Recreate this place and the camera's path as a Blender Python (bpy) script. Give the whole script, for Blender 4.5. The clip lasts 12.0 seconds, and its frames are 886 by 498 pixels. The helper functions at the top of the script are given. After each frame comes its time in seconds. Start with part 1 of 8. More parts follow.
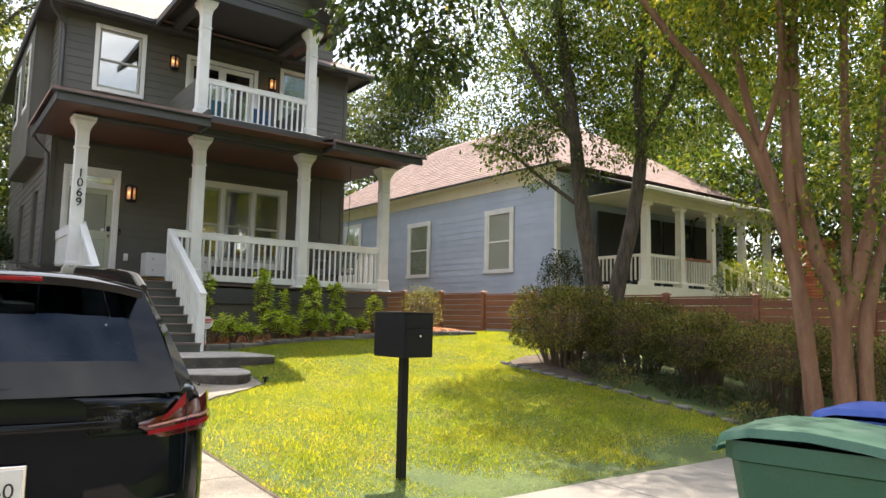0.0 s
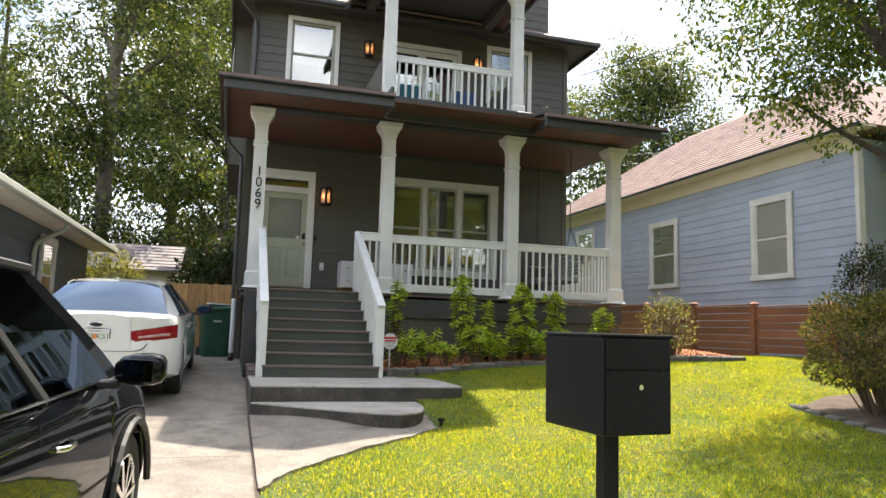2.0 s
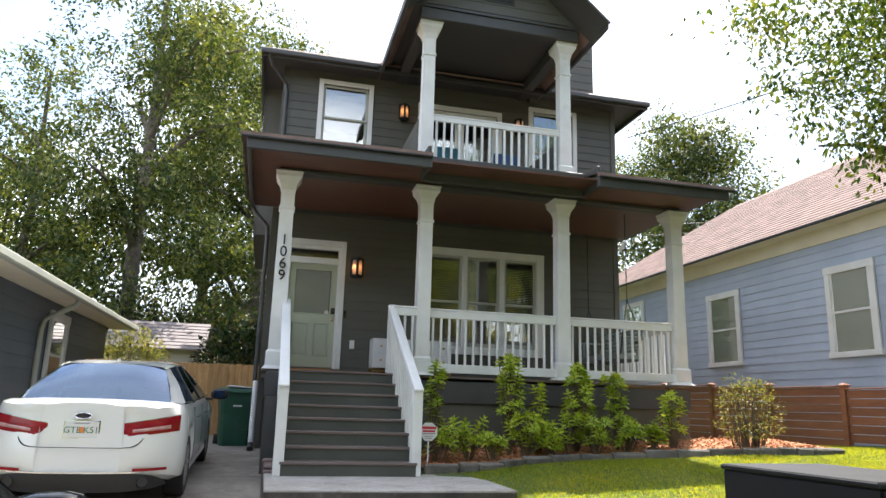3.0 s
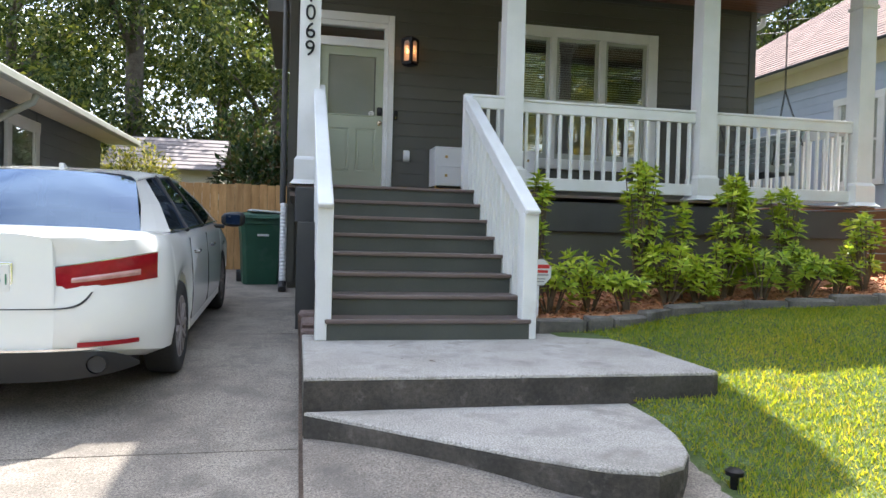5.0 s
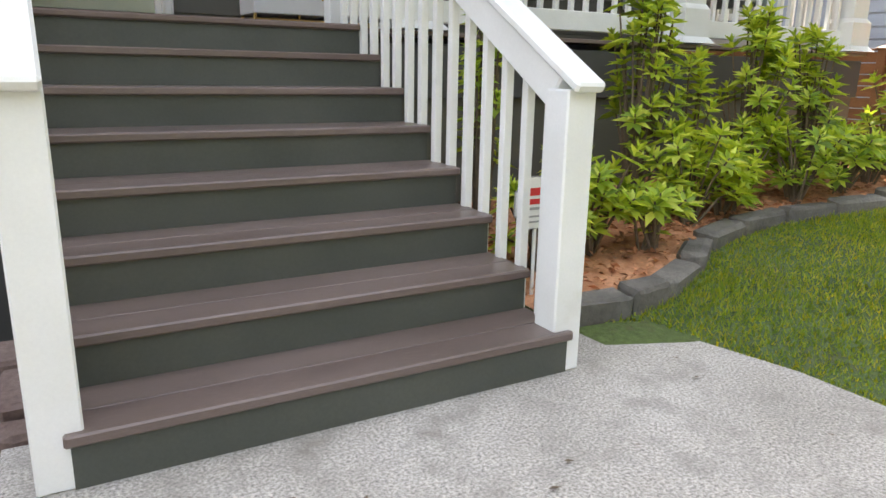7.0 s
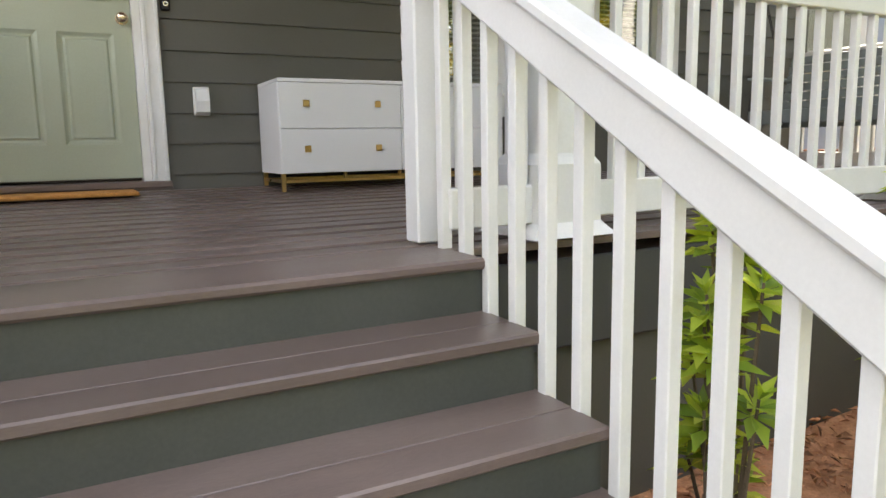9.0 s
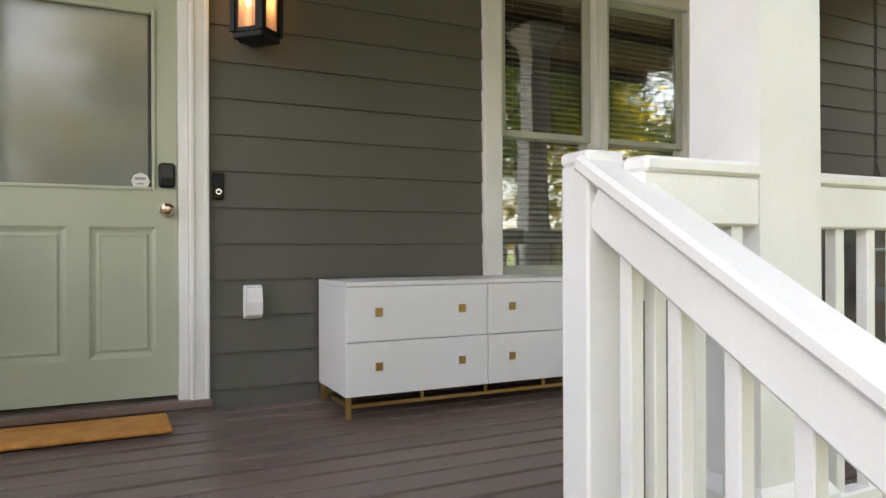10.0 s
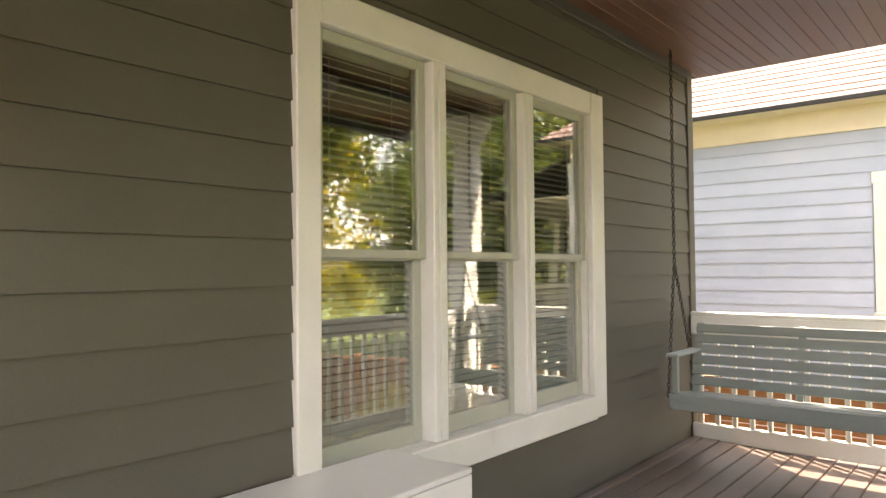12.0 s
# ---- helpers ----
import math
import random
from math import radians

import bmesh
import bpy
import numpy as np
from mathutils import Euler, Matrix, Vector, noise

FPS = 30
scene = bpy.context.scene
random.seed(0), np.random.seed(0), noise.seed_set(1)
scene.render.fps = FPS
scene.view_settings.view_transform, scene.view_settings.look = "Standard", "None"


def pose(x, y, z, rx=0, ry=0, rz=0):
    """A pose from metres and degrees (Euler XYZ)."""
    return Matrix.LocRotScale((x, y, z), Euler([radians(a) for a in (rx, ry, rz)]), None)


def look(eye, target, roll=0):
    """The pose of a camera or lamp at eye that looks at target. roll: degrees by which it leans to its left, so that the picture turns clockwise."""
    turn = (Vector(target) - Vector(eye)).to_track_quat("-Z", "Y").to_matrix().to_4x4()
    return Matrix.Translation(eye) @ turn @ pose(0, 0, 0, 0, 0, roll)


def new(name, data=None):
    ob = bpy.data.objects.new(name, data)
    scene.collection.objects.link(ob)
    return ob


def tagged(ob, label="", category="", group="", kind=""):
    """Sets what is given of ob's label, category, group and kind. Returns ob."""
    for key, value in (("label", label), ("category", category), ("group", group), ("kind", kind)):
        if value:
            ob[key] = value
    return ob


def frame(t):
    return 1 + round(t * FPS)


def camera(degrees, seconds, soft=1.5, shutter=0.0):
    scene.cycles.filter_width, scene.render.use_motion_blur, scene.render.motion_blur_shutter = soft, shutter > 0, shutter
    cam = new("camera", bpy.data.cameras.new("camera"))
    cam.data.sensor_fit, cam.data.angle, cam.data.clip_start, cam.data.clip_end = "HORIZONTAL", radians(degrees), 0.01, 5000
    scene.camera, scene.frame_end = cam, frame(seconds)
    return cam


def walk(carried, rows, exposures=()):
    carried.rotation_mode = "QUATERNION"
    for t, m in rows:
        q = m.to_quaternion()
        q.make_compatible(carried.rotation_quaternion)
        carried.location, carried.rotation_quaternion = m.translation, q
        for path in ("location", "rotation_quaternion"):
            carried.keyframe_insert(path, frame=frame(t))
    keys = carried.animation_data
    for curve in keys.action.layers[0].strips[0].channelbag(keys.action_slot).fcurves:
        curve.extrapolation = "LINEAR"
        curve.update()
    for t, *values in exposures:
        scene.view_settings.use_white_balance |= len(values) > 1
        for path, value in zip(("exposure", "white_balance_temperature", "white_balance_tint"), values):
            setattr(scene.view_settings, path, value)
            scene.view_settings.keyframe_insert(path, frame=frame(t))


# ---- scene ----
cam = camera(65.0, 12.0)
PATH = [
    (0, (-2.670, -12.667, 0.663), (-1.477, -11.075, 0.866), 1.2),
    (0.5, (-2.005, -12.126, 0.684), (-0.897, -10.476, 0.910), 1.3),
    (1, (-1.373, -11.556, 0.654), (-0.476, -9.783, 0.881), 1.4),
    (1.5, (-0.916, -10.854, 0.685), (-0.233, -8.988, 0.906), 1.4),
    (2, (-0.671, -10.046, 0.721), (-0.099, -8.143, 0.952), 1.7),
    (2.5, (-0.510, -9.337, 0.831), (0.025, -7.446, 1.199), 1.7),
    (2.7, (-0.469, -9.124, 0.847), (0.034, -7.241, 1.298), 1.6),
    (4.3, (-0.445, -6.765, 0.850), (-0.060, -4.813, 1.052), 1.3),
    (4.5, (-0.421, -6.392, 0.862), (-0.033, -4.434, 0.994), 1.3),
    (5, (-0.446, -5.406, 0.845), (-0.034, -3.450, 0.802), 1.5),
    (5.5, (-0.502, -4.440, 0.881), (-0.044, -2.509, 0.636), 1.5),
    (6, (-0.449, -3.573, 0.931), (0.096, -1.692, 0.528), 1.4),
    (6.5, (-0.359, -2.718, 0.975), (0.473, -0.957, 0.523), 1.4),
    (7, (-0.178, -1.864, 1.088), (0.783, -0.182, 0.592), 1.1),
    (7.2, (-0.098, -1.578, 1.122), (0.864, 0.105, 0.634), 1.1),
    (8.8, (0.355, -0.023, 1.668), (1.282, 1.711, 1.301), -0.9),
    (9, (0.347, 0.170, 1.676), (1.276, 1.917, 1.380), -1.0),
    (9.5, (0.314, 0.677, 1.970), (1.207, 2.462, 1.841), -0.3),
    (10, (0.397, 1.036, 2.222), (1.279, 2.831, 2.223), -0.2),
    (10.5, (0.418, 1.385, 2.457), (1.361, 3.148, 2.499), 0.4),
    (11, (0.458, 1.739, 2.629), (1.488, 3.452, 2.702), 0.4),
    (11.5, (0.597, 2.103, 2.776), (1.882, 3.634, 2.850), 0.0),
    (12, (0.715, 2.446, 2.860), (2.252, 3.725, 2.918), -0.5),
]
EXPO = [(0, 1.25, 6800, 11), (1, 1.27, 6800, 11), (2.5, 1.2, 6500, 10), (4.5, 1.57, 5900, 10), (5.5, 1.48, 6200, 10), (6.5, 1.74, 6700, 11), (9.5, 2.22, 7200, 13), (10.5, 2.28, 7300, 14), (11, 2.52, 7600, 15), (11.5, 2.84, 8000, 16), (12, 2.72, 8100, 16)]
walk(cam, [(t, look(eye, target, roll)) for t, eye, target, roll in PATH],
     exposures=EXPO)

# ==== world, sun ====
SUN_AZ = 34.8      # degrees to the right of +y
SUN_EL = 60.2
world = bpy.data.worlds.new("sky")
scene.world = world
world.use_nodes = True
wn = world.node_tree.nodes
wl = world.node_tree.links
wn.clear()
sky = wn.new("ShaderNodeTexSky")
sky.sky_type = 'NISHITA'
sky.sun_disc = False
sky.sun_elevation = radians(SUN_EL)
sky.sun_rotation = radians(SUN_AZ)
sky.air_density = 1.2
sky.dust_density = 2.5
sky.ozone_density = 1.0
bg = wn.new("ShaderNodeBackground")
bg.inputs["Strength"].default_value = 0.15
# broken cloud over the whole dome
tc = wn.new("ShaderNodeTexCoord")
mp = wn.new("ShaderNodeMapping")
mp.inputs["Scale"].default_value = (1.0, 1.0, 2.2)
cn = wn.new("ShaderNodeTexNoise")
cn.inputs["Scale"].default_value = 2.1
cn.inputs["Detail"].default_value = 7
cr = wn.new("ShaderNodeValToRGB")
cr.color_ramp.elements[0].position = 0.43
cr.color_ramp.elements[1].position = 0.68
mx = wn.new("ShaderNodeMix")
mx.data_type = 'RGBA'
mx.inputs[7].default_value = (9.0, 9.2, 9.6, 1)
wo = wn.new("ShaderNodeOutputWorld")
wl.new(tc.outputs["Generated"], mp.inputs["Vector"])
wl.new(mp.outputs["Vector"], cn.inputs["Vector"])
wl.new(cn.outputs["Fac"], cr.inputs["Fac"])
wl.new(cr.outputs["Color"], mx.inputs[0])
wl.new(sky.outputs["Color"], mx.inputs[6])
wl.new(mx.outputs[2], bg.inputs["Color"])
wl.new(bg.outputs["Background"], wo.inputs["Surface"])

sun = new("sun", bpy.data.lights.new("sun", 'SUN'))
sun.data.energy = 4.6
sun.data.angle = radians(0.53)
sun.data.color = (1.0, 0.93, 0.82)
_az, _el = radians(SUN_AZ), radians(SUN_EL)
SUN_DIR = Vector((math.sin(_az) * math.cos(_el), math.cos(_az) * math.cos(_el), math.sin(_el)))
sun.matrix_world = look(SUN_DIR * 60, (0, 0, 0))

# ==== mesh helpers ====
ORG = {}
HOUSE = Vector((-.10, .15, -.09))   # the house stands on its own datum
DATUM = [Vector((0, 0, 0))]


class MB:
    """A plain mesh builder: vertices and faces in world or thing coordinates."""

    def __init__(self):
        self.v, self.f = [], []

    def add(self, vs, fs):
        n = len(self.v)
        self.v += [tuple(p) for p in vs]
        self.f += [tuple(i + n for i in q) for q in fs]
        return self

    def box(self, x0, y0, z0, x1, y1, z1, c=0.0, m=None):
        if x1 < x0: x0, x1 = x1, x0
        if y1 < y0: y0, y1 = y1, y0
        if z1 < z0: z0, z1 = z1, z0
        c = min(c, (x1 - x0) * .4, (y1 - y0) * .4, (z1 - z0) * .4)
        if c <= 0:
            vs = [(x0, y0, z0), (x1, y0, z0), (x1, y1, z0), (x0, y1, z0), (x0, y0, z1), (x1, y0, z1), (x1, y1, z1), (x0, y1, z1)]
            fs = [(3, 2, 1, 0), (4, 5, 6, 7), (0, 1, 5, 4), (1, 2, 6, 5), (2, 3, 7, 6), (3, 0, 4, 7)]
        else:
            vs, idx = [], {}
            X, Y, Z = (x0, x1), (y0, y1), (z0, z1)
            for i in (0, 1):
                for j in (0, 1):
                    for k in (0, 1):
                        sx, sy, sz = (c, -c)[i], (c, -c)[j], (c, -c)[k]
                        idx[i, j, k, 0] = len(vs); vs.append((X[i], Y[j] + sy, Z[k] + sz))
                        idx[i, j, k, 1] = len(vs); vs.append((X[i] + sx, Y[j], Z[k] + sz))
                        idx[i, j, k, 2] = len(vs); vs.append((X[i] + sx, Y[j] + sy, Z[k]))
            fs = []
            for i in (0, 1):
                q = [idx[i, 0, 0, 0], idx[i, 1, 0, 0], idx[i, 1, 1, 0], idx[i, 0, 1, 0]]
                fs.append(q if i else q[::-1])
                q = [idx[0, i, 0, 1], idx[0, i, 1, 1], idx[1, i, 1, 1], idx[1, i, 0, 1]]
                fs.append(q if i else q[::-1])
                q = [idx[0, 0, i, 2], idx[1, 0, i, 2], idx[1, 1, i, 2], idx[0, 1, i, 2]]
                fs.append(q if i else q[::-1])
            for a in (0, 1):
                for b in (0, 1):
                    s = (a == b)
                    q = [idx[0, a, b, 1], idx[1, a, b, 1], idx[1, a, b, 2], idx[0, a, b, 2]]
                    fs.append(q if s else q[::-1])
                    q = [idx[a, 0, b, 2], idx[a, 1, b, 2], idx[a, 1, b, 0], idx[a, 0, b, 0]]
                    fs.append(q if s else q[::-1])
                    q = [idx[a, b, 0, 0], idx[a, b, 1, 0], idx[a, b, 1, 1], idx[a, b, 0, 1]]
                    fs.append(q if s else q[::-1])
                    for k in (0, 1):
                        q = [idx[a, b, k, 0], idx[a, b, k, 1], idx[a, b, k, 2]]
                        fs.append(q if (a + b + k) % 2 else q[::-1])
        if m is not None:
            vs = [m @ Vector(p) for p in vs]
        return self.add(vs, fs)

    def beam(self, p, q, w, h, c=0.0, up=(0, 0, 1)):
        """A square bar from p to q, w wide and h high."""
        p, q = Vector(p), Vector(q)
        d = q - p
        y = d.normalized()
        x = y.cross(Vector(up)).normalized()
        z = x.cross(y)
        m = Matrix(((x.x, y.x, z.x, p.x), (x.y, y.y, z.y, p.y), (x.z, y.z, z.z, p.z), (0, 0, 0, 1)))
        return self.box(-w / 2, 0, -h / 2, w / 2, d.length, h / 2, c, m)

    def tube(self, pts, rs, n=8, caps=True):
        pts = [Vector(p) for p in pts]
        if not hasattr(rs, "__len__"):
            rs = [rs] * len(pts)
        vs, fs = [], []
        ref = None
        for i, p in enumerate(pts):
            d = (pts[min(i + 1, len(pts) - 1)] - pts[max(i - 1, 0)]).normalized()
            if ref is None:
                ref = Vector((1, 0, 0)) if abs(d.x) < .9 else Vector((0, 1, 0))
            x = d.cross(ref).normalized()
            y = d.cross(x)
            for k in range(n):
                a = 2 * math.pi * k / n
                vs.append(p + (x * math.cos(a) + y * math.sin(a)) * rs[i])
        for i in range(len(pts) - 1):
            for k in range(n):
                a, b = i * n + k, i * n + (k + 1) % n
                fs.append((a, b, b + n, a + n))
        if caps:
            fs.append(tuple(range(n))[::-1])
            fs.append(tuple(range((len(pts) - 1) * n, len(pts) * n)))
        return self.add(vs, fs)

    def lathe(self, prof, cx, cy, n=16, cz=0.0):
        """prof: (r, z) from bottom to top."""
        vs, fs = [], []
        for r, z in prof:
            for k in range(n):
                a = 2 * math.pi * k / n
                vs.append((cx + r * math.cos(a), cy + r * math.sin(a), cz + z))
        for i in range(len(prof) - 1):
            for k in range(n):
                a, b = i * n + k, i * n + (k + 1) % n
                fs.append((a, b, b + n, a + n))
        fs.append(tuple(range(n))[::-1])
        fs.append(tuple(range((len(prof) - 1) * n, len(prof) * n)))
        return self.add(vs, fs)

    def sq(self, prof, cx, cy):
        """A square-section turned shape: (half width, z) from bottom to top."""
        vs, fs = [], []
        for r, z in prof:
            vs += [(cx - r, cy - r, z), (cx + r, cy - r, z), (cx + r, cy + r, z), (cx - r, cy + r, z)]
        for i in range(len(prof) - 1):
            for k in range(4):
                a, b = i * 4 + k, i * 4 + (k + 1) % 4
                fs.append((a, b, b + 4, a + 4))
        fs.append((3, 2, 1, 0))
        n = (len(prof) - 1) * 4
        fs.append((n, n + 1, n + 2, n + 3))
        return self.add(vs, fs)

    def prism(self, poly, lo, hi, axis="z"):
        """A polygon (counter-clockwise in the plane's own axes) pushed from lo to hi along an axis."""
        def at(a, b, h):
            return {"z": (a, b, h), "y": (a, h, b), "x": (h, a, b)}[axis]
        n = len(poly)
        vs = [at(a, b, lo) for a, b in poly] + [at(a, b, hi) for a, b in poly]
        fs = [tuple(range(n))[::-1], tuple(range(n, 2 * n))] + [(i, (i + 1) % n, (i + 1) % n + n, i + n) for i in range(n)]
        if axis == "y":
            fs = [q[::-1] for q in fs]
        return self.add(vs, fs)

    def disc(self, c, normal, r, n=16, depth=0.01):
        c, d = Vector(c), Vector(normal).normalized()
        return self.tube([c - d * depth / 2, c + d * depth / 2], r, n)


def put(name, mb, mat, parent=None, label="", smooth=False, kind="", category="", group=""):
    me = bpy.data.meshes.new(name)
    o = ORG.get(parent.name, Vector((0, 0, 0))) if parent else Vector((0, 0, 0))
    me.from_pydata([(p[0] - o.x, p[1] - o.y, p[2] - o.z) for p in mb.v], [], mb.f)
    me.update()
    me.materials.append(mat)
    if smooth:
        me.polygons.foreach_set("use_smooth", [True] * len(me.polygons))
        me.set_sharp_from_angle(angle=radians(smooth if smooth > 1 else 40))
    ob = new(name, me)
    if parent:
        ob.parent = parent
        ORG[ob.name] = o
    else:
        ob.location = DATUM[0]
    return tagged(ob, label, category, group, kind)


def thing(name, at, label, category, group="", kind=""):
    e = new(name)
    e.location = Vector(at) + DATUM[0]
    e.empty_display_size = .1
    ORG[e.name] = Vector(at)
    return tagged(e, label, category, group, kind)


def share(name, ob, parent, m):
    """Another object on the same mesh under a parent, at a local matrix."""
    o = new(name, ob.data)
    o.parent = parent
    o.matrix_basis = m
    return o


def text(name, body, size, m, mat, parent, depth=0.002, align="CENTER", label=""):
    cu = bpy.data.curves.new(name, 'FONT')
    cu.body, cu.size, cu.align_x, cu.align_y = body, size, align, "CENTER"
    cu.extrude = depth
    tmp = bpy.data.objects.new(name + "_tmp", cu)
    me = bpy.data.meshes.new_from_object(tmp)
    bpy.data.objects.remove(tmp)
    me.materials.clear()
    me.materials.append(mat)
    ob = new(name, me)
    if parent:
        ob.parent = parent
        ob.matrix_basis = Matrix.Translation(-ORG.get(parent.name, Vector())) @ m
    else:
        ob.matrix_world = m
    return tagged(ob, label)

# ==== materials ====
def rgb(*c):
    return (c[0], c[1], c[2], 1)


def surf(name, c1, c2, scale=3.0, fine=70.0, rough=0.6, bump=0.25, dist=0.004, metal=0.0, rand=0.0, stretch=(1, 1, 1), dirt=None, dirt_scale=1.3,
         dirt_lo=0.55, dirt_hi=0.75, coat=0.0, island=0.0, spec=0.5, fine_mix=0.25, rvar=0.12):
    """A procedural surface: two tones by a broad noise, grain by a fine one, stains, bump, and change from piece to piece."""
    m = bpy.data.materials.new(name)
    m.use_nodes = True
    n, l = m.node_tree.nodes, m.node_tree.links
    b = n["Principled BSDF"]
    geo = n.new("ShaderNodeNewGeometry")
    mp = n.new("ShaderNodeMapping")
    mp.inputs["Scale"].default_value = stretch
    l.new(geo.outputs["Position"], mp.inputs["Vector"])
    a = n.new("ShaderNodeTexNoise")
    a.inputs["Scale"].default_value = scale
    a.inputs["Detail"].default_value = 5
    l.new(mp.outputs["Vector"], a.inputs["Vector"])
    f = n.new("ShaderNodeTexNoise")
    f.inputs["Scale"].default_value = fine
    f.inputs["Detail"].default_value = 7
    f.inputs["Roughness"].default_value = .72
    l.new(mp.outputs["Vector"], f.inputs["Vector"])
    r = n.new("ShaderNodeMapRange")
    r.inputs[1].default_value, r.inputs[2].default_value = 0.35, 0.65
    l.new(a.outputs["Fac"], r.inputs[0])
    mx = n.new("ShaderNodeMix")
    mx.data_type = 'RGBA'
    mx.inputs[6].default_value, mx.inputs[7].default_value = rgb(*c1), rgb(*c2)
    l.new(r.outputs[0], mx.inputs[0])
    g = n.new("ShaderNodeMapRange")
    g.inputs[1].default_value, g.inputs[2].default_value = 0.3, 0.7
    g.inputs[3].default_value, g.inputs[4].default_value = 1 - fine_mix, 1 + fine_mix
    l.new(f.outputs["Fac"], g.inputs[0])
    val = g.outputs[0]
    for amount, out in ((rand, "oi"), (island, "is")):
        if amount:
            src = n.new("ShaderNodeObjectInfo").outputs["Random"] if out == "oi" else geo.outputs["Random Per Island"]
            q = n.new("ShaderNodeMapRange")
            q.inputs[3].default_value, q.inputs[4].default_value = 1 - amount, 1 + amount
            l.new(src, q.inputs[0])
            k = n.new("ShaderNodeMath")
            k.operation = 'MULTIPLY'
            l.new(val, k.inputs[0])
            l.new(q.outputs[0], k.inputs[1])
            val = k.outputs[0]
    sc = n.new("ShaderNodeVectorMath")
    sc.operation = 'SCALE'
    l.new(mx.outputs[2], sc.inputs[0])
    l.new(val, sc.inputs["Scale"])
    col = sc.outputs[0]
    if dirt:
        d = n.new("ShaderNodeTexNoise")
        d.inputs["Scale"].default_value = dirt_scale
        d.inputs["Detail"].default_value = 8
        d.inputs["Roughness"].default_value = 0.65
        l.new(mp.outputs["Vector"], d.inputs["Vector"])
        dr = n.new("ShaderNodeMapRange")
        dr.inputs[1].default_value, dr.inputs[2].default_value = dirt_lo, dirt_hi
        l.new(d.outputs["Fac"], dr.inputs[0])
        dm = n.new("ShaderNodeMix")
        dm.data_type = 'RGBA'
        dm.inputs[7].default_value = rgb(*dirt)
        l.new(dr.outputs[0], dm.inputs[0])
        l.new(col, dm.inputs[6])
        col = dm.outputs[2]
    l.new(col, b.inputs["Base Color"])
    rr = n.new("ShaderNodeMapRange")
    rr.inputs[3].default_value, rr.inputs[4].default_value = max(0, rough - rvar), min(1, rough + rvar)
    l.new(a.outputs["Fac"], rr.inputs[0])
    l.new(rr.outputs[0], b.inputs["Roughness"])
    b.inputs["Metallic"].default_value = metal
    b.inputs["Specular IOR Level"].default_value = spec
    if coat:
        b.inputs["Coat Weight"].default_value = coat
        b.inputs["Coat Roughness"].default_value = 0.04
    if bump:
        bp = n.new("ShaderNodeBump")
        bp.inputs["Strength"].default_value = bump
        bp.inputs["Distance"].default_value = dist
        l.new(f.outputs["Fac"], bp.inputs["Height"])
        l.new(bp.outputs["Normal"], b.inputs["Normal"])
    return m


def leafy(name, tones, trans=0.45, rough=0.5, through_tint=(1.9, 1.75, .7)):
    """Leaves: a tone for each leaf, light through the blade."""
    m = bpy.data.materials.new(name)
    m.use_nodes = True
    n, l = m.node_tree.nodes, m.node_tree.links
    b = n["Principled BSDF"]
    geo = n.new("ShaderNodeNewGeometry")
    ramp = n.new("ShaderNodeValToRGB")
    e = ramp.color_ramp.elements
    while len(e) < len(tones):
        e.new(0.5)
    for i, c in enumerate(tones):
        e[i].position = i / (len(tones) - 1)
        e[i].color = rgb(*c)
    nz = n.new("ShaderNodeTexNoise")
    nz.inputs["Scale"].default_value = 0.9
    l.new(geo.outputs["Position"], nz.inputs["Vector"])
    ad = n.new("ShaderNodeMath")
    ad.operation = 'MULTIPLY_ADD'
    l.new(nz.outputs["Fac"], ad.inputs[0])
    ad.inputs[1].default_value = 0.8
    sb = n.new("ShaderNodeMath")
    sb.operation = 'SUBTRACT'
    l.new(geo.outputs["Random Per Island"], sb.inputs[0])
    sb.inputs[1].default_value = 0.4
    l.new(sb.outputs[0], ad.inputs[2])
    l.new(ad.outputs[0], ramp.inputs["Fac"])
    l.new(ramp.outputs["Color"], b.inputs["Base Color"])
    b.inputs["Roughness"].default_value = rough
    b.inputs["Specular IOR Level"].default_value = 0.3
    t = n.new("ShaderNodeBsdfTranslucent")
    br = n.new("ShaderNodeMix")
    br.data_type = 'RGBA'
    br.blend_type = 'MULTIPLY'
    br.inputs[0].default_value = 1.0
    br.inputs[7].default_value = rgb(*through_tint)
    l.new(ramp.outputs["Color"], br.inputs[6])
    l.new(br.outputs[2], t.inputs["Color"])
    s = n.new("ShaderNodeMixShader")
    s.inputs[0].default_value = trans
    l.new(b.outputs[0], s.inputs[1])
    l.new(t.outputs[0], s.inputs[2])
    l.new(s.outputs[0], n["Material Output"].inputs["Surface"])
    return m


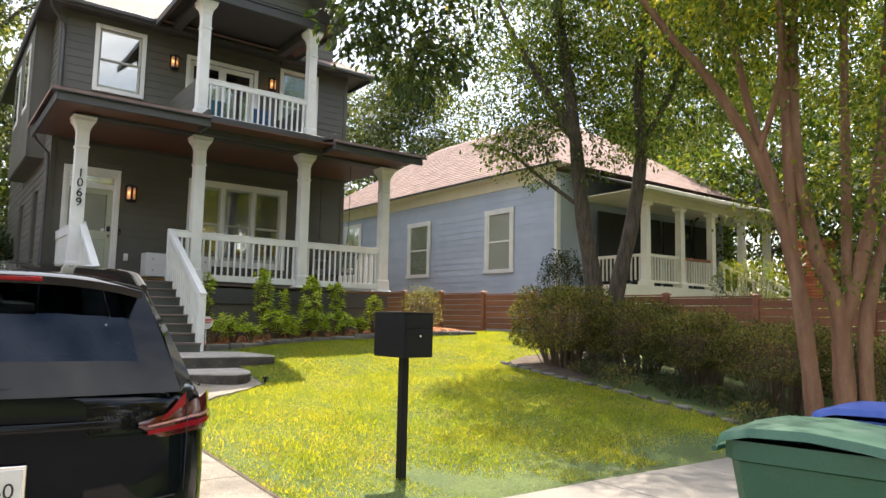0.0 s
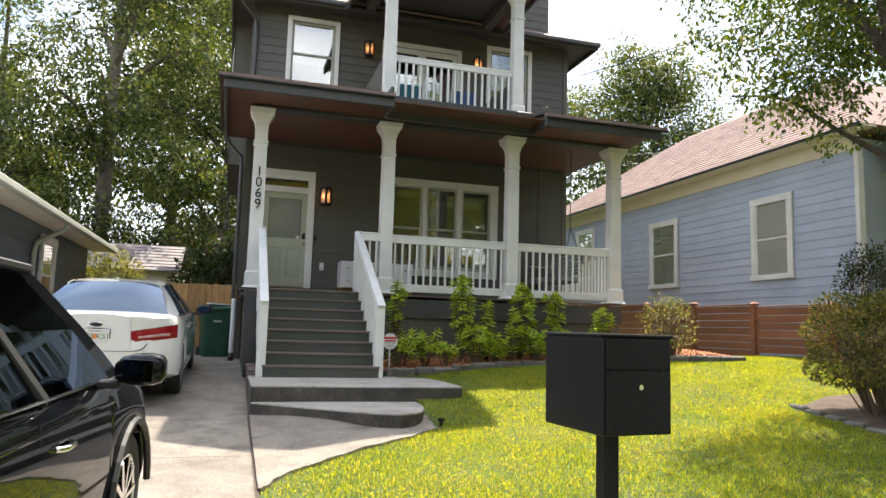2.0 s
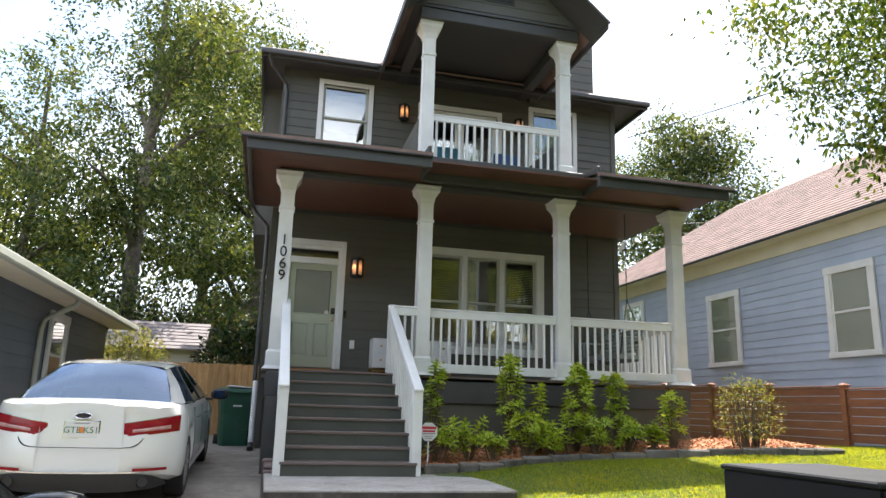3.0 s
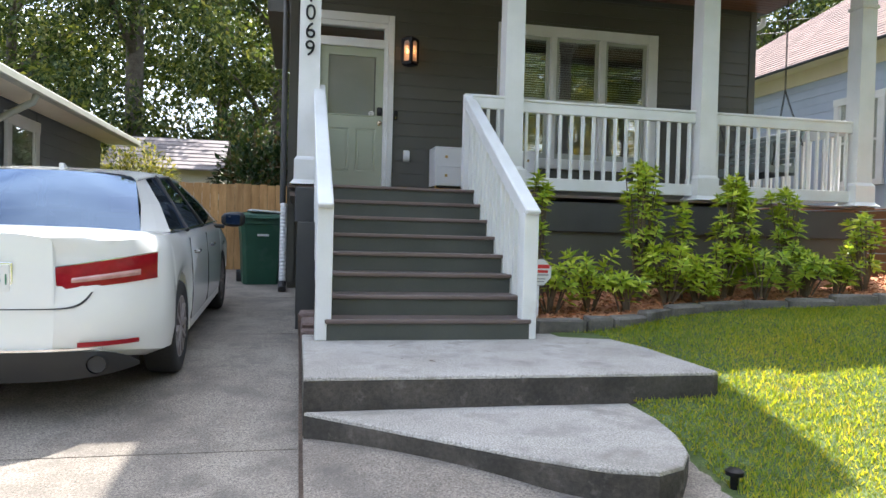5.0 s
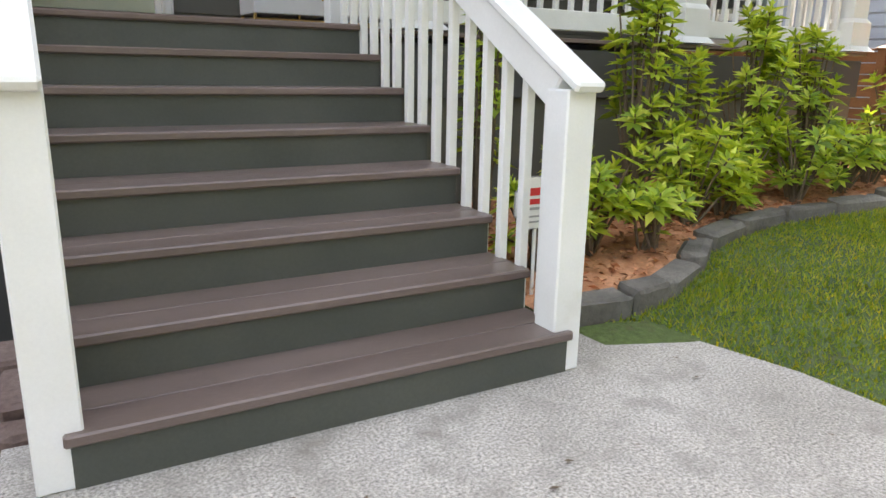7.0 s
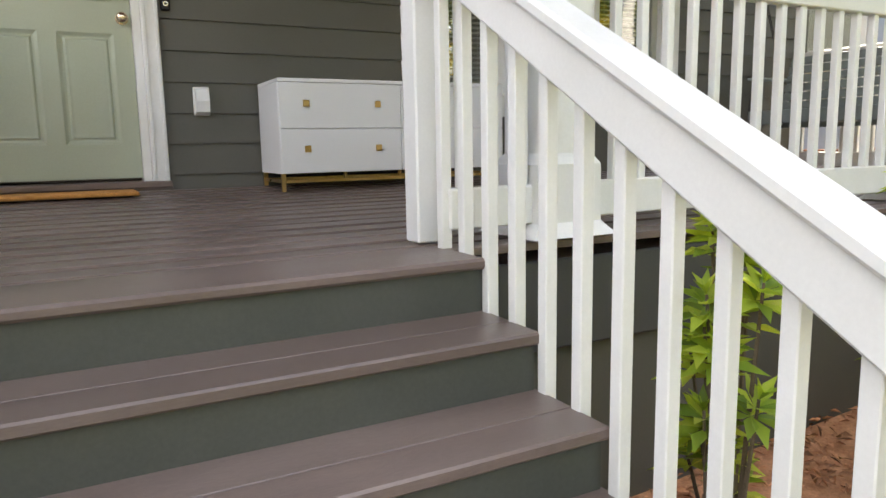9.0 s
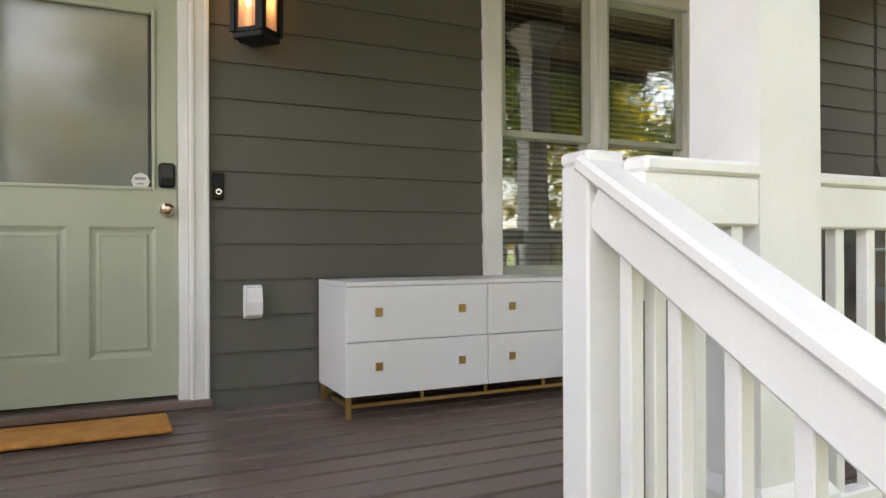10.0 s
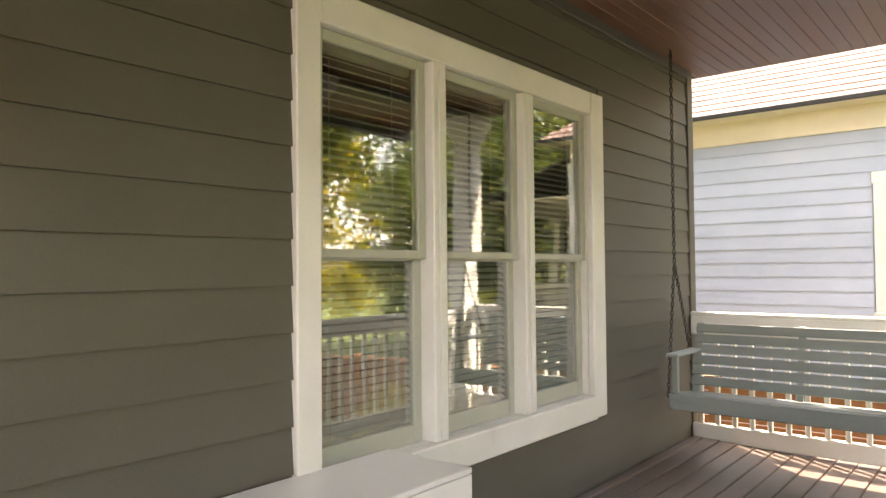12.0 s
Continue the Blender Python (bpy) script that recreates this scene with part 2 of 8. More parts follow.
def glass(name, tint=(1, 1, 1), see=0.9, rough=0.02, f0=0.12, coat=(1, 1, 1)):
    """A thin pane: clear with a real mirror gloss on top; coat colours that gloss."""
    m = bpy.data.materials.new(name)
    m.use_nodes = True
    n, l = m.node_tree.nodes, m.node_tree.links
    n.remove(n["Principled BSDF"])
    t = n.new("ShaderNodeBsdfTransparent")
    t.inputs["Color"].default_value = rgb(*[c * see for c in tint])
    g = n.new("ShaderNodeBsdfGlossy")
    g.inputs["Roughness"].default_value = rough
    g.inputs["Color"].default_value = rgb(*coat)
    nz = n.new("ShaderNodeTexNoise")
    nz.inputs["Scale"].default_value = 1.7
    bp = n.new("ShaderNodeBump")
    bp.inputs["Strength"].default_value = 0.05
    bp.inputs["Distance"].default_value = 0.02
    l.new(nz.outputs["Fac"], bp.inputs["Height"])
    l.new(bp.outputs["Normal"], g.inputs["Normal"])
    lw = n.new("ShaderNodeLayerWeight")
    lw.inputs["Blend"].default_value = 0.5
    pw = n.new("ShaderNodeMath")
    pw.operation = 'POWER'
    pw.inputs[1].default_value = 4.0
    l.new(lw.outputs["Facing"], pw.inputs[0])
    fr = n.new("ShaderNodeMath")
    fr.operation = 'MULTIPLY_ADD'
    l.new(pw.outputs[0], fr.inputs[0])
    fr.inputs[1].default_value, fr.inputs[2].default_value = 1 - f0, f0
    mx = n.new("ShaderNodeMixShader")
    l.new(fr.outputs[0], mx.inputs[0])
    l.new(t.outputs[0], mx.inputs[1])
    l.new(g.outputs[0], mx.inputs[2])
    l.new(mx.outputs[0], n["Material Output"].inputs["Surface"])
    return m


def glow(name, c, strength):
    m = bpy.data.materials.new(name)
    m.use_nodes = True
    b = m.node_tree.nodes["Principled BSDF"]
    b.inputs["Base Color"].default_value = rgb(*c)
    b.inputs["Emission Color"].default_value = rgb(*c)
    b.inputs["Emission Strength"].default_value = strength
    return m


M_SIDING = surf("dark_siding_paint", (.086, .083, .068), (.102, .098, .081), 1.4, 120, .55, .12, .002, rand=.05, stretch=(1, 1, 1), fine_mix=.08)
M_TRIMD = surf("dark_trim_paint", (.052, .052, .052), (.066, .066, .064), 2, 90, .5, .1, .002, fine_mix=.08)
M_WHITE = surf("white_paint", (.78, .78, .76), (.70, .70, .67), 2.3, 90, .45, .1, .002, dirt=(.55, .53, .47), dirt_scale=2.2, dirt_lo=.62, dirt_hi=.85, fine_mix=.03)
M_SASH = surf("sash_paint", (.40, .42, .36), (.46, .47, .41), 3, 90, .45, .08, .002, fine_mix=.04)
M_DOOR = surf("sage_door_paint", (.385, .42, .315), (.42, .455, .345), 2, 100, .4, .07, .002, fine_mix=.04)
M_TREAD = surf("brown_deck_paint", (.128, .094, .082), (.172, .130, .114), 2.2, 60, .34, .2, .003, rand=.10, stretch=(.6, 3, 3), dirt=(.22, .18, .16), dirt_scale=7, dirt_lo=.66, dirt_hi=.74, fine_mix=.14)
M_RISER = surf("riser_paint", (.060, .066, .056), (.078, .082, .068), 2, 80, .5, .15, .002, fine_mix=.1)
M_CEIL = surf("brown_ceiling_paint", (.115, .05, .034), (.15, .068, .045), 1.5, 70, .38, .12, .002, stretch=(.5, 3, 3), fine_mix=.08)
M_CONC = surf("aged_concrete", (.32, .297, .264), (.43, .405, .367), 1.8, 95, .92, .45, .004, dirt=(.20, .182, .158), dirt_scale=3.6, dirt_lo=.47, dirt_hi=.74, fine_mix=.85)
# face concrete: base far darker than the tops, with paler blotches
M_CONCD = surf("dark_stained_concrete", (.042, .037, .031), (.092, .08, .067), 3, 40, .9, .7, .008, dirt=(.19, .17, .145), dirt_scale=9, dirt_lo=.58, dirt_hi=.78, fine_mix=.35)
M_DRIVE = surf("driveway_concrete", (.20, .172, .142), (.285, .25, .208), 1.3, 90, .94, .45, .004, dirt=(.12, .105, .09), dirt_scale=3.4, dirt_lo=.45, dirt_hi=.76, fine_mix=.85)
M_WALKC = surf("pavement_concrete", (.22, .198, .172), (.30, .272, .238), .9, 60, .92, .5, .006, dirt=(.2, .18, .155), dirt_scale=1.4, dirt_lo=.5, dirt_hi=.75, fine_mix=.3)
M_ASPH = surf("asphalt", (.045, .045, .047), (.065, .064, .063), 1, 90, .9, .7, .006, fine_mix=.4)
M_SOIL = surf("lawn_soil", (.065, .10, .024), (.10, .135, .036), 2, 30, .95, .8, .02, fine_mix=.4, dirt=(.10, .07, .043), dirt_scale=1.7, dirt_lo=.55, dirt_hi=.70)
M_DIRT = surf("bare_dirt", (.075, .052, .038), (.14, .10, .074), 3, 40, .95, .8, .02, fine_mix=.4)
M_MULCH = surf("red_mulch", (.34, .14, .06), (.55, .28, .15), 9, 60, .9, .5, .006, island=.45, fine_mix=.3)
M_STONE = surf("edging_stone", (.10, .092, .08), (.18, .165, .145), 4, 40, .85, .7, .012, rand=.25, dirt=(.07, .07, .055), dirt_scale=5, fine_mix=.3)
M_BRICKR = surf("red_stone", (.135, .088, .074), (.20, .145, .125), 5, 40, .85, .6, .01, rand=.2, fine_mix=.25)
M_SHING = surf("brown_pink_shingle", (.20, .128, .108), (.28, .19, .162), 3, 80, .9, .5, .005, rand=.12, island=.15, fine_mix=.3)
M_SHINGD = surf("dark_shingle", (.06, .055, .055), (.09, .085, .08), 3, 80, .9, .5, .005, island=.2, fine_mix=.3)
M_BLUE = surf("blue_grey_siding", (.39, .45, .56), (.44, .50, .61), 1.5, 90, .6, .1, .002, rand=.04, fine_mix=.05)
M_CREAM = surf("cream_trim", (.72, .66, .53), (.78, .73, .6), 2, 80, .55, .1, .002, fine_mix=.05)
M_GREYH = surf("slate_blue_siding", (.13, .15, .17), (.16, .18, .2), 1.5, 90, .6, .1, .002, rand=.05, fine_mix=.06)
M_FENCE = surf("cedar_fence", (.42, .23, .085), (.55, .33, .14), 4, 45, .8, .3, .004, rand=.16, stretch=(3, 3, .5), fine_mix=.2)
M_BFENCE = surf("stained_brown_fence", (.20, .072, .035), (.27, .105, .052), 3, 40, .65, .3, .004, rand=.15, stretch=(3, .5, 3), fine_mix=.2)
M_BLACK = surf("black_powder_coat", (.006, .006, .0065), (.009, .009, .010), 3, 200, .5, .1, .001, fine_mix=.1, spec=.28)
M_IRON = surf("dark_metal", (.03, .03, .03), (.045, .045, .045), 5, 90, .5, .1, .001, metal=.3, fine_mix=.15)
M_BRASS = surf("brass", (.55, .38, .14), (.62, .43, .18), 5, 90, .3, .05, .001, metal=1, fine_mix=.06)
M_NICKEL = surf("worn_brass_knob", (.60, .48, .36), (.66, .54, .42), 5, 90, .25, .05, .001, metal=1, fine_mix=.06)
M_CHROME = surf("chrome", (.75, .75, .76), (.8, .8, .8), 5, 90, .12, 0, .001, metal=1, fine_mix=.02, rvar=.04)
M_LACQ = surf("white_lacquer", (.79, .79, .79), (.785, .785, .785), 2, 100, .3, .0, .001, fine_mix=.015, rvar=.05)
M_MAT = surf("coir_mat", (.50, .22, .05), (.60, .29, .075), 12, 160, .95, .9, .008, fine_mix=.35)
M_PLAST = surf("white_plastic", (.78, .78, .77), (.74, .74, .73), 3, 90, .4, .04, .001, fine_mix=.02)
M_SWING = surf("grey_green_swing_paint", (.24, .28, .27), (.29, .33, .315), 3, 60, .5, .2, .002, rand=.06, stretch=(.5, .5, 3), fine_mix=.08)
M_CARW = surf("white_car_paint", (.78, .78, .75), (.76, .76, .73), 1, 300, .3, 0, .001, coat=1.0, fine_mix=.01, rvar=.03)
M_CARB = surf("black_car_paint", (.004, .0045, .006), (.005, .006, .008), 1, 300, .035, 0, .001, coat=0.0, spec=.30, fine_mix=.02, rvar=.015)
M_MIRR = surf("mirror_silver", (.09, .095, .10), (.10, .105, .11), 2, 90, .02, 0, .001, metal=1, fine_mix=.01, rvar=.01)
M_REDD = surf("dark_red_lens", (.05, .003, .006), (.08, .004, .008), 12, 90, .1, .03, .001, coat=1.0, fine_mix=.1, rvar=.03)
M_TYRE = surf("tyre_rubber", (.018, .018, .018), (.026, .026, .026), 6, 60, .85, .3, .003, fine_mix=.2)
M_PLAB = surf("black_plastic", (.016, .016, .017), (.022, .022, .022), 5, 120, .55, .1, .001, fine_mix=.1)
M_REDL = surf("red_lamp_lens", (.22, .006, .012), (.30, .009, .016), 12, 90, .2, .05, .001, coat=.15, spec=.3, fine_mix=.1, rvar=.03)
M_CLRL = surf("clear_lamp_lens", (.42, .19, .18), (.55, .30, .28), 12, 90, .12, .05, .001, coat=1.0, fine_mix=.1, rvar=.03)
M_BING = surf("green_bin_plastic", (.018, .075, .045), (.026, .098, .058), 2.5, 70, .5, .15, .002, fine_mix=.12, dirt=(.07, .12, .095), dirt_scale=3, dirt_lo=.56, dirt_hi=.8)
M_BINB = surf("blue_bin_plastic", (.02, .06, .30), (.03, .08, .36), 2.5, 70, .45, .15, .002, fine_mix=.1)
M_BARKB = surf("crape_myrtle_bark", (.17, .08, .046), (.28, .15, .092), 3.5, 30, .75, .5, .01, stretch=(2.5, 2.5, .5), dirt=(.22, .10, .06), dirt_scale=3, dirt_lo=.5, dirt_hi=.66, fine_mix=.18)
M_BARK = surf("grey_bark", (.055, .042, .033), (.13, .10, .078), 9, 30, .92, 1.0, .03, stretch=(2, 2, .4), fine_mix=.35)
M_BARKF = surf("far_bark", (.10, .08, .06), (.17, .145, .115), 4, 20, .92, .8, .03, fine_mix=.3)
M_TWIG = surf("brown_twig", (.10, .07, .045), (.16, .12, .08), 8, 50, .9, .4, .004, fine_mix=.3)
M_INSIDE = surf("dim_room_paint", (.20, .17, .13), (.25, .21, .16), 2, 30, .9, 0, .001, fine_mix=.1)
M_BLIND = surf("blind_slat", (.72, .69, .62), (.78, .75, .68), 3, 60, .5, 0, .001, fine_mix=.04)
M_TERRA = surf("orange_brick", (.47, .13, .06), (.58, .19, .09), 5, 40, .85, .5, .008, rand=.18, fine_mix=.2)
M_GALV = surf("galvanised_sheet", (.21, .18, .18), (.26, .225, .22), 2, 50, .6, .1, .002, metal=.1, fine_mix=.08)
M_SIGN = surf("sign_enamel", (.72, .72, .70), (.68, .68, .66), 4, 80, .45, .03, .001, fine_mix=.03)
M_REDP = surf("red_print", (.55, .03, .035), (.6, .04, .045), 4, 80, .5, 0, .001, fine_mix=.03)
M_GREYP = surf("grey_print", (.28, .28, .28), (.32, .32, .32), 4, 80, .5, 0, .001, fine_mix=.03)
M_GREENP = surf("green_print", (.03, .16, .09), (.035, .18, .1), 4, 80, .5, 0, .001, fine_mix=.03)
M_ORANGEP = surf("orange_print", (.75, .24, .06), (.8, .28, .07), 4, 80, .5, 0, .001, fine_mix=.03)
M_WIRE = surf("cable", (.02, .02, .02), (.03, .03, .03), 4, 80, .6, 0, .001)
M_GLASS = glass("window_glass", (.93, .97, .95), .88, .02, .20)
M_FROST = surf("frosted_glass", (.20, .215, .19), (.25, .26, .23), 1.6, 200, .06, .0, .002, spec=.8, fine_mix=.04)
# car panes: gloss tinted blue, painting a blue sky into the reflection
M_CARG = glass("car_glass", (.20, .23, .24), .45, .01, .028, (.6, .75, 1))
M_CARGS = glass("sedan_glass", (.14, .20, .30), .5, .01, .10, (.55, .72, 1))
M_LAMPG = glass("lantern_glass", (1, .84, .64), .9, .10, .05)
_n, _l = M_LAMPG.node_tree.nodes, M_LAMPG.node_tree.links
_t = _n.new("ShaderNodeBsdfTranslucent")
_t.inputs["Color"].default_value = rgb(.95, .80, .66)
_m = _n.new("ShaderNodeMixShader")
_m.inputs[0].default_value = .6
_o = _n["Material Output"]
_l.new(_o.inputs["Surface"].links[0].from_socket, _m.inputs[1])
_l.new(_t.outputs[0], _m.inputs[2])
_l.new(_m.outputs[0], _o.inputs["Surface"])
M_FLAME = glow("candle_bulb", (1.0, .50, .20), 4.2)
# tubes given a faint glow that stands for bulb light on them
M_CANDLE = glow("self_lit_candle_tube", (1.0, .55, .28), .30)
L_GRASS = leafy("grass_blades", [(.062, .135, .025), (.095, .18, .032), (.135, .22, .04), (.22, .265, .07)], .55, .6, (4.7, 2.8, .45))
L_TREE = leafy("tree_leaves", [(.025, .052, .014), (.05, .09, .02), (.095, .14, .03), (.20, .215, .04)], .42)
# crape leaves again, with the shade on the low sprays put into the tones
L_SPRAY = leafy("shade_toned_spray_leaves", [(.018, .035, .012), (.03, .055, .016), (.05, .08, .02), (.10, .12, .03)], .25)
L_TREEF = leafy("far_tree_leaves", [(.022, .042, .017), (.050, .078, .027), (.10, .13, .043), (.21, .22, .075)], .36)
L_MYRT = leafy("crape_leaves", [(.04, .075, .014), (.085, .13, .02), (.17, .195, .03), (.31, .285, .04)], .48)
# brighter, yellower tones: sunlight on the street trees is painted into the leaves
L_STREET = leafy("sun_toned_street_leaves", [(.10, .11, .014), (.19, .185, .02), (.32, .27, .03), (.46, .37, .05)], .5)
L_BUSH = leafy("aucuba_leaves", [(.16, .25, .045), (.29, .40, .055), (.44, .53, .075), (.58, .62, .14)], .4, .38)
L_HEDGE = leafy("hedge_leaves", [(.035, .05, .02), (.08, .092, .032), (.155, .15, .05), (.26, .21, .085)], .45)
L_YELL = leafy("yellow_shrub_leaves", [(.03, .05, .018), (.10, .12, .03), (.24, .24, .05), (.36, .33, .16)], .35)
L_VARI = leafy("variegated_leaves", [(.12, .17, .04), (.30, .34, .10), (.46, .42, .16), (.55, .50, .28)], .4)
L_DARK = leafy("dark_shrub_leaves", [(.014, .03, .014), (.025, .05, .02), (.05, .075, .03), (.10, .06, .045)], .3)

# ==== ground ====
def lerp_table(tab, y):
    if y <= tab[0][0]:
        return tab[0][1]
    for (a, p), (b, q) in zip(tab, tab[1:]):
        if y <= b:
            return p + (q - p) * (y - a) / (b - a)
    return tab[-1][1]


DRIVE_T = [(-60, -.95), (-13, -.86), (-9.5, -.78), (-7.7, -.70), (-4, -.54), (-1.4, -.38), (-.3, -.22), (1, -.13), (3.6, -.01), (5.3, .05), (8, .13), (14, .2), (60, .5)]
LAWN_T = [(-60, -1.0), (-9.4, -.86), (-8.1, -.83), (-7.5, -.76), (-5, -.55), (-2.4, -.36), (-1.4, -.17), (0, -.015), (1, .03), (4, .12), (9, .25), (60, .6)]


def drive_z(y):
    return lerp_table(DRIVE_T, y)


def lawn_z(x, y):
    z = lerp_table(LAWN_T, y)
    if x > 2.2:
        f = max(0.0, min(1.0, (y + 8.6) / 3.0)) * max(0.0, min(1.0, (4.5 - y) / 4))
        z += .035 * min(x - 2.2, 9) * f
    z += .018 * min(max(0.0, x - .6), 8.4) * max(.4, min(1.0, (y + 8.6) / 1.5))
    if x < .6:
        f = max(0.0, min(1.0, (.6 - x) / 1.0))
        z = z * (1 - f) + (drive_z(y) + .015) * f
    return z


def grid(xs, ys, fz):
    mb = MB()
    n = len(ys)
    mb.v = [(x, y, fz(x, y)) for x in xs for y in ys]
    mb.f = [(i * n + j, (i + 1) * n + j, (i + 1) * n + j + 1, i * n + j + 1) for i in range(len(xs) - 1) for j in range(n - 1)]
    return mb


def steps(a, b, d):
    n = max(1, int(round((b - a) / d)))
    return [a + (b - a) * i / n for i in range(n + 1)]


# one sheet of earth to the horizon, a little under the paved parts
XS = [-400, -150, -60, -30, -15, -8, -5] + steps(-4.4, 12, .41) + [14, 18, 25, 40, 80, 200, 400]
YS = [-400, -150, -60, -30, -18, -13] + steps(-10, 14, .4) + [18, 25, 40, 80, 200, 400]


def earth_z(x, y):
    z = lawn_z(x, y) if x > -.6 else drive_z(y)
    if x < -.38 or y < -8.1:
        z -= .10
    if -.6 < x < 1.5 and -2.4 < y < .3:
        z = min(z, -.3)
    return z - .012


ground = put("ground", grid(XS, YS, earth_z), M_SOIL, label="sunlit grassy earth around the houses", category="ground", kind="structure", smooth=60)

# street and pavement
mb = grid([-60, -20, -4.3, 2, 8, 20, 60], [-26, -20, -15, -13.6], lambda x, y: -.96)
put("road", mb, M_ASPH, label="grey asphalt street", category="road", kind="structure")


def slab_piece(name, x0, x1, y0, y1, fz, thick, mat, parent, gap=.006, nx=2, ny=2):
    mb = MB()
    xs, ys = steps(x0 + gap, x1 - gap, (x1 - x0) / nx), steps(y0 + gap, y1 - gap, (y1 - y0) / ny)
    top = grid(xs, ys, fz)
    mb.add(top.v, top.f)
    n = len(ys)
    m = len(xs)
    ring = [i * n for i in range(m)] + [(m - 1) * n + j for j in range(1, n)] + [i * n + n - 1 for i in range(m - 2, -1, -1)] + [j for j in range(n - 2, 0, -1)]
    base = len(mb.v)
    mb.v += [(mb.v[i][0], mb.v[i][1], mb.v[i][2] - thick) for i in ring]
    k = len(ring)
    mb.f += [(ring[i], base + i, base + (i + 1) % k, ring[(i + 1) % k]) for i in range(k)]
    return put(name, mb, mat, parent)


pavement = put("pavement", grid([-30, -4.3, -.4, 6, 30], [-9.5, -8.05], lambda x, y: -.90), M_DIRT, label="weathered concrete pavement slabs along the street", category="pavement", kind="structure")
for i in range(-8, 14):
    slab_piece("paving_slab", -.42 + i * 1.5, -.42 + (i + 1) * 1.5, -9.4, -8.1, lambda x, y: -.832 + .004 * math.sin(3 * x), .06, M_WALKC, pavement)
# planted strip between pavement and street is bare earth; the drive crosses it
drive = put("driveway", grid([-4.2, -.42], [-13.6, -9, -4, 0, 4, 8.0], lambda x, y: drive_z(y) - .09), M_DIRT, label="long weathered concrete driveway with joints", category="driveway", kind="structure")
_cuts = [-13.5, -11.6, -9.41, -8.09, -6.9, -5.0, -3.2, -1.45, 1.2, 3.6, 6.0, 7.95]
for a, b in zip(_cuts, _cuts[1:]):
    slab_piece("concrete_slab", -2.3, -.40, a, b, lambda x, y: drive_z(y), .08, M_DRIVE, drive, nx=3, ny=6)
    slab_piece("concrete_slab", -4.15, -2.3, a, b, lambda x, y: drive_z(y), .08, M_DRIVE, drive, nx=3, ny=6)
put("joint_filler", grid([-.412, -.383], steps(-7.9, 7.9, .2), lambda x, y: drive_z(y) + .009), M_DIRT, label="dark earth-filled joint along the driveway", category="joint", kind="structure")
# paved apron in front of the lower step
APRON = [(-4.4, -.37), (-4.0, -.17), (-3.7, .18), (-3.3, .66), (-2.95, 1.18), (-2.6, 1.55), (-1.3, 1.6)]
mb = MB()
rows_y = steps(-4.4, -1.3, .05)
for y in rows_y:
    xe = lerp_table(APRON, y) + .015 * math.sin(y * 23) + .008 * math.sin(y * 61)
    for k in range(17):
        x = -.39 + (max(xe, -.385) + .39) * k / 16
        mb.v.append((x, y, min(lawn_z(x, y) + .02, -.27 if y > -2.3 else 9)))
    mb.v.append((max(xe, -.385) + .004, y, lawn_z(xe, y) - .06))
mb.f = [(i * 18 + k, i * 18 + k + 1, (i + 1) * 18 + k + 1, (i + 1) * 18 + k) for i in range(len(rows_y) - 1) for k in range(17)]
put("concrete_apron", mb, M_DRIVE, label="grey concrete apron below the front steps", category="paving", kind="structure")

# lower curved step and landing
def rounded(poly, lo, hi, c):
    mb = MB()
    n = len(poly)
    cx, cy = sum(p[0] for p in poly) / n, sum(p[1] for p in poly) / n
    def inset(d):
        out = []
        for i in range(n):
            p, a, b = Vector(poly[i]), Vector(poly[i - 1]), Vector(poly[(i + 1) % n])
            d1, d2 = (p - a).normalized(), (b - p).normalized()
            nrm = Vector((-(d1.y + d2.y), d1.x + d2.x)).normalized()
            out.append(p + nrm * d)
        return out
    rings = [(0, lo), (0, hi - c), (c * .3, hi - c * .3), (c, hi)]
    for d, z in rings:
        mb.v += [(p.x, p.y, z) for p in inset(d)]
    for r in range(3):
        mb.f += [(r * n + i, r * n + (i + 1) % n, (r + 1) * n + (i + 1) % n, (r + 1) * n + i) for i in range(n)]
    mb.f.append(tuple(range(3 * n, 4 * n)))
    return mb


def slab_thing(name, poly, lo, hi, label):
    t = thing(name, (poly[0][0], poly[0][1], lo), label, "step", kind="structure")
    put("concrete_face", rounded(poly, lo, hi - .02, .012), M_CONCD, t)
    top = rounded(poly, hi - .0205, hi, .016)
    put("concrete_top", top, M_CONC, t)
    return t


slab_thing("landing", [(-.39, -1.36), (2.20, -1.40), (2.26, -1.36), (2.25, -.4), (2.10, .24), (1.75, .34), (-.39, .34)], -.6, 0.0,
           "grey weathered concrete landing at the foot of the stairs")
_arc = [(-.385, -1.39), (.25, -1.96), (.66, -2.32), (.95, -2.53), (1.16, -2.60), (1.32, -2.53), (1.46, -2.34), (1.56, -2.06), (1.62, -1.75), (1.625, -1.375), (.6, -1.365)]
slab_thing("lower_step", _arc, -.75, -.19, "grey concrete step with a curved corner and a dark face with stains")
# lumps of red stone beside the landing
for i, (x, y, z, hx, hy) in enumerate([(-.315, .40, .03, .075, .055), (-.315, .585, .085, .085, .125), (-.33, .80, .135, .085, .095)]):
    mb = MB().box(-hx, -hy, -.22, hx, hy, .0, .014, pose(x, y, z, random.uniform(2, 7), random.uniform(-4, 4), 8 - 7 * i))
    random.seed(50 + i)
    mb.v = [(a + random.uniform(-.010, .010), b + random.uniform(-.012, .012), c + random.uniform(-.006, .006)) for a, b, c in mb.v]
    put("red_stone", mb, M_BRICKR, label="rough red-brown stone wedged beside the landing", category="stone", group="stones by the steps")

# ==== house walls ====
DATUM[0] = HOUSE
YW = 4.50
HX0, HX1 = -.47, 6.82
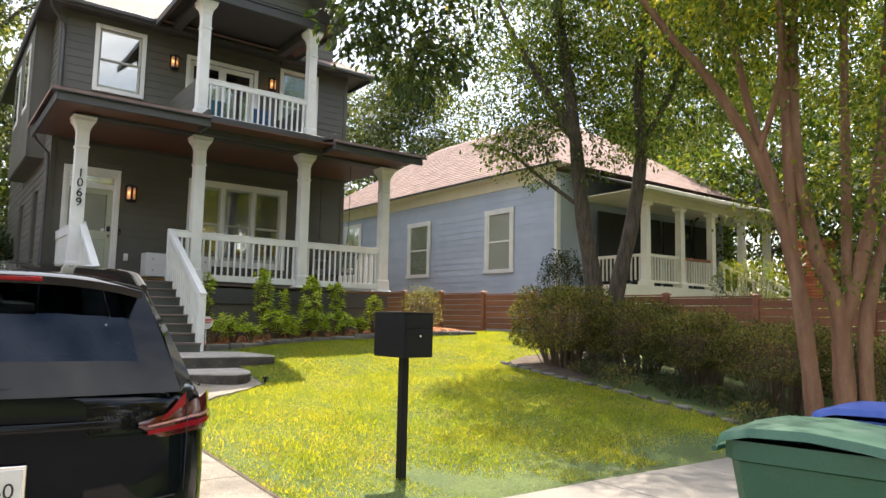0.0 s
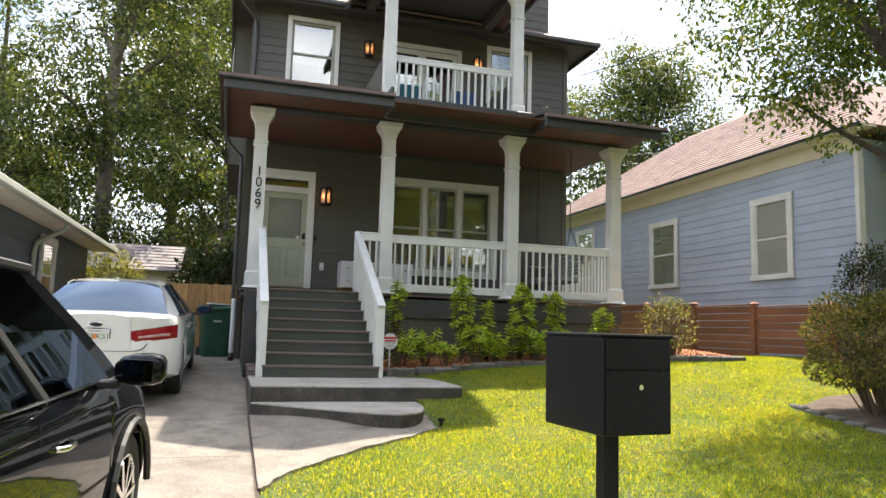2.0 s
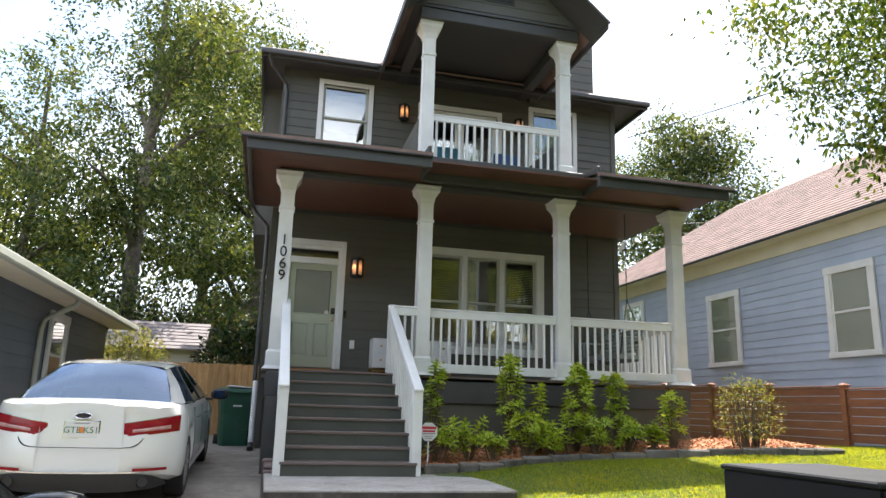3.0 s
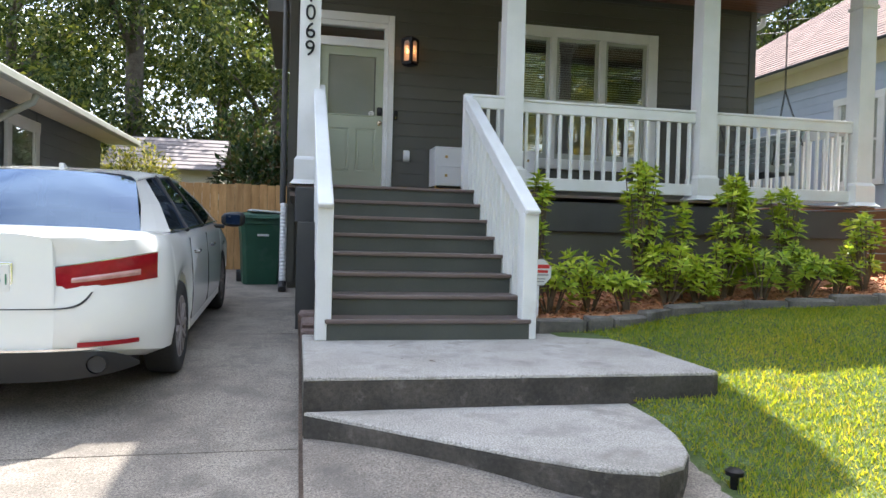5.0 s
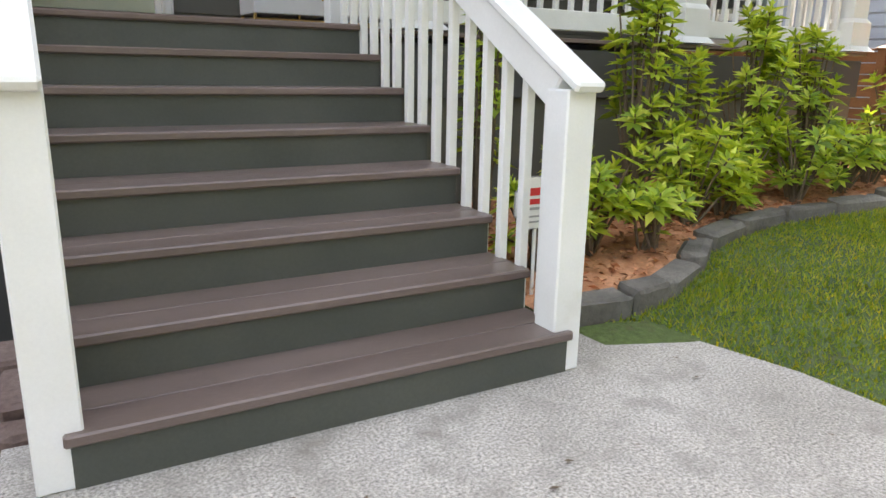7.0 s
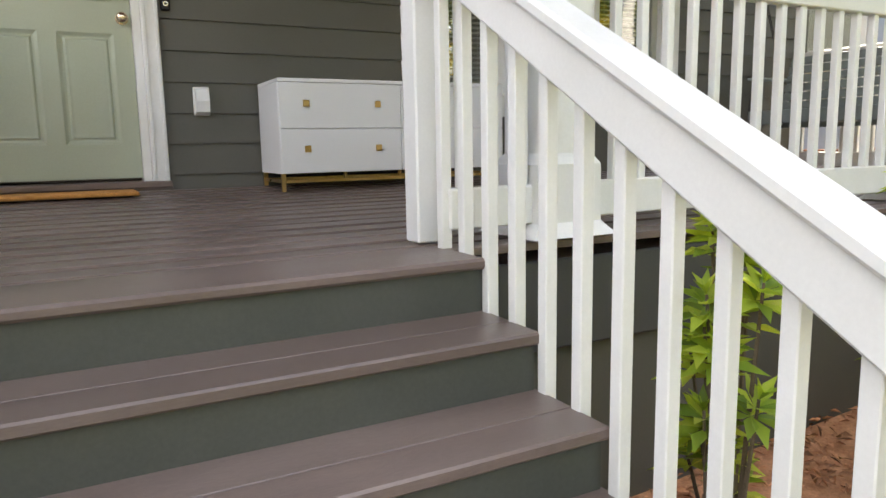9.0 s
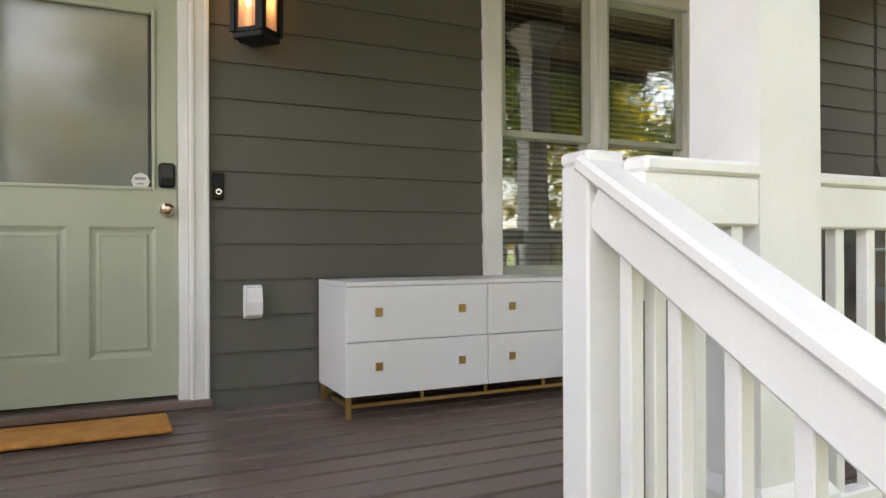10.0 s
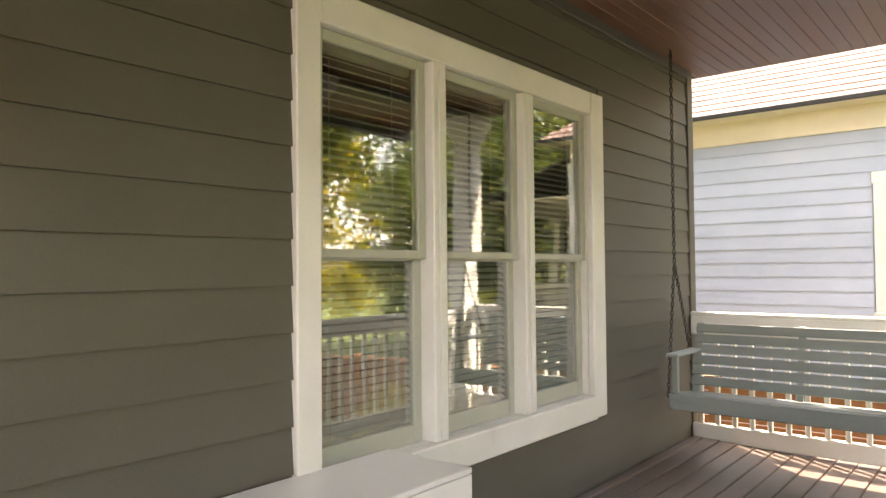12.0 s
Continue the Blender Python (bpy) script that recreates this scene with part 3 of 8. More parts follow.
HD = 13.5
FLOOR0 = 1.42


def floor_z(y):
    return FLOOR0 + .047 * max(0, y - 2.1)


def wall_with_holes(name, axis, u0, u1, z0, z1, at, thick, holes, mat, label, category="wall"):
    """A thick wall in the plane y=at (axis 'x') or x=at (axis 'y'), with openings through it."""
    mb = MB()
    us = sorted({u0, u1, *[h[0] for h in holes], *[h[1] for h in holes]})
    for a, b in zip(us, us[1:]):
        cuts = sorted([(h[2], h[3]) for h in holes if h[0] <= a + 1e-6 and h[1] >= b - 1e-6])
        z = z0
        for lo, hi in cuts + [(z1, z1)]:
            if lo > z + 1e-6:
                if axis == "x":
                    mb.box(a, at, z, b, at + thick, lo)
                else:
                    mb.box(at, a, z, at + thick, b, lo)
            z = max(z, hi)
    return put(name, mb, mat, label=label, category=category, kind="structure")


def siding(parent, axis, u0, u1, z0, z1, at, holes, mat, step=.182, face=-1, zref=0.0, name="plank"):
    """Lapped boards, each one an object, cut round the openings. face: the side on which they lie."""
    k = math.ceil((z0 - zref) / step - 1e-6) - 1
    cache = {}
    while True:
        a, b = max(zref + k * step, z0), min(zref + (k + 1) * step, z1)
        k += 1
        if a >= z1 - .005:
            break
        if b - a < .02:
            continue
        spans = [(u0, u1)]
        for h in holes:
            if h[2] < b - .03 and h[3] > a + .03:
                spans = [s for u, v in spans for s in ((u, min(v, h[0])), (max(u, h[1]), v)) if s[1] - s[0] > .03]
        for u, v in spans:
            key = (round(u, 3), round(v, 3), round(b - a, 3))
            if key not in cache:
                mb = MB()
                t0, t1, h = .022, .008, b - a
                pr = [(0, 0), (-t0, 0.0), (-t0, .004), (-t1, h + .0), (0, h)]
                L = v - u
                if axis == "x":
                    vs = [(0, face * -p[0], p[1]) for p in pr] + [(L, face * -p[0], p[1]) for p in pr]
                else:
                    vs = [(face * -p[0], 0, p[1]) for p in pr] + [(face * -p[0], L, p[1]) for p in pr]
                n = len(pr)
                fs = [tuple(range(n)), tuple(range(n, 2 * n))[::-1]] + [(i, i + n, (i + 1) % n + n, (i + 1) % n) for i in range(n)]
                me = bpy.data.meshes.new(name)
                me.from_pydata(vs, [], fs)
                bm = bmesh.new()
                bm.from_mesh(me)
                bmesh.ops.recalc_face_normals(bm, faces=bm.faces)
                bm.to_mesh(me)
                bm.free()
                me.materials.append(mat)
                cache[key] = me
            o = new(name, cache[key])
            o.parent = parent
            o.location = (u, at, a) if axis == "x" else (at, u, a)


# window and door openings of the front: x0, x1, z0, z1
WIN_F = (2.625, 5.01, 2.09, 3.99)
DOOR_F = (-.10, .865, 1.44, 3.94)
UW1 = (.315, 1.245, 5.93, 7.335)
UWD = (2.40, 4.05, 4.95, 7.10)
UW2 = (4.86, 5.80, 5.52, 7.335)
wall_front = wall_with_holes("wall_front", "x", HX0, HX1, -.4, 7.9, YW, .16, [WIN_F, DOOR_F, UW1, UWD, UW2], M_SIDING,
                             "dark charcoal lapped siding wall of the house front")
wall_left = wall_with_holes("wall_left", "y", YW + .16, HD, -.4, 7.9, HX0, .16, [(6.3, 7.1, 2.0, 3.7), (9.2, 10.0, 2.0, 3.7)], M_SIDING, "dark charcoal lapped siding side wall")
wall_right = wall_with_holes("wall_right", "y", YW + .16, HD, -.4, 7.9, HX1 - .16, .16, [], M_SIDING, "dark charcoal lapped siding side wall")
wall_back = wall_with_holes("wall_back", "x", HX0 + .16, HX1 - .16, -.4, 7.9, HD - .16, .16, [], M_SIDING, "dark charcoal rear wall of the house")
put("interior_floor", MB().box(HX0 + .17, YW + .17, 1.3, HX1 - .17, HD - .2, 1.38), M_INSIDE, label="dim interior floor behind the windows", category="floor", kind="structure")
put("interior_ceiling", MB().box(HX0 + .17, YW + .17, 4.3, HX1 - .17, HD - .2, 4.5), M_INSIDE, label="dim interior ceiling behind the windows", category="ceiling", kind="structure")
put("interior_partition", MB().box(HX0 + .17, YW + 3.2, 1.38, HX1 - .17, YW + 3.3, 7.9), M_INSIDE, label="dim interior wall behind the windows", category="wall", kind="structure")
siding(wall_front, "x", HX0 + .1, HX1 - .1, 1.45, 4.62, YW, [(2.525, 5.117, 1.967, 4.105), (-.2, .975, 1.3, 4.05)], M_SIDING, zref=2.344)
siding(wall_front, "x", HX0 + .1, HX1 - .1, 4.9, 7.62, YW, [(.225, 1.335, 5.84, 7.425), (2.3, 4.13, 4.9, 7.18), (4.77, 5.89, 5.4, 7.425)], M_SIDING, zref=2.344)
siding(wall_left, "y", YW + .1, HD, 0.3, 7.6, HX0, [(6.2, 7.2, 1.9, 3.8), (9.1, 10.1, 1.9, 3.8), (5.6, 9.6, 4.3, 7.6)], M_SIDING, zref=2.344)
siding(wall_right, "y", YW + .1, HD, 0.3, 7.6, HX1, [], M_SIDING, zref=2.344, face=1)
# corner boards
for x, y in ((HX0 - .025, YW - .03), (HX1 - .09, YW - .03)):
    put("corner_trim", MB().box(x, y, .2, x + .115, y + .13, 7.6, .004), M_SIDING, label="dark painted corner board", category="trim", kind="structure")
put("porch_frieze_trim", MB().box(HX0 + .12, YW - .045, 4.56, HX1 - .11, YW - .024, 4.633, .006), M_TRIMD, label="dark painted board under the porch ceiling", category="trim", kind="structure")

# raised box on the left wall, with two windows
bay = thing("side_bay", (-.8, 5.6, 4.3), "dark siding bay on the side of the upper storey", "bay", kind="structure")
bx = put("bay_wall", MB().box(-.84, 5.62, 4.32, HX0 - .004, 9.58, 7.6), M_SIDING, bay)
for k in range(18):
    put("plank", MB().box(-.862, 5.60, 4.34 + k * .182, -.842, 9.6, 4.515 + k * .182), M_SIDING, bx)
for y in (6.2, 8.2):
    w = put("bay_window", MB().box(-.885, y, 5.6, -.863, y + .85, 7.2, .004), M_WHITE, bay)
    put("pane", MB().box(-.89, y + .09, 5.7, -.886, y + .76, 7.1), M_GLASS, w)


# ==== windows ====
def sash_window(name, x0, x1, z0, z1, y, label, blinds=True, sash=M_SASH, casing=.11, meet=None, tilt=28, dark=True):
    """A double-hung window in a front wall: casing, two sashes, panes, blind slats."""
    w = thing(name, ((x0 + x1) / 2, y, z0), label, "window", kind="structure")
    if casing:
        put("casing", MB().box(x0 - casing, y - .045, z0 - casing, x0, y - .001, z1 + casing, .004), M_WHITE, w)
        put("casing", MB().box(x1, y - .045, z0 - casing, x1 + casing, y - .001, z1 + casing, .004), M_WHITE, w)
        put("casing", MB().box(x0 + .001, y - .043, z1, x1 - .001, y - .001, z1 + casing, .004), M_WHITE, w)
        put("sill", MB().box(x0 + .001, y - .06, z0 - casing, x1 - .001, y - .001, z0, .006), M_WHITE, w)
    m = meet or (z0 + z1) / 2
    st = .055
    for part_name, a, b, yy, bot in (("upper_sash", m - .02, z1, y + .03, .04), ("lower_sash", z0, m + .02, y + .065, .09)):
        mb = MB()
        mb.box(x0, yy, a, x0 + st, yy + .034, b, .004).box(x1 - st, yy, a, x1, yy + .034, b, .004)
        mb.box(x0 + st, yy + .001, b - .05, x1 - st, yy + .033, b, .004).box(x0 + st, yy + .001, a, x1 - st, yy + .033, a + bot, .004)
        s = put(part_name, mb, sash, w)
        p = put("pane", MB().box(x0 + st - .005, yy + .014, a + bot - .005, x1 - st + .005, yy + .018, b - .045), M_GLASS, s)
        p.visible_shadow = False
    if blinds:
        rail = put("blind_rail", MB().box(x0 + .02, y + .112, z1 - .06, x1 - .02, y + .15, z1 - .01, .004), M_BLIND, w)
        first = None
        z = z1 - .08
        k = 0
        while z > z0 + .03:
            if first is None:
                first = put("slat", MB().box(-(x1 - x0) / 2 + .025, -.022, -.0012, (x1 - x0) / 2 - .025, .022, .0012), M_BLIND)
                first.parent = w
                s = first
            else:
                s = new("slat", first.data)
                s.parent = w
            s.matrix_basis = pose(0, .131, z - z0, tilt + random.uniform(-3, 3), 0, 0)
            z -= .036
            k += 1
        for u in (.22, .78):
            xx = x0 + (x1 - x0) * u
            put("blind_cord", MB().box(xx - .0015, y + .106, z0 + .03, xx + .0015, y + .109, z1 - .06), M_BLIND, w)
    return w


random.seed(3)
_w = (WIN_F[1] - WIN_F[0] - .05 - .2) / 3 - .012
WX = [WIN_F[0] + .025 + i * (_w + .1) for i in range(3)]
for i, x in enumerate(WX):
    sash_window("window_%d" % (i + 1), x, x + _w, 2.12, 3.96, YW - .02, "white-trimmed double-hung porch window with lowered blinds", casing=0, meet=3.02)
mb = MB()
cas = thing("window_casing", (3.83, YW, 2.0), "white casing around the triple porch window", "window trim", kind="structure")
_y0, _y1 = YW - .046, YW - .001
put("casing_board", MB().box(2.525, _y0, 1.967, WX[0], _y1, 4.11, .006), M_WHITE, cas)
put("casing_board", MB().box(WX[2] + _w, _y0, 1.967, 5.117, _y1, 4.11, .006), M_WHITE, cas)
put("head_board", MB().box(WX[0] + .001, _y0 + .003, 3.96, WX[2] + _w - .001, _y1, 4.11, .006), M_WHITE, cas)
put("sill_board", MB().box(WX[0] + .001, _y0 - .02, 1.967, WX[2] + _w - .001, _y1, 2.12, .006), M_WHITE, cas)
for i in (0, 1):
    put("mullion", MB().box(WX[i] + _w, _y0 + .004, 2.121, WX[i + 1], YW + .11, 3.959, .006), M_WHITE, cas)
    put("mullion_bead", MB().box(WX[i] + _w + .035, _y0 - .004, 2.13, WX[i + 1] - .035, _y0 + .003, 3.92, .003), M_WHITE, cas)
put("stool", MB().box(WX[0], YW + .001, 2.092, WX[2] + _w, YW + .118, 2.1195), M_WHITE, cas)
put("head_jamb", MB().box(WX[0], YW + .001, 3.9605, WX[2] + _w, YW + .118, 3.988), M_WHITE, cas)
put("jamb", MB().box(WIN_F[0] - .002, YW + .0, 2.0, WX[0] - .001, YW + .15, 4.0), M_WHITE, cas)
put("jamb", MB().box(WX[2] + _w + .001, YW + .0, 2.0, WIN_F[1] + .002, YW + .15, 4.0), M_WHITE, cas)

sash_window("window_4", UW1[0], UW1[1], UW1[2], UW1[3], YW - .02, "white-trimmed double-hung upstairs window reflecting clouds", casing=.095, blinds=False)
sash_window("window_5", UW2[0], UW2[1], UW2[2], UW2[3], YW - .02, "white-trimmed upstairs window beside the balcony", casing=.095, blinds=False)
wd = thing("balcony_door", (3.2, YW, 4.95), "white-framed glazed double door onto the balcony", "door", kind="structure")
for a, b in ((2.30, 2.40), (4.05, 4.15)):
    put("casing", MB().box(a, YW - .05, 4.95, b, YW - .001, 7.20, .004), M_WHITE, wd)
put("casing", MB().box(2.401, YW - .048, 7.10, 4.049, YW - .001, 7.20, .004), M_WHITE, wd)
for a in (2.40, 3.225):
    s = MB().box(a, YW + .02, 4.95, a + .10, YW + .06, 7.10, .004).box(a + .725, YW + .02, 4.95, a + .825, YW + .06, 7.10, .004)
    s.box(a + .1, YW + .021, 4.95, a + .725, YW + .059, 5.25, .004).box(a + .1, YW + .021, 6.98, a + .725, YW + .059, 7.10, .004)
    leaf = put("door_leaf", s, M_WHITE, wd)
    put("pane", MB().box(a + .09, YW + .036, 5.24, a + .735, YW + .042, 6.99), M_GLASS, leaf)

# ==== front door ====
door = thing("door_1", (.38, YW, 1.52), "sage green half-glazed front door with two lower panels, closed", "door", kind="structure")
yd = YW + .02
mb = MB()
X0, X1, Z0, Z1 = -.072, .832, 1.605, 3.575
gx0, gx1, gz0, gz1 = .03, .735, 2.60, 3.47
pans = [(.045, .355, 1.80, 2.425), (.445, .745, 1.80, 2.425)]
mb.box(X0, yd, Z0, gx0, yd + .045, Z1).box(gx1, yd, Z0, X1, yd + .045, Z1).box(gx0, yd, gz1, gx1, yd + .045, Z1).box(gx0, yd, 2.425, gx1, yd + .045, gz0).box(gx0, yd, Z0, gx1, yd + .045, 1.80)
mb.box(.355, yd, 1.80, .445, yd + .045, 2.425)
slab = put("door_slab", mb, M_DOOR, door)
for a, b, c, d in pans:
    f = MB()
    ring = [(0, 0), (.018, .010), (.030, .012), (.042, .004), (.055, .006)]
    vs, fs = [], []
    a_, b_ = max(a, gx0), min(b, gx1) if b > .7 else b
    for ins, dep in ring:
        vs += [(a_ + ins, yd + dep, c + ins), (b_ - ins, yd + dep, c + ins), (b_ - ins, yd + dep, d - ins), (a_ + ins, yd + dep, d - ins)]
    for r in range(len(ring) - 1):
        fs += [(r * 4 + i, r * 4 + (i + 1) % 4, r * 4 + 4 + (i + 1) % 4, r * 4 + 4 + i) for i in range(4)]
    n = (len(ring) - 1) * 4
    fs.append((n, n + 1, n + 2, n + 3))
    f.add(vs, fs)
    put("panel", f, M_DOOR, slab)
put("frosted_pane", MB().box(gx0, yd + .018, gz0, gx1, yd + .024, gz1), M_FROST, slab, "frosted film on the door glass")
bd = MB()
bd.box(gx0, yd - .008, gz0, gx0 + .018, yd + .017, gz1, .004).box(gx1 - .018, yd - .008, gz0, gx1, yd + .017, gz1, .004)
bd.box(gx0 + .018, yd - .007, gz1 - .018, gx1 - .018, yd + .017, gz1, .004).box(gx0 + .018, yd - .007, gz0, gx1 - .018, yd + .017, gz0 + .018, .004)
put("glass_bead", bd, M_DOOR, slab)
put("glass_gap", MB().box(gx1 - .034, yd + .015, gz0 + .018, gx1 - .0185, yd + .0175, gz1 - .018), M_IRON, slab, "dark strip of clear glass at the edge of the film")
kp = put("keypad", MB().box(.745, yd - .03, 2.615, .822, yd - .001, 2.735, .012), M_BLACK, slab, "black keypad deadbolt")
put("keypad_cap", MB().box(.757, yd - .036, 2.66, .81, yd - .03, 2.725, .004), M_IRON, kp)
kb = MB()
prof = [(.034, .0), (.034, .008), (.014, .013), (.014, .034), (.027, .042), (.031, .056), (.026, .068), (.010, .074)]
vs, fs = [], []
for r, d in prof:
    vs += [(.784 + r * math.cos(2 * math.pi * k / 16), yd - d, 2.51 + r * math.sin(2 * math.pi * k / 16)) for k in range(16)]
for i in range(len(prof) - 1):
    fs += [(i * 16 + k, i * 16 + (k + 1) % 16, i * 16 + 16 + (k + 1) % 16, i * 16 + 16 + k) for k in range(16)]
fs.append(tuple(range(112, 128)))
put("door_knob", MB().add(vs, fs), M_NICKEL, slab, "worn satin brass round knob", smooth=50)
mb = MB()
mb.disc((.668, yd + .0155, 2.645), (0, 1, 0), .042, 8, .003)
st = put("sticker", mb, M_SIGN, slab, "white octagonal security sticker on the glass")
put("sticker_print", MB().box(.642, yd + .0125, 2.652, .69, yd + .0138, 2.664).box(.65, yd + .0125, 2.63, .684, yd + .0138, 2.636), M_GREYP, st)
# frame, transom, threshold
put("jamb", MB().box(-.12, YW - .02, 1.575, -.074, YW + .12, 3.93, .003), M_WHITE, door)
put("jamb", MB().box(.834, YW - .02, 1.575, .88, YW + .12, 3.93, .003), M_WHITE, door)
put("transom_bar", MB().box(-.074, YW - .025, 3.577, .834, YW + .11, 3.70, .005), M_WHITE, door)
put("head_jamb", MB().box(-.074, YW - .02, 3.86, .834, YW + .11, 3.93, .005), M_WHITE, door)
tp = put("transom_pane", MB().box(-.074, YW + .03, 3.70, .834, YW + .036, 3.86), M_GLASS, door)
put("casing", MB().box(-.21, YW - .045, 1.575, -.121, YW - .001, 4.05, .006), M_WHITE, door)
put("casing", MB().box(.881, YW - .045, 1.575, .975, YW - .001, 4.05, .006), M_WHITE, door)
put("casing_head", MB().box(-.12, YW - .043, 3.931, .88, YW - .001, 4.05, .006), M_WHITE, door)
for x in (.884, .952):
    put("casing_bead", MB().box(x, YW - .053, 1.575, x + .02, YW - .045, 4.04, .004), M_WHITE, door)
put("threshold", MB().box(-.21, YW - .075, 1.545, .985, YW + .10, 1.585, .008), M_TREAD, door, "brown painted threshold")
put("threshold_base", MB().box(-.22, YW - .05, 1.44, .99, YW + .01, 1.545), M_TREAD, door)

# ==== porch roof, ceiling, balcony ====
CEIL = 4.635
mb = MB()
y = 1.06
while y < YW - .02:
    mb.box(-.84, y + .002, CEIL, 7.02, min(y + .098, YW - .02), CEIL + .02, .003)
    y += .1
mb.box(-.84, 1.03, CEIL + .006, 7.03, YW, CEIL + .03)
put("ceiling", mb, M_CEIL, label="dark brown-red painted board porch ceiling", category="ceiling", kind="structure")
pr = thing("porch_roof", (3.1, 2.5, 4.6), "dark eaves and shingled low roof over the porch", "roof", kind="structure")
put("fascia", MB().box(-.90, .96, 4.52, 1.86, 1.02, 4.70, .008), M_TRIMD, pr)
put("fascia", MB().box(4.66, .96, 4.52, 7.08, 1.02, 4.70, .008), M_TRIMD, pr)
put("fascia", MB().box(-.90, 1.021, 4.52, -.84, YW - .02, 4.70, .008), M_TRIMD, pr)
put("fascia", MB().box(7.03, 1.021, 4.65, 7.09, YW + .5, 4.76, .008), M_TRIMD, pr)
put("balcony_band", MB().box(1.861, 1.55, 4.50, 4.659, 1.64, 4.93, .01), M_TRIMD, pr)
put("balcony_band", MB().box(1.80, 1.03, 4.52, 1.86, 1.63, 4.90, .01), M_TRIMD, pr)
put("balcony_band", MB().box(4.66, 1.03, 4.52, 4.72, 1.63, 4.90, .01), M_TRIMD, pr)
# beam over the columns
put("porch_beam", MB().box(-.40, 2.03, 4.568, 6.80, 2.27, 4.634, .01), M_TRIMD, pr)
# roof planes
def plane(pts, t=.05):
    mb = MB()
    n = len(pts)
    mb.add(list(pts) + [(x, y, z - t) for x, y, z in pts], [tuple(range(n)), tuple(range(n, 2 * n))[::-1]] + [(i, i + n, (i + 1) % n + n, (i + 1) % n) for i in range(n)])
    return mb
put("roof_plane", plane([(-.98, .92, 4.75), (1.86, .92, 4.75), (1.86, YW, 5.32), (HX0, YW, 5.32)]), M_SHING, pr, "brown-pink shingles")
put("roof_plane", plane([(4.66, .92, 4.75), (7.16, .92, 4.75), (6.78, YW, 5.32), (4.66, YW, 5.32)]), M_SHING, pr, "brown-pink shingles")
put("roof_edge", MB().box(-.99, .90, 4.70, 1.858, .958, 4.665, .01), M_IRON, pr)
put("roof_edge", MB().box(4.662, .90, 4.70, 7.17, .958, 4.665, .01), M_IRON, pr)
put("roof_plane", plane([(-.98, .92, 4.75), (HX0, YW, 5.32), (-.98, YW, 4.75)]), M_SHING, pr)
put("balcony_floor", MB().box(1.865, 1.645, 4.75, 4.655, YW - .03, 4.90), M_TRIMD, pr)
for x in (1.865, 4.58):
    put("balcony_side_wall", MB().box(x, 2.2, 4.9, x + .075, YW - .03, 5.85, .006), M_SIDING, pr)
    for k in range(5):
        put("plank", MB().box(x - .014, 2.21, 4.92 + k * .182, x - .001, YW - .04, 5.095 + k * .182), M_SIDING, pr)

# ==== main roof and gable over the balcony ====
mr = thing("main_roof", (3.3, 8, 7.6), "brown-pink shingled hipped roof with dark eaves", "roof", kind="structure")
E0, E1, F0, F1, ZE = -.95, 7.39, 3.95, HD + .5, 7.60
rx0, rx1, ry0, ry1, ZR = 2.6, 4.0, 8.0, 9.8, 9.9
put("soffit", MB().box(E0, F0, ZE, E1, F1, ZE + .04), M_TRIMD, mr)
for a in ((E0, F0, E1, F0 + .05), (E0, F0 + .051, E0 + .05, F1), (E1 - .05, F0 + .051, E1, F1)):
    put("fascia", MB().box(a[0], a[1], ZE - .09, a[2], a[3], ZE + .06, .006), M_TRIMD, mr)
put("gutter", MB().box(E0 - .02, F0 - .09, ZE - .05, 1.35, F0 - .002, ZE + .06, .02), M_TRIMD, mr)
put("gutter", MB().box(4.95, F0 - .09, ZE - .05, E1 + .02, F0 - .002, ZE + .06, .02), M_TRIMD, mr)
for pts in ([(E0, F0, ZE + .1), (E1, F0, ZE + .1), (rx1, ry0, ZR), (rx0, ry0, ZR)], [(E0, F1, ZE + .1), (E0, F0, ZE + .1), (rx0, ry0, ZR), (rx0, ry1, ZR)],
            [(E1, F0, ZE + .1), (E1, F1, ZE + .1), (rx1, ry1, ZR), (rx1, ry0, ZR)], [(E1, F1, ZE + .1), (E0, F1, ZE + .1), (rx0, ry1, ZR), (rx1, ry1, ZR)], [(rx0, ry0, ZR), (rx1, ry0, ZR), (rx1, ry1, ZR), (rx0, ry1, ZR)]):
    put("roof_plane", plane(pts), M_SHING, mr)
# siding dormer behind the gable
dm = put("dormer_wall", MB().box(4.75, 4.35, 7.5, 6.25, 5.6, 9.3), M_SIDING, mr)
for k in range(8):
    put("plank", MB().box(4.665, 4.325, 7.78 + k * .182, 6.255, 4.349, 7.956 + k * .182, .004), M_SIDING, dm)
    put("plank", MB().box(6.251, 4.35, 7.78 + k * .182, 6.27, 5.6, 7.956 + k * .182, .004), M_SIDING, dm)
# gable
gb = thing("balcony_gable", (3.24, 1.9, 7.7), "dark gabled roof over the balcony with a small louvred vent", "gable", kind="structure")
GX0, GX1, GZ = 1.42, 4.97, 7.76
gm = (GX0 + GX1) / 2
put("gable_ceiling", MB().box(1.6, 1.75, GZ, 4.82, YW - .03, GZ + .05), M_TRIMD, gb)
put("gable_beam", MB().box(1.75, 1.78, GZ - .20, 4.70, 2.0, GZ - .001, .01), M_TRIMD, gb)
put("gable_beam", MB().box(1.80, 2.001, GZ - .2, 2.0, YW - .03, GZ - .001, .01), M_TRIMD, gb)
put("gable_beam", MB().box(4.47, 2.001, GZ - .2, 4.67, YW - .03, GZ - .001, .01), M_TRIMD, gb)
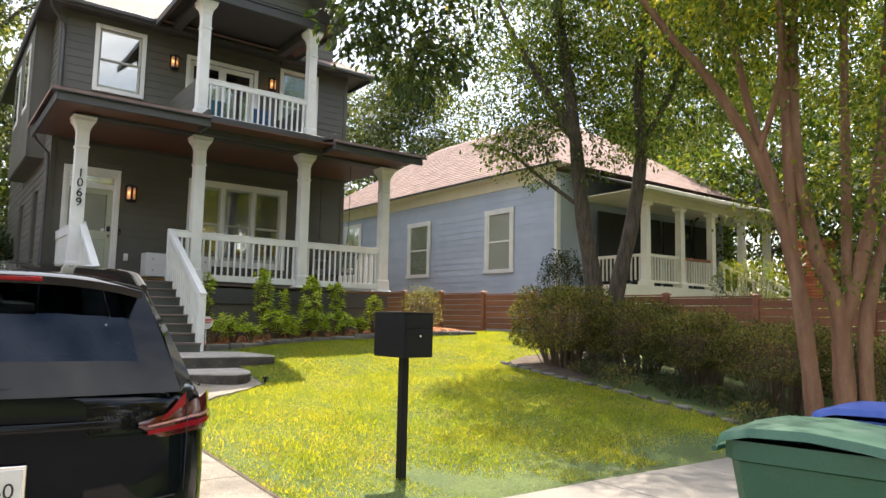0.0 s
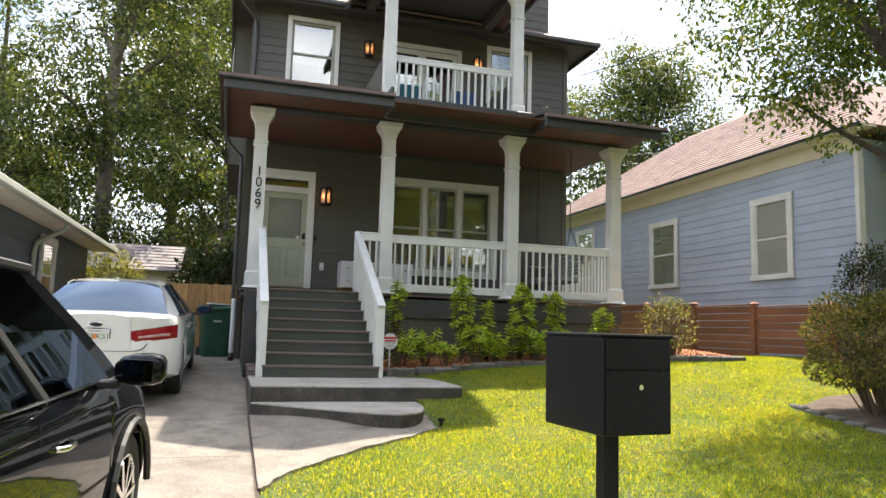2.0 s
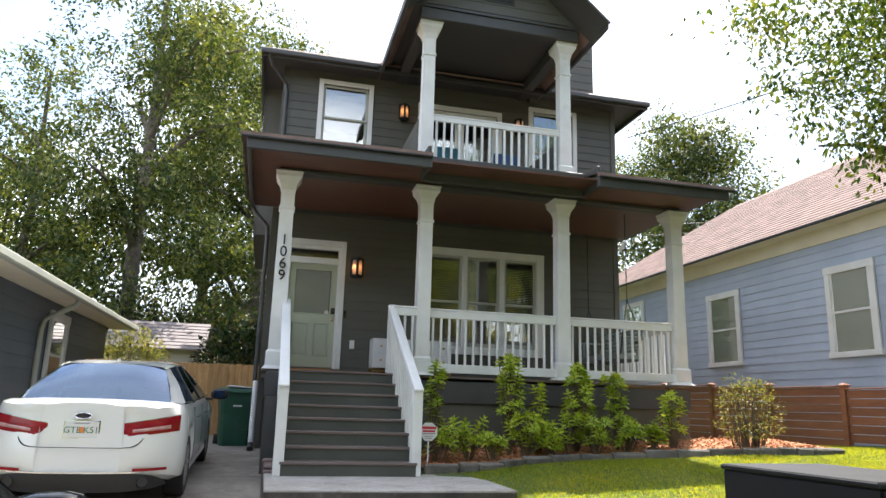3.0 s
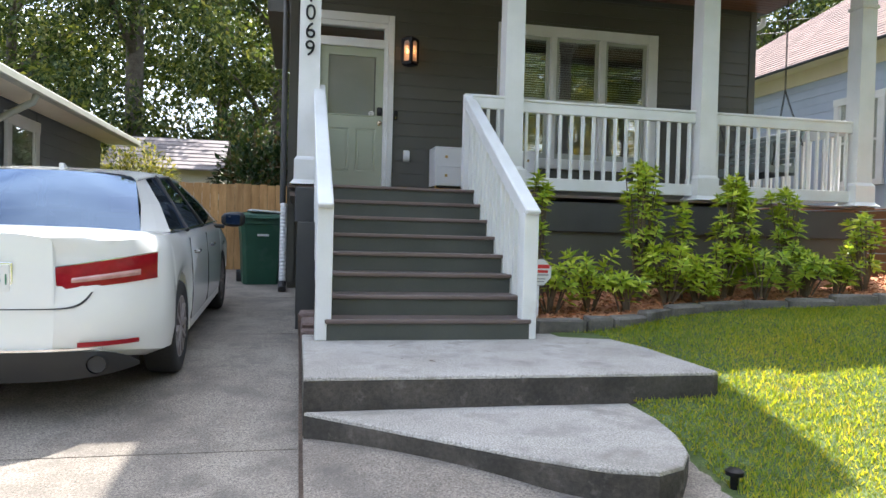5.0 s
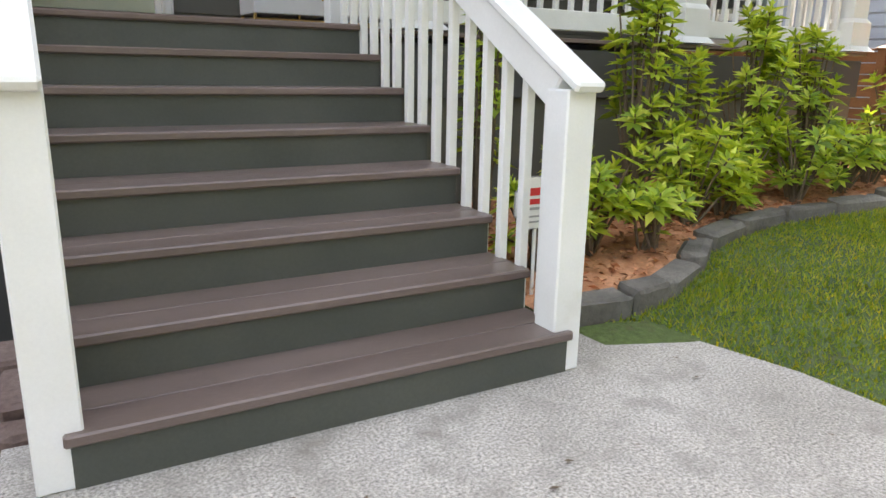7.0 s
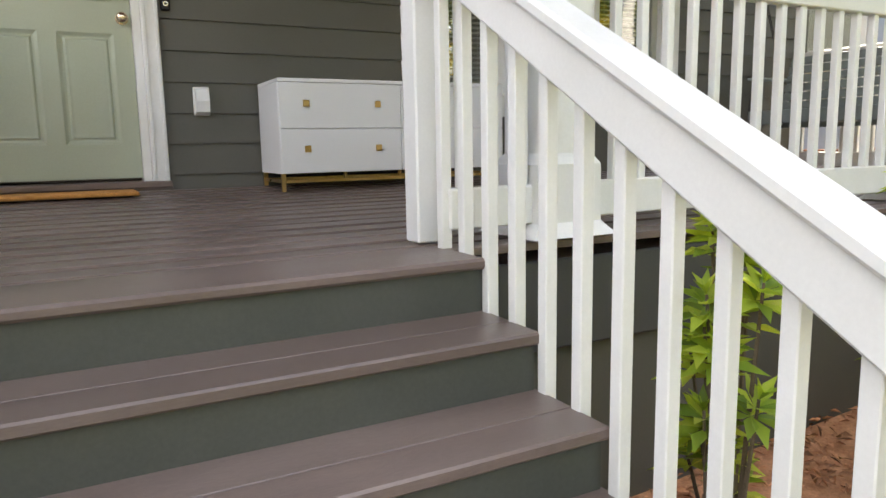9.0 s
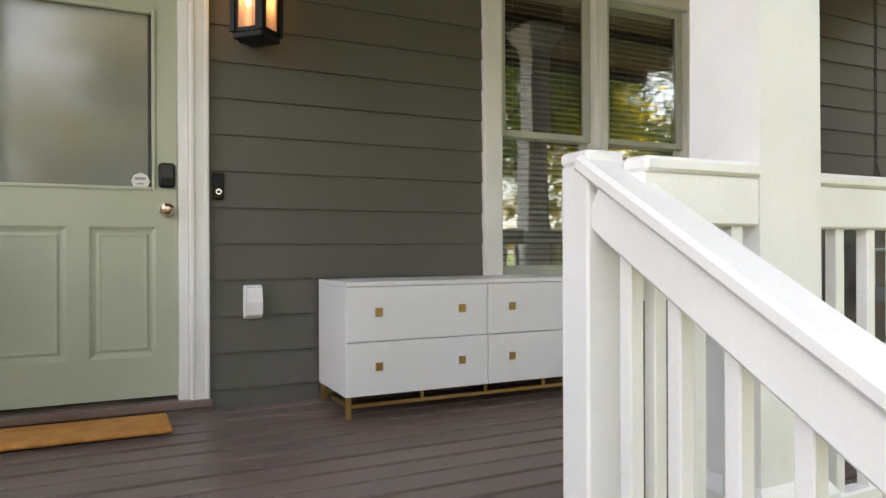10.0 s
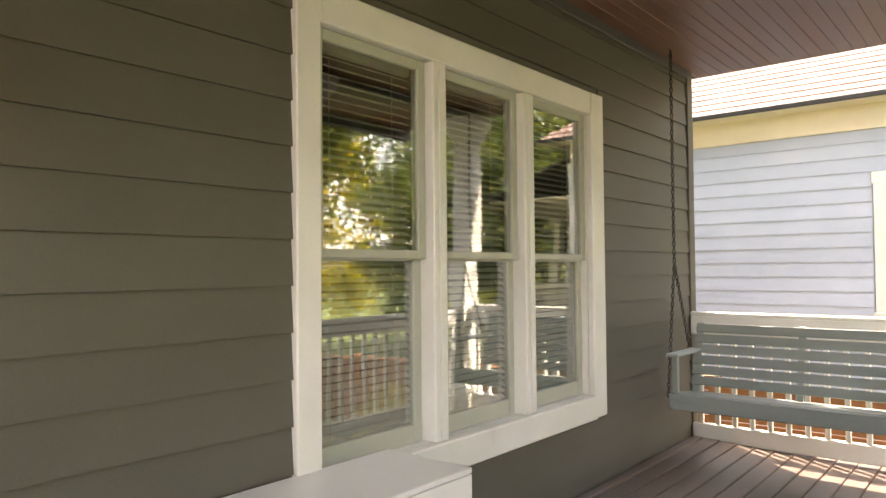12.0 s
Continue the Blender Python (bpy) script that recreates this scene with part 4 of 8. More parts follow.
face = put("gable_face", MB().prism([(1.6, GZ + .05), (4.82, GZ + .05), (gm, GZ + 1.35)], 1.80, 1.9, "y"), M_SIDING, gb)
for k in range(6):
    z = GZ + .08 + k * .182
    hw = 1.6 * (1 - (z + .17 - GZ - .05) / 1.3)
    if hw > .1:
        put("plank", MB().box(gm - hw, 1.778, z, gm + hw, 1.799, z + .176, .004), M_SIDING, face)
vent = put("vent", MB().box(gm - .28, 1.755, GZ + .30, gm + .28, 1.777, GZ + .82, .006), M_TRIMD, gb)
for k in range(8):
    put("louvre", MB().box(gm - .24, 1.735, GZ + .33 + k * .058, gm + .24, 1.754, GZ + .365 + k * .058, .004), M_IRON, vent)
for s in (-1, 1):
    e = GX0 if s < 0 else GX1
    put("gable_roof_plane", plane([(e - s * -.0, 1.15, GZ - .12), (gm, 1.15, GZ + 1.45), (gm, 6.8, GZ + 1.45), (e, 6.8, GZ - .12)] if s > 0 else [(gm, 1.15, GZ + 1.45), (e, 1.15, GZ - .12), (e, 6.8, GZ - .12), (gm, 6.8, GZ + 1.45)], .06), M_SHING, gb)
    put("rake_board", MB().beam((e, 1.13, GZ - .2), (gm, 1.13, GZ + 1.37), .04, .2, .006, (0, 1, 0)), M_TRIMD, gb)
    put("rake_soffit", MB().beam((e, 1.46, GZ - .19), (gm, 1.46, GZ + 1.38), .62, .02, 0, (0, 0, 1)), M_TRIMD, gb)
    put("eave_board", MB().box(e - .03, 1.15, GZ - .25, e + .03, YW - .6, GZ - .10, .006), M_TRIMD, gb)

# ==== porch floor, base, stairs ====
PX0, PX1, PY0 = -.43, 6.86, 2.02
base = thing("porch_base", (3.3, 2.1, 0), "dark charcoal panelled porch base", "porch base", kind="structure")
put("skirt", MB().box(1.62, PY0 + .07, -.2, PX1 - .02, PY0 + .17, 1.12), M_SIDING, base)
put("skirt_band", MB().box(1.60, PY0 + .03, 1.0, PX1, PY0 + .069, 1.345, .008), M_TRIMD, base)
put("skirt", MB().box(PX0 + .08, PY0 + .171, -.3, PX0 + .16, YW - .03, 1.345), M_SIDING, base)
put("skirt", MB().box(PX1 - .12, PY0 + .171, -.2, PX1 - .02, YW - .03, 1.345), M_SIDING, base)
put("stair_cheek", MB().box(PX0 + .085, 1.28, -.3, -.128, PY0 + .16, 1.02, .006), M_TRIMD, base)
put("stair_cheek_cap", MB().box(PX0 + .055, PY0 - .2, 1.021, -.124, PY0 + .165, 1.385, .008), M_TRIMD, base)
pf = put("porch_floor", MB().box(PX0, PY0 + .04, 1.30, PX1, YW - .03, 1.345), M_TREAD, label="brown painted board porch floor", category="floor", kind="structure")
y = PY0
k = 0
pm = {}
while y < YW - .04:
    d = min(.139, YW - .035 - y)
    z = floor_z(y)
    put("floor_board", MB().box(PX0 - .02, y + .0025, z - .03, PX1 + .02, y + d - .0025, z + .001 * (k % 3 - 1), .004), M_TREAD, pf)
    y += .139
    k += 1

DATUM[0] = Vector((0, 0, 0))
R_, T_ = .167, .280
SX0, SX1 = -.222, 1.445
TOPZ, TOPY = FLOOR0 + HOUSE.z, PY0 + HOUSE.y
stairs = thing("porch_stairs", (.64, 1.0, 0), "dark painted wooden porch stairs with brown treads", "stairs", kind="structure")
for i in range(8):
    y = i * T_ - .012
    z = (i + 1) * R_ - .002
    put("riser", MB().box(SX0 + .015, y + .022, z - R_ - (.0 if i == 0 else .01), SX1 - .012, y + .045, z - .036), M_RISER, stairs)
    if i < 7:
        put("tread", MB().box(SX0, y, z - .035, SX1, y + .1475, z, .006), M_TREAD, stairs)
        put("tread", MB().box(SX0, y + .1495, z - .035, SX1, y + T_ + .03, z - .001, .002), M_TREAD, stairs)
    else:
        put("tread", MB().box(SX0, y, z - .035, SX1, TOPY - .001, z, .009), M_TREAD, stairs)
for x in (SX0 + .02, SX1 - .06):
    mb = MB()
    mb.prism([(.05, -.05), (.45, -.05), (2.05, 1.0), (2.05, 1.27)] + [p for i in range(7, 0, -1) for p in ((i * T_ + .03, (i + 1) * R_ - .04), (i * T_ + .03, i * R_ - .04))] + [(.03, R_ - .04), (.03, -.05)], x, x + .04, "x")
    put("stringer", mb, M_RISER, stairs)


def stair_rail(name, x0, x1, out, label):
    """Bottom post, sloping rail and balusters; the rail's middle runs from x0 at the foot to x1 at the top."""
    t = thing(name, (x0, .05, 0), label, "railing", "stair railings")
    put("bottom_post", MB().box(x0 - .063, .012, 0.0, x0 + .063, .135, 1.035, .006), M_WHITE, t)
    y0, z0, y1, z1 = .0, .950, 2.31, 2.338
    put("side_rail", MB().beam((x0, y0 + .12, z0 + .12 * (z1 - z0) / (y1 - y0)), (x1, y1, z1), .075, .135, .008), M_WHITE, t)
    put("cap_rail", MB().beam((x0, y0 - .03, z0 + .088), (x1, y1 + .04, z1 + .088), .125, .04, .01), M_WHITE, t)
    n = 15
    for i in range(n):
        u = (.20 + i * (2.24 - .20) / (n - 1))
        f = (u - y0) / (y1 - y0)
        x = x0 + (x1 - x0) * f + out
        zb = max(.02, R_ * math.floor(u / T_ + .12) - .10) if u < TOPY - .1 else TOPZ - .12
        put("baluster", MB().box(x - .019, u - .019, zb, x + .019, u + .019, z0 + (z1 - z0) * f - .07, .003), M_WHITE, t)
    return t


rr = stair_rail("stair_railing", 1.432, 1.440, .016, "white painted wooden stair railing with square balusters")
put("newel_post", MB().box(1.391, 2.312, TOPZ + .009, 1.491, 2.414, 2.418, .006), M_WHITE, rr)
put("newel_cap", MB().box(1.390, 2.311, 2.4185, 1.500, 2.418, 2.450, .008), M_WHITE, rr)
lr = stair_rail("stair_railing", -.234, -.238, -.022, "white painted wooden stair railing with square balusters beside the driveway")

# ==== columns ====
DATUM[0] = HOUSE
COLX = [-.25, 2.04, 4.505, 6.735]
CY = 2.17


def column(x, y, z0, z1, w, name="porch_column", label="white square porch column with flared cap and base"):
    t = thing(name, (x, y, z0), label, "column", "porch columns")
    put("shaft", MB().sq([(w, z0 + .30), (w * .95, z1 - .62)], x, y), M_WHITE, t)
    put("base", MB().sq([(w + .075, z0), (w + .055, z0 + .02), (w + .03, z0 + .05), (w + .028, z0 + .26), (w + .012, z0 + .285), (w, z0 + .30)], x, y), M_WHITE, t)
    put("collar", MB().sq([(w * .95, z1 - .62), (w + .012, z1 - .61), (w + .012, z1 - .575), (w * .95, z1 - .565)], x, y), M_WHITE, t)
    put("capital", MB().sq([(w * .95, z1 - .565), (w * .96, z1 - .30), (w + .02, z1 - .20), (w + .06, z1 - .13), (w + .085, z1 - .09), (w + .085, z1 - .03), (w + .10, z1 - .028), (w + .10, z1)], x, y), M_WHITE, t)
    return t


cols = [column(x, CY, FLOOR0 + .010, 4.567, .114) for x in COLX]
for i, (ch, z) in enumerate(zip("1069", (3.44, 3.25, 3.06, 2.87))):
    text("house_number", ch, .235, pose(COLX[0] + .0, CY - .128, z, 90, 0, 0), M_BLACK, cols[0], .006, label="black metal house number")
ucols = [column(x, 2.06, 4.905, GZ - .2, .105, "balcony_column", "white square balcony column with flared cap") for x in (1.97, 4.52)]
put("stem_cover", MB().box(1.86, 1.95, 4.91, 2.08, 2.17, 5.86, .006), M_WHITE, ucols[0])
put("stem_cover", MB().box(4.41, 1.95, 4.91, 4.63, 2.17, 5.86, .006), M_WHITE, ucols[1])


def porch_rail(name, p, q, z0, z1, n, label, group="porch railings", rail_h=.16, bot=None, bal=.036):
    """A level railing from p to q (x, y) with n balusters."""
    t = thing(name, (p[0], p[1], z0), label, "railing", group)
    d = Vector((q[0] - p[0], q[1] - p[1], 0))
    along_x = abs(d.x) > abs(d.y)
    put("top_rail", MB().beam((p[0], p[1], z1 - rail_h / 2 - .02), (q[0], q[1], z1 - rail_h / 2 - .02), .06, rail_h, .006), M_WHITE, t)
    put("rail_cap", MB().beam((p[0], p[1], z1 - .005), (q[0], q[1], z1 - .005), .080, .035, .008), M_WHITE, t)
    zb = z0 + .06 if bot is None else bot
    put("bottom_rail", MB().beam((p[0], p[1], zb + .07), (q[0], q[1], zb + .07), .055, .14, .006), M_WHITE, t)
    for i in range(n):
        u = (i + .5) / n
        x, y = p[0] + d.x * u, p[1] + d.y * u
        put("baluster", MB().box(x - bal / 2, y - bal / 2, zb + .13, x + bal / 2, y + bal / 2, z1 - rail_h - .015, .003), M_WHITE, t)
    return t


porch_rail("porch_railing", (COLX[1] + .12, CY), (COLX[2] - .12, CY), FLOOR0, 2.505, 16, "white wooden porch railing with square balusters", rail_h=.12)
porch_rail("porch_railing", (COLX[2] + .12, CY), (COLX[3] - .12, CY), FLOOR0, 2.505, 14, "white wooden porch railing with square balusters", rail_h=.12)
porch_rail("porch_railing", (1.562, CY - .082), (COLX[1] - .112, CY - .082), FLOOR0, 2.505, 3, "short white porch railing between stair post and column", rail_h=.12)
porch_rail("porch_railing", (COLX[3], CY + .13), (COLX[3], YW - .03), FLOOR0 + .02, 2.56, 16, "white porch railing at the open end of the porch")
porch_rail("porch_railing", (COLX[0], CY + .13), (COLX[0], YW - .03), FLOOR0 + .02, 2.50, 16, "white porch railing beside the driveway")
porch_rail("balcony_railing", (2.08, 2.03), (4.41, 2.03), 4.91, 5.86, 17, "white balcony railing with square balusters", "balcony railing", .09, 4.93, .04)

# ==== things on the porch ====
def dresser():
    x0, x1, y0, y1, z0, z1 = 1.525, 3.035, 4.0, 4.468, 1.615, 2.155
    zf = floor_z(4.3)
    t = thing("dresser", ((x0 + x1) / 2, (y0 + y1) / 2, zf), "white lacquer double dresser with square brass pulls and legs", "dresser")
    for a in (x0, x1 - .02):
        put("side_panel", MB().box(a, y0 + .02, z0, a + .02, y1, z1 - .0185, .002), M_LACQ, t)
    put("top_panel", MB().box(x0 - .001, y0 + .002, z1 - .018, x1 + .001, y1, z1 + .004, .003), M_LACQ, t)
    b = MB().box(x0 + .02, y0 + .03, z0, x1 - .02, y1, z0 + .018).box(x0 + .02, y1 - .012, z0, x1 - .02, y1, z1 - .02).box(x0 + .02, y0 + .04, z0 + .02, x1 - .02, y1 - .02, z1 - .03)
    put("body", b, M_LACQ, t)
    xm = 2.285
    zm = (z0 + z1) / 2 - .012
    for xa, xb, ks in ((x0 + .003, xm - .002, (1.68, 2.125)), (xm + .002, x1 - .003, (2.42, 2.875))):
        for za, zb in ((z0 + .003, zm - .002), (zm + .002, z1 - .021)):
            d = put("drawer", MB().box(xa, y0, za, xb, y0 + .028, zb, .0025), M_LACQ, t)
            for k in ks:
                zc = (za + zb) / 2 + .012
                p = MB().box(k - .019, y0 - .022, zc - .019, k + .019, y0 - .015, zc + .019, .003).box(k - .007, y0 - .016, zc - .007, k + .007, y0 + .001, zc + .007)
                put("pull", p, M_BRASS, d, "square brass pull")
    for x in (x0 + .015, x1 - .015):
        for y in (y0 + .03, y1 - .03):
            put("leg", MB().box(x - .012, y - .012, floor_z(y), x + .012, y + .012, z0 - .001, .002), M_BRASS, t, "brass leg")
    zr = z0 - .045
    for y in (y0 + .03, y1 - .03):
        put("base_rail", MB().box(x0 + .028, y - .009, zr - .009, x1 - .028, y + .009, zr + .009, .002), M_BRASS, t, "brass base rail")
    for x in (x0 + .015, x1 - .015):
        put("base_rail", MB().box(x - .009, y0 + .043, zr - .009, x + .009, y1 - .043, zr + .009, .002), M_BRASS, t, "brass base rail")
    for x in (1.92, 2.28, 2.64):
        put("standoff", MB().box(x - .008, y0 + .022, zr + .01, x + .008, y0 + .038, z0 - .001), M_BRASS, t)


dresser()

mb = MB().box(-.12, 4.09, floor_z(4.25) + .004, .772, 4.42, floor_z(4.25) + .024, .006)
put("door_mat", mb, M_MAT, label="orange-brown coir door mat in front of the door", category="mat")

# outlet cover, doorbell
oc = thing("outlet_cover", (1.19, YW - .03, 2.05), "white plastic weatherproof outlet cover on the dark wall", "outlet")
put("cover_back", MB().box(1.138, YW - .034, 1.965, 1.232, YW - .018, 2.135, .006), M_PLAST, oc)
mb = MB().prism([(YW - .034, 1.972), (YW - .034, 2.128), (YW - .07, 2.122), (YW - .082, 2.05), (YW - .075, 1.985)][::-1], 1.145, 1.225, "x")
put("cover_lid", mb, M_PLAST, oc)
db = thing("doorbell", (1.018, YW - .03, 2.63), "black video doorbell beside the door casing", "doorbell")
put("doorbell_body", MB().box(.99, YW - .045, 2.562, 1.045, YW - .018, 2.695, .008), M_BLACK, db)
mb = MB().disc((1.018, YW - .047, 2.60), (0, 1, 0), .014, 16, .004)
put("doorbell_button", mb, M_CHROME, db, "silver ring button")
mb = MB().disc((1.018, YW - .0475, 2.60), (0, 1, 0), .009, 16, .006)
put("button_centre", mb, M_BLACK, db)


def lantern(x, y, z, s, lit=True):
    """A wall lantern with arched glass panes and three candle bulbs. z: its foot."""
    t = thing("wall_lantern", (x, y, z), "black metal wall lantern with arched panes and glowing candle bulbs", "wall lamp", "wall lanterns")
    w, d, h = .087 * s, .174 * s, .46 * s
    yc = y - .140 * s
    turn = Matrix.Translation((x, yc, 0)) @ Matrix.Rotation(radians(45), 4, 'Z') @ Matrix.Translation((-x, -yc, 0))

    def turned(mb):
        """The square body stands with one corner towards the street."""
        mb.v = [tuple(turn @ Vector(v)) for v in mb.v]
        return mb
    put("back_plate", MB().box(x - .07 * s, y - .014, z + .02 * s, x + .07 * s, y, z + h, .004), M_BLACK, t)
    y0, y1 = yc - d / 2, yc + d / 2
    put("bracket", MB().box(x - .02 * s, yc + .105 * s, z + .25 * s, x + .02 * s, y - .01, z + .3 * s, .003), M_BLACK, t)
    put("base", turned(MB().box(x - w - .006, y0 - .006, z, x + w + .006, y1 + .006, z + .035 * s, .006)), M_BLACK, t)
    put("roof", turned(MB().sq([(w + .012, z + h - .06 * s), (w + .012, z + h - .045 * s), (w - .012, z + h - .03 * s), (w - .03, z + h - .012 * s)], x, (y0 + y1) / 2)), M_BLACK, t)
    a, b = z + .035 * s, z + h - .06 * s
    for cx in (x - w, x + w):
        for cy in (y0, y1):
            put("corner_post", turned(MB().box(cx - .016 * s, cy - .016 * s, a, cx + .016 * s, cy + .016 * s, b, .002)), M_BLACK, t)

    def arch(u0, u1):
        """An arched frame in the plane of u and z."""
        r = (u1 - u0) / 2
        n = 10
        pts = [(u1, a), (u1, b - r - .02)] + [((u0 + u1) / 2 + r * math.cos(math.pi * i / n), b - r - .02 + r * math.sin(math.pi * i / n)) for i in range(1, n)] + [(u0, b - r - .02), (u0, a)]
        return pts, r
    for axis, at, u0, u1 in (("y", y0, x - w + .016 * s, x + w - .016 * s), ("x", x - w, y0 + .016 * s, y1 - .016 * s), ("x", x + w, y0 + .016 * s, y1 - .016 * s)):
        pts, r = arch(u0 + .018 * s, u1 - .018 * s)
        mb = MB()
        n = len(pts)
        def P(u, q, o):
            return (u, at + o, q) if axis == "y" else (at + o, u, q)
        for o in (-.006, .006):
            base_i = len(mb.v)
            mb.v += [P(u, q, o) for u, q in pts] + [P(u1 if i < n // 2 else u0, b if 0 < i < n - 1 else a, o) for i, (u, q) in enumerate(pts)]
            mb.f += [(base_i + i, base_i + i + 1, base_i + n + i + 1, base_i + n + i) for i in range(n - 1)]
        c0, c1 = P(u0, a, -.006), P(u1, a + .022 * s, .006)
        mb.box(min(c0[0], c1[0]), min(c0[1], c1[1]), a, max(c0[0], c1[0]), max(c0[1], c1[1]), a + .022 * s)
        put("arched_frame", turned(mb), M_BLACK, t)
        g = MB()
        g.add([P(u0, a, 0), P(u1, a, 0), P(u1, b, 0), P(u0, b, 0)], [(0, 1, 2, 3)])
        gp = put("pane", turned(g), M_LAMPG, t)
        gp.visible_shadow = False
    for dx, dy in ((-.04, .02), (.04, .02), (0, -.04)):
        cx, cy = x + dx * s, (y0 + y1) / 2 + dy * s
        c = put("candle", MB().lathe([(.016 * s, 0), (.016 * s, .15 * s)], cx, cy, 10, a), M_CANDLE, t, smooth=40)
        put("bulb", MB().lathe([(.008 * s, .15 * s), (.016 * s, .175 * s), (.012 * s, .205 * s), (.003 * s, .235 * s)], cx, cy, 10, a), M_FLAME, c, smooth=60)


lantern(1.185, YW - .022, 3.335, .90)
lantern(1.98, YW - .022, 6.72, .8)
lantern(4.52, YW - .022, 6.72, .8)


def chain(t, p, q, link=.042):
    """Chain links from p to q, each turned a quarter from the last."""
    p, q = Vector(p), Vector(q)
    d = (q - p)
    n = max(2, int(d.length / (link * .78)))
    u = d.normalized()
    a = u.cross(Vector((1, 0, 0.01))).normalized()
    b = u.cross(a)
    mb = MB()
    for i in range(n):
        c = p + d * (i + .5) / n
        s = a if i % 2 else b
        pts = []
        for k in range(9):
            ang = 2 * math.pi * k / 8
            pts.append(c + u * (link * .5 * math.cos(ang)) + s * (link * .26 * math.sin(ang)))
        mb.tube(pts, .0042, 5, False)
    return put("chain", mb, M_IRON, t, "dark steel chain")


def swing():
    y0, y1 = 2.75, 4.33
    xs, xb = 5.88, 6.34
    zs = 1.985
    t = thing("porch_swing", (6.0, 3.55, zs), "grey-green slatted wooden porch swing hung on chains", "porch swing")
    for k in range(5):
        x = xs + .03 + k * .085
        put("seat_slat", MB().box(x, y0 + .02, zs + .01 - .01 * k, x + .075, y1 - .02, zs + .032 - .01 * k, .004), M_SWING, t)
    put("front_board", MB().box(xs - .02, y0, zs - .085, xs + .015, y1, zs + .03, .006), M_SWING, t)
    put("back_board", MB().box(xb - .06, y0, zs - .12, xb - .025, y1, zs - .03, .006), M_SWING, t)
    for y in (y0 + .05, (y0 + y1) / 2, y1 - .05):
        put("seat_bearer", MB().box(xs + .016, y - .02, zs - .09, xb - .061, y + .02, zs + .0, .004), M_SWING, t)
        put("back_stile", MB().beam((xb - .07, y, zs - .02), (xb + .09, y, zs + .52), .05, .03, .004), M_SWING, t)
    for k in range(6):
        f = .12 + k * .16
        x, z = xb - .085 + .16 * f, zs + .02 + .5 * f
        put("back_slat", MB().beam((x, y0 + .02, z), (x, y1 - .02, z), .068, .02, .004, (-.95, 0, .3)), M_SWING, t)
    for y in (y0 + .03, y1 - .03):
        put("arm_rest", MB().box(xs - .03, y - .045, zs + .30, xb + .04, y + .045, zs + .325, .006), M_SWING, t)
        put("arm_post", MB().box(xs + .02, y - .02, zs + .03, xs + .065, y + .02, zs + .30, .004), M_SWING, t)
        yy = y + (.05 if y > 3.5 else -.05)
        knot = (6.06, yy, zs + 1.0)
        chain(t, (6.06, yy, CEIL), knot)
        chain(t, knot, (xs + .02, yy, zs))
        chain(t, knot, (xb + .02, yy, zs + .28))
        put("ceiling_hook", MB().tube([(6.06, yy, CEIL), (6.06, yy, CEIL - .05), (6.075, yy, CEIL - .07), (6.06, yy, CEIL - .085)], .006, 6), M_IRON, t)


swing()

# a few dead leaves and dots on concrete and boards
DATUM[0] = Vector((0, 0, 0))
random.seed(11)
for i in range(14):
    x, y = random.uniform(0.1, 1.9), random.uniform(-1.2, -.1)
    m = pose(x, y, .006, random.uniform(-12, 12), random.uniform(-12, 12), random.uniform(0, 360))
    mb = MB()
    s = random.uniform(.012, .028)
    mb.add([m @ Vector(p) for p in ((-s, 0, 0), (0, -s * .45, .004), (s, 0, .006), (0, s * .45, .004))], [(0, 1, 2, 3)])
    put("fallen_leaf", mb, M_TWIG, label="small dry brown leaf on the concrete landing", category="leaf", group="fallen leaves")

# gutters and downpipes of the house
DATUM[0] = HOUSE
dp = thing("downpipe", (-.52, 3.9, .2), "dark metal downpipe with a white corrugated foot beside the porch", "downpipe")
put("upper_pipe", MB().tube([(-.86, 4.36, 4.56), (-.80, 4.36, 4.45), (-.56, 4.36, 4.2), (-.55, 4.36, 4.0), (-.55, 4.36, 1.3)], .04, 8), M_TRIMD, dp, smooth=50)
mb = MB()
pts, rs = [], []
for k in range(46):
    pts.append((-.53, 4.30 - .004 * k, 1.30 - k * .024))
    rs.append(.052 if k % 2 else .042)
put("corrugated_foot", mb.tube(pts, rs, 10), M_PLAST, dp, "white corrugated plastic pipe")
put("pipe_elbow", MB().tube([(-.53, 4.115, .22), (-.53, 4.08, .17), (-.53, 4.0, .13)], .055, 10), M_PLAB, dp)
dp2 = thing("downpipe", (6.92, 4.6, 4.5), "white downpipe elbow at the corner of the porch eave", "downpipe")
put("elbow", MB().tube([(7.07, 4.62, 4.60), (7.06, 4.62, 4.5), (6.97, 4.62, 4.44), (6.88, 4.62, 4.40)], .045, 10), M_WHITE, dp2, smooth=50)
dp3 = thing("downpipe", (-.4, 4.43, 5.2), "dark downpipe on the upper corner of the house", "downpipe")
put("pipe", MB().tube([(-.8, 3.9, 7.55), (-.72, 4.1, 7.4), (-.44, 4.42, 7.2), (-.42, 4.43, 7.0), (-.42, 4.43, 5.3)], .035, 8), M_TRIMD, dp3, smooth=50)

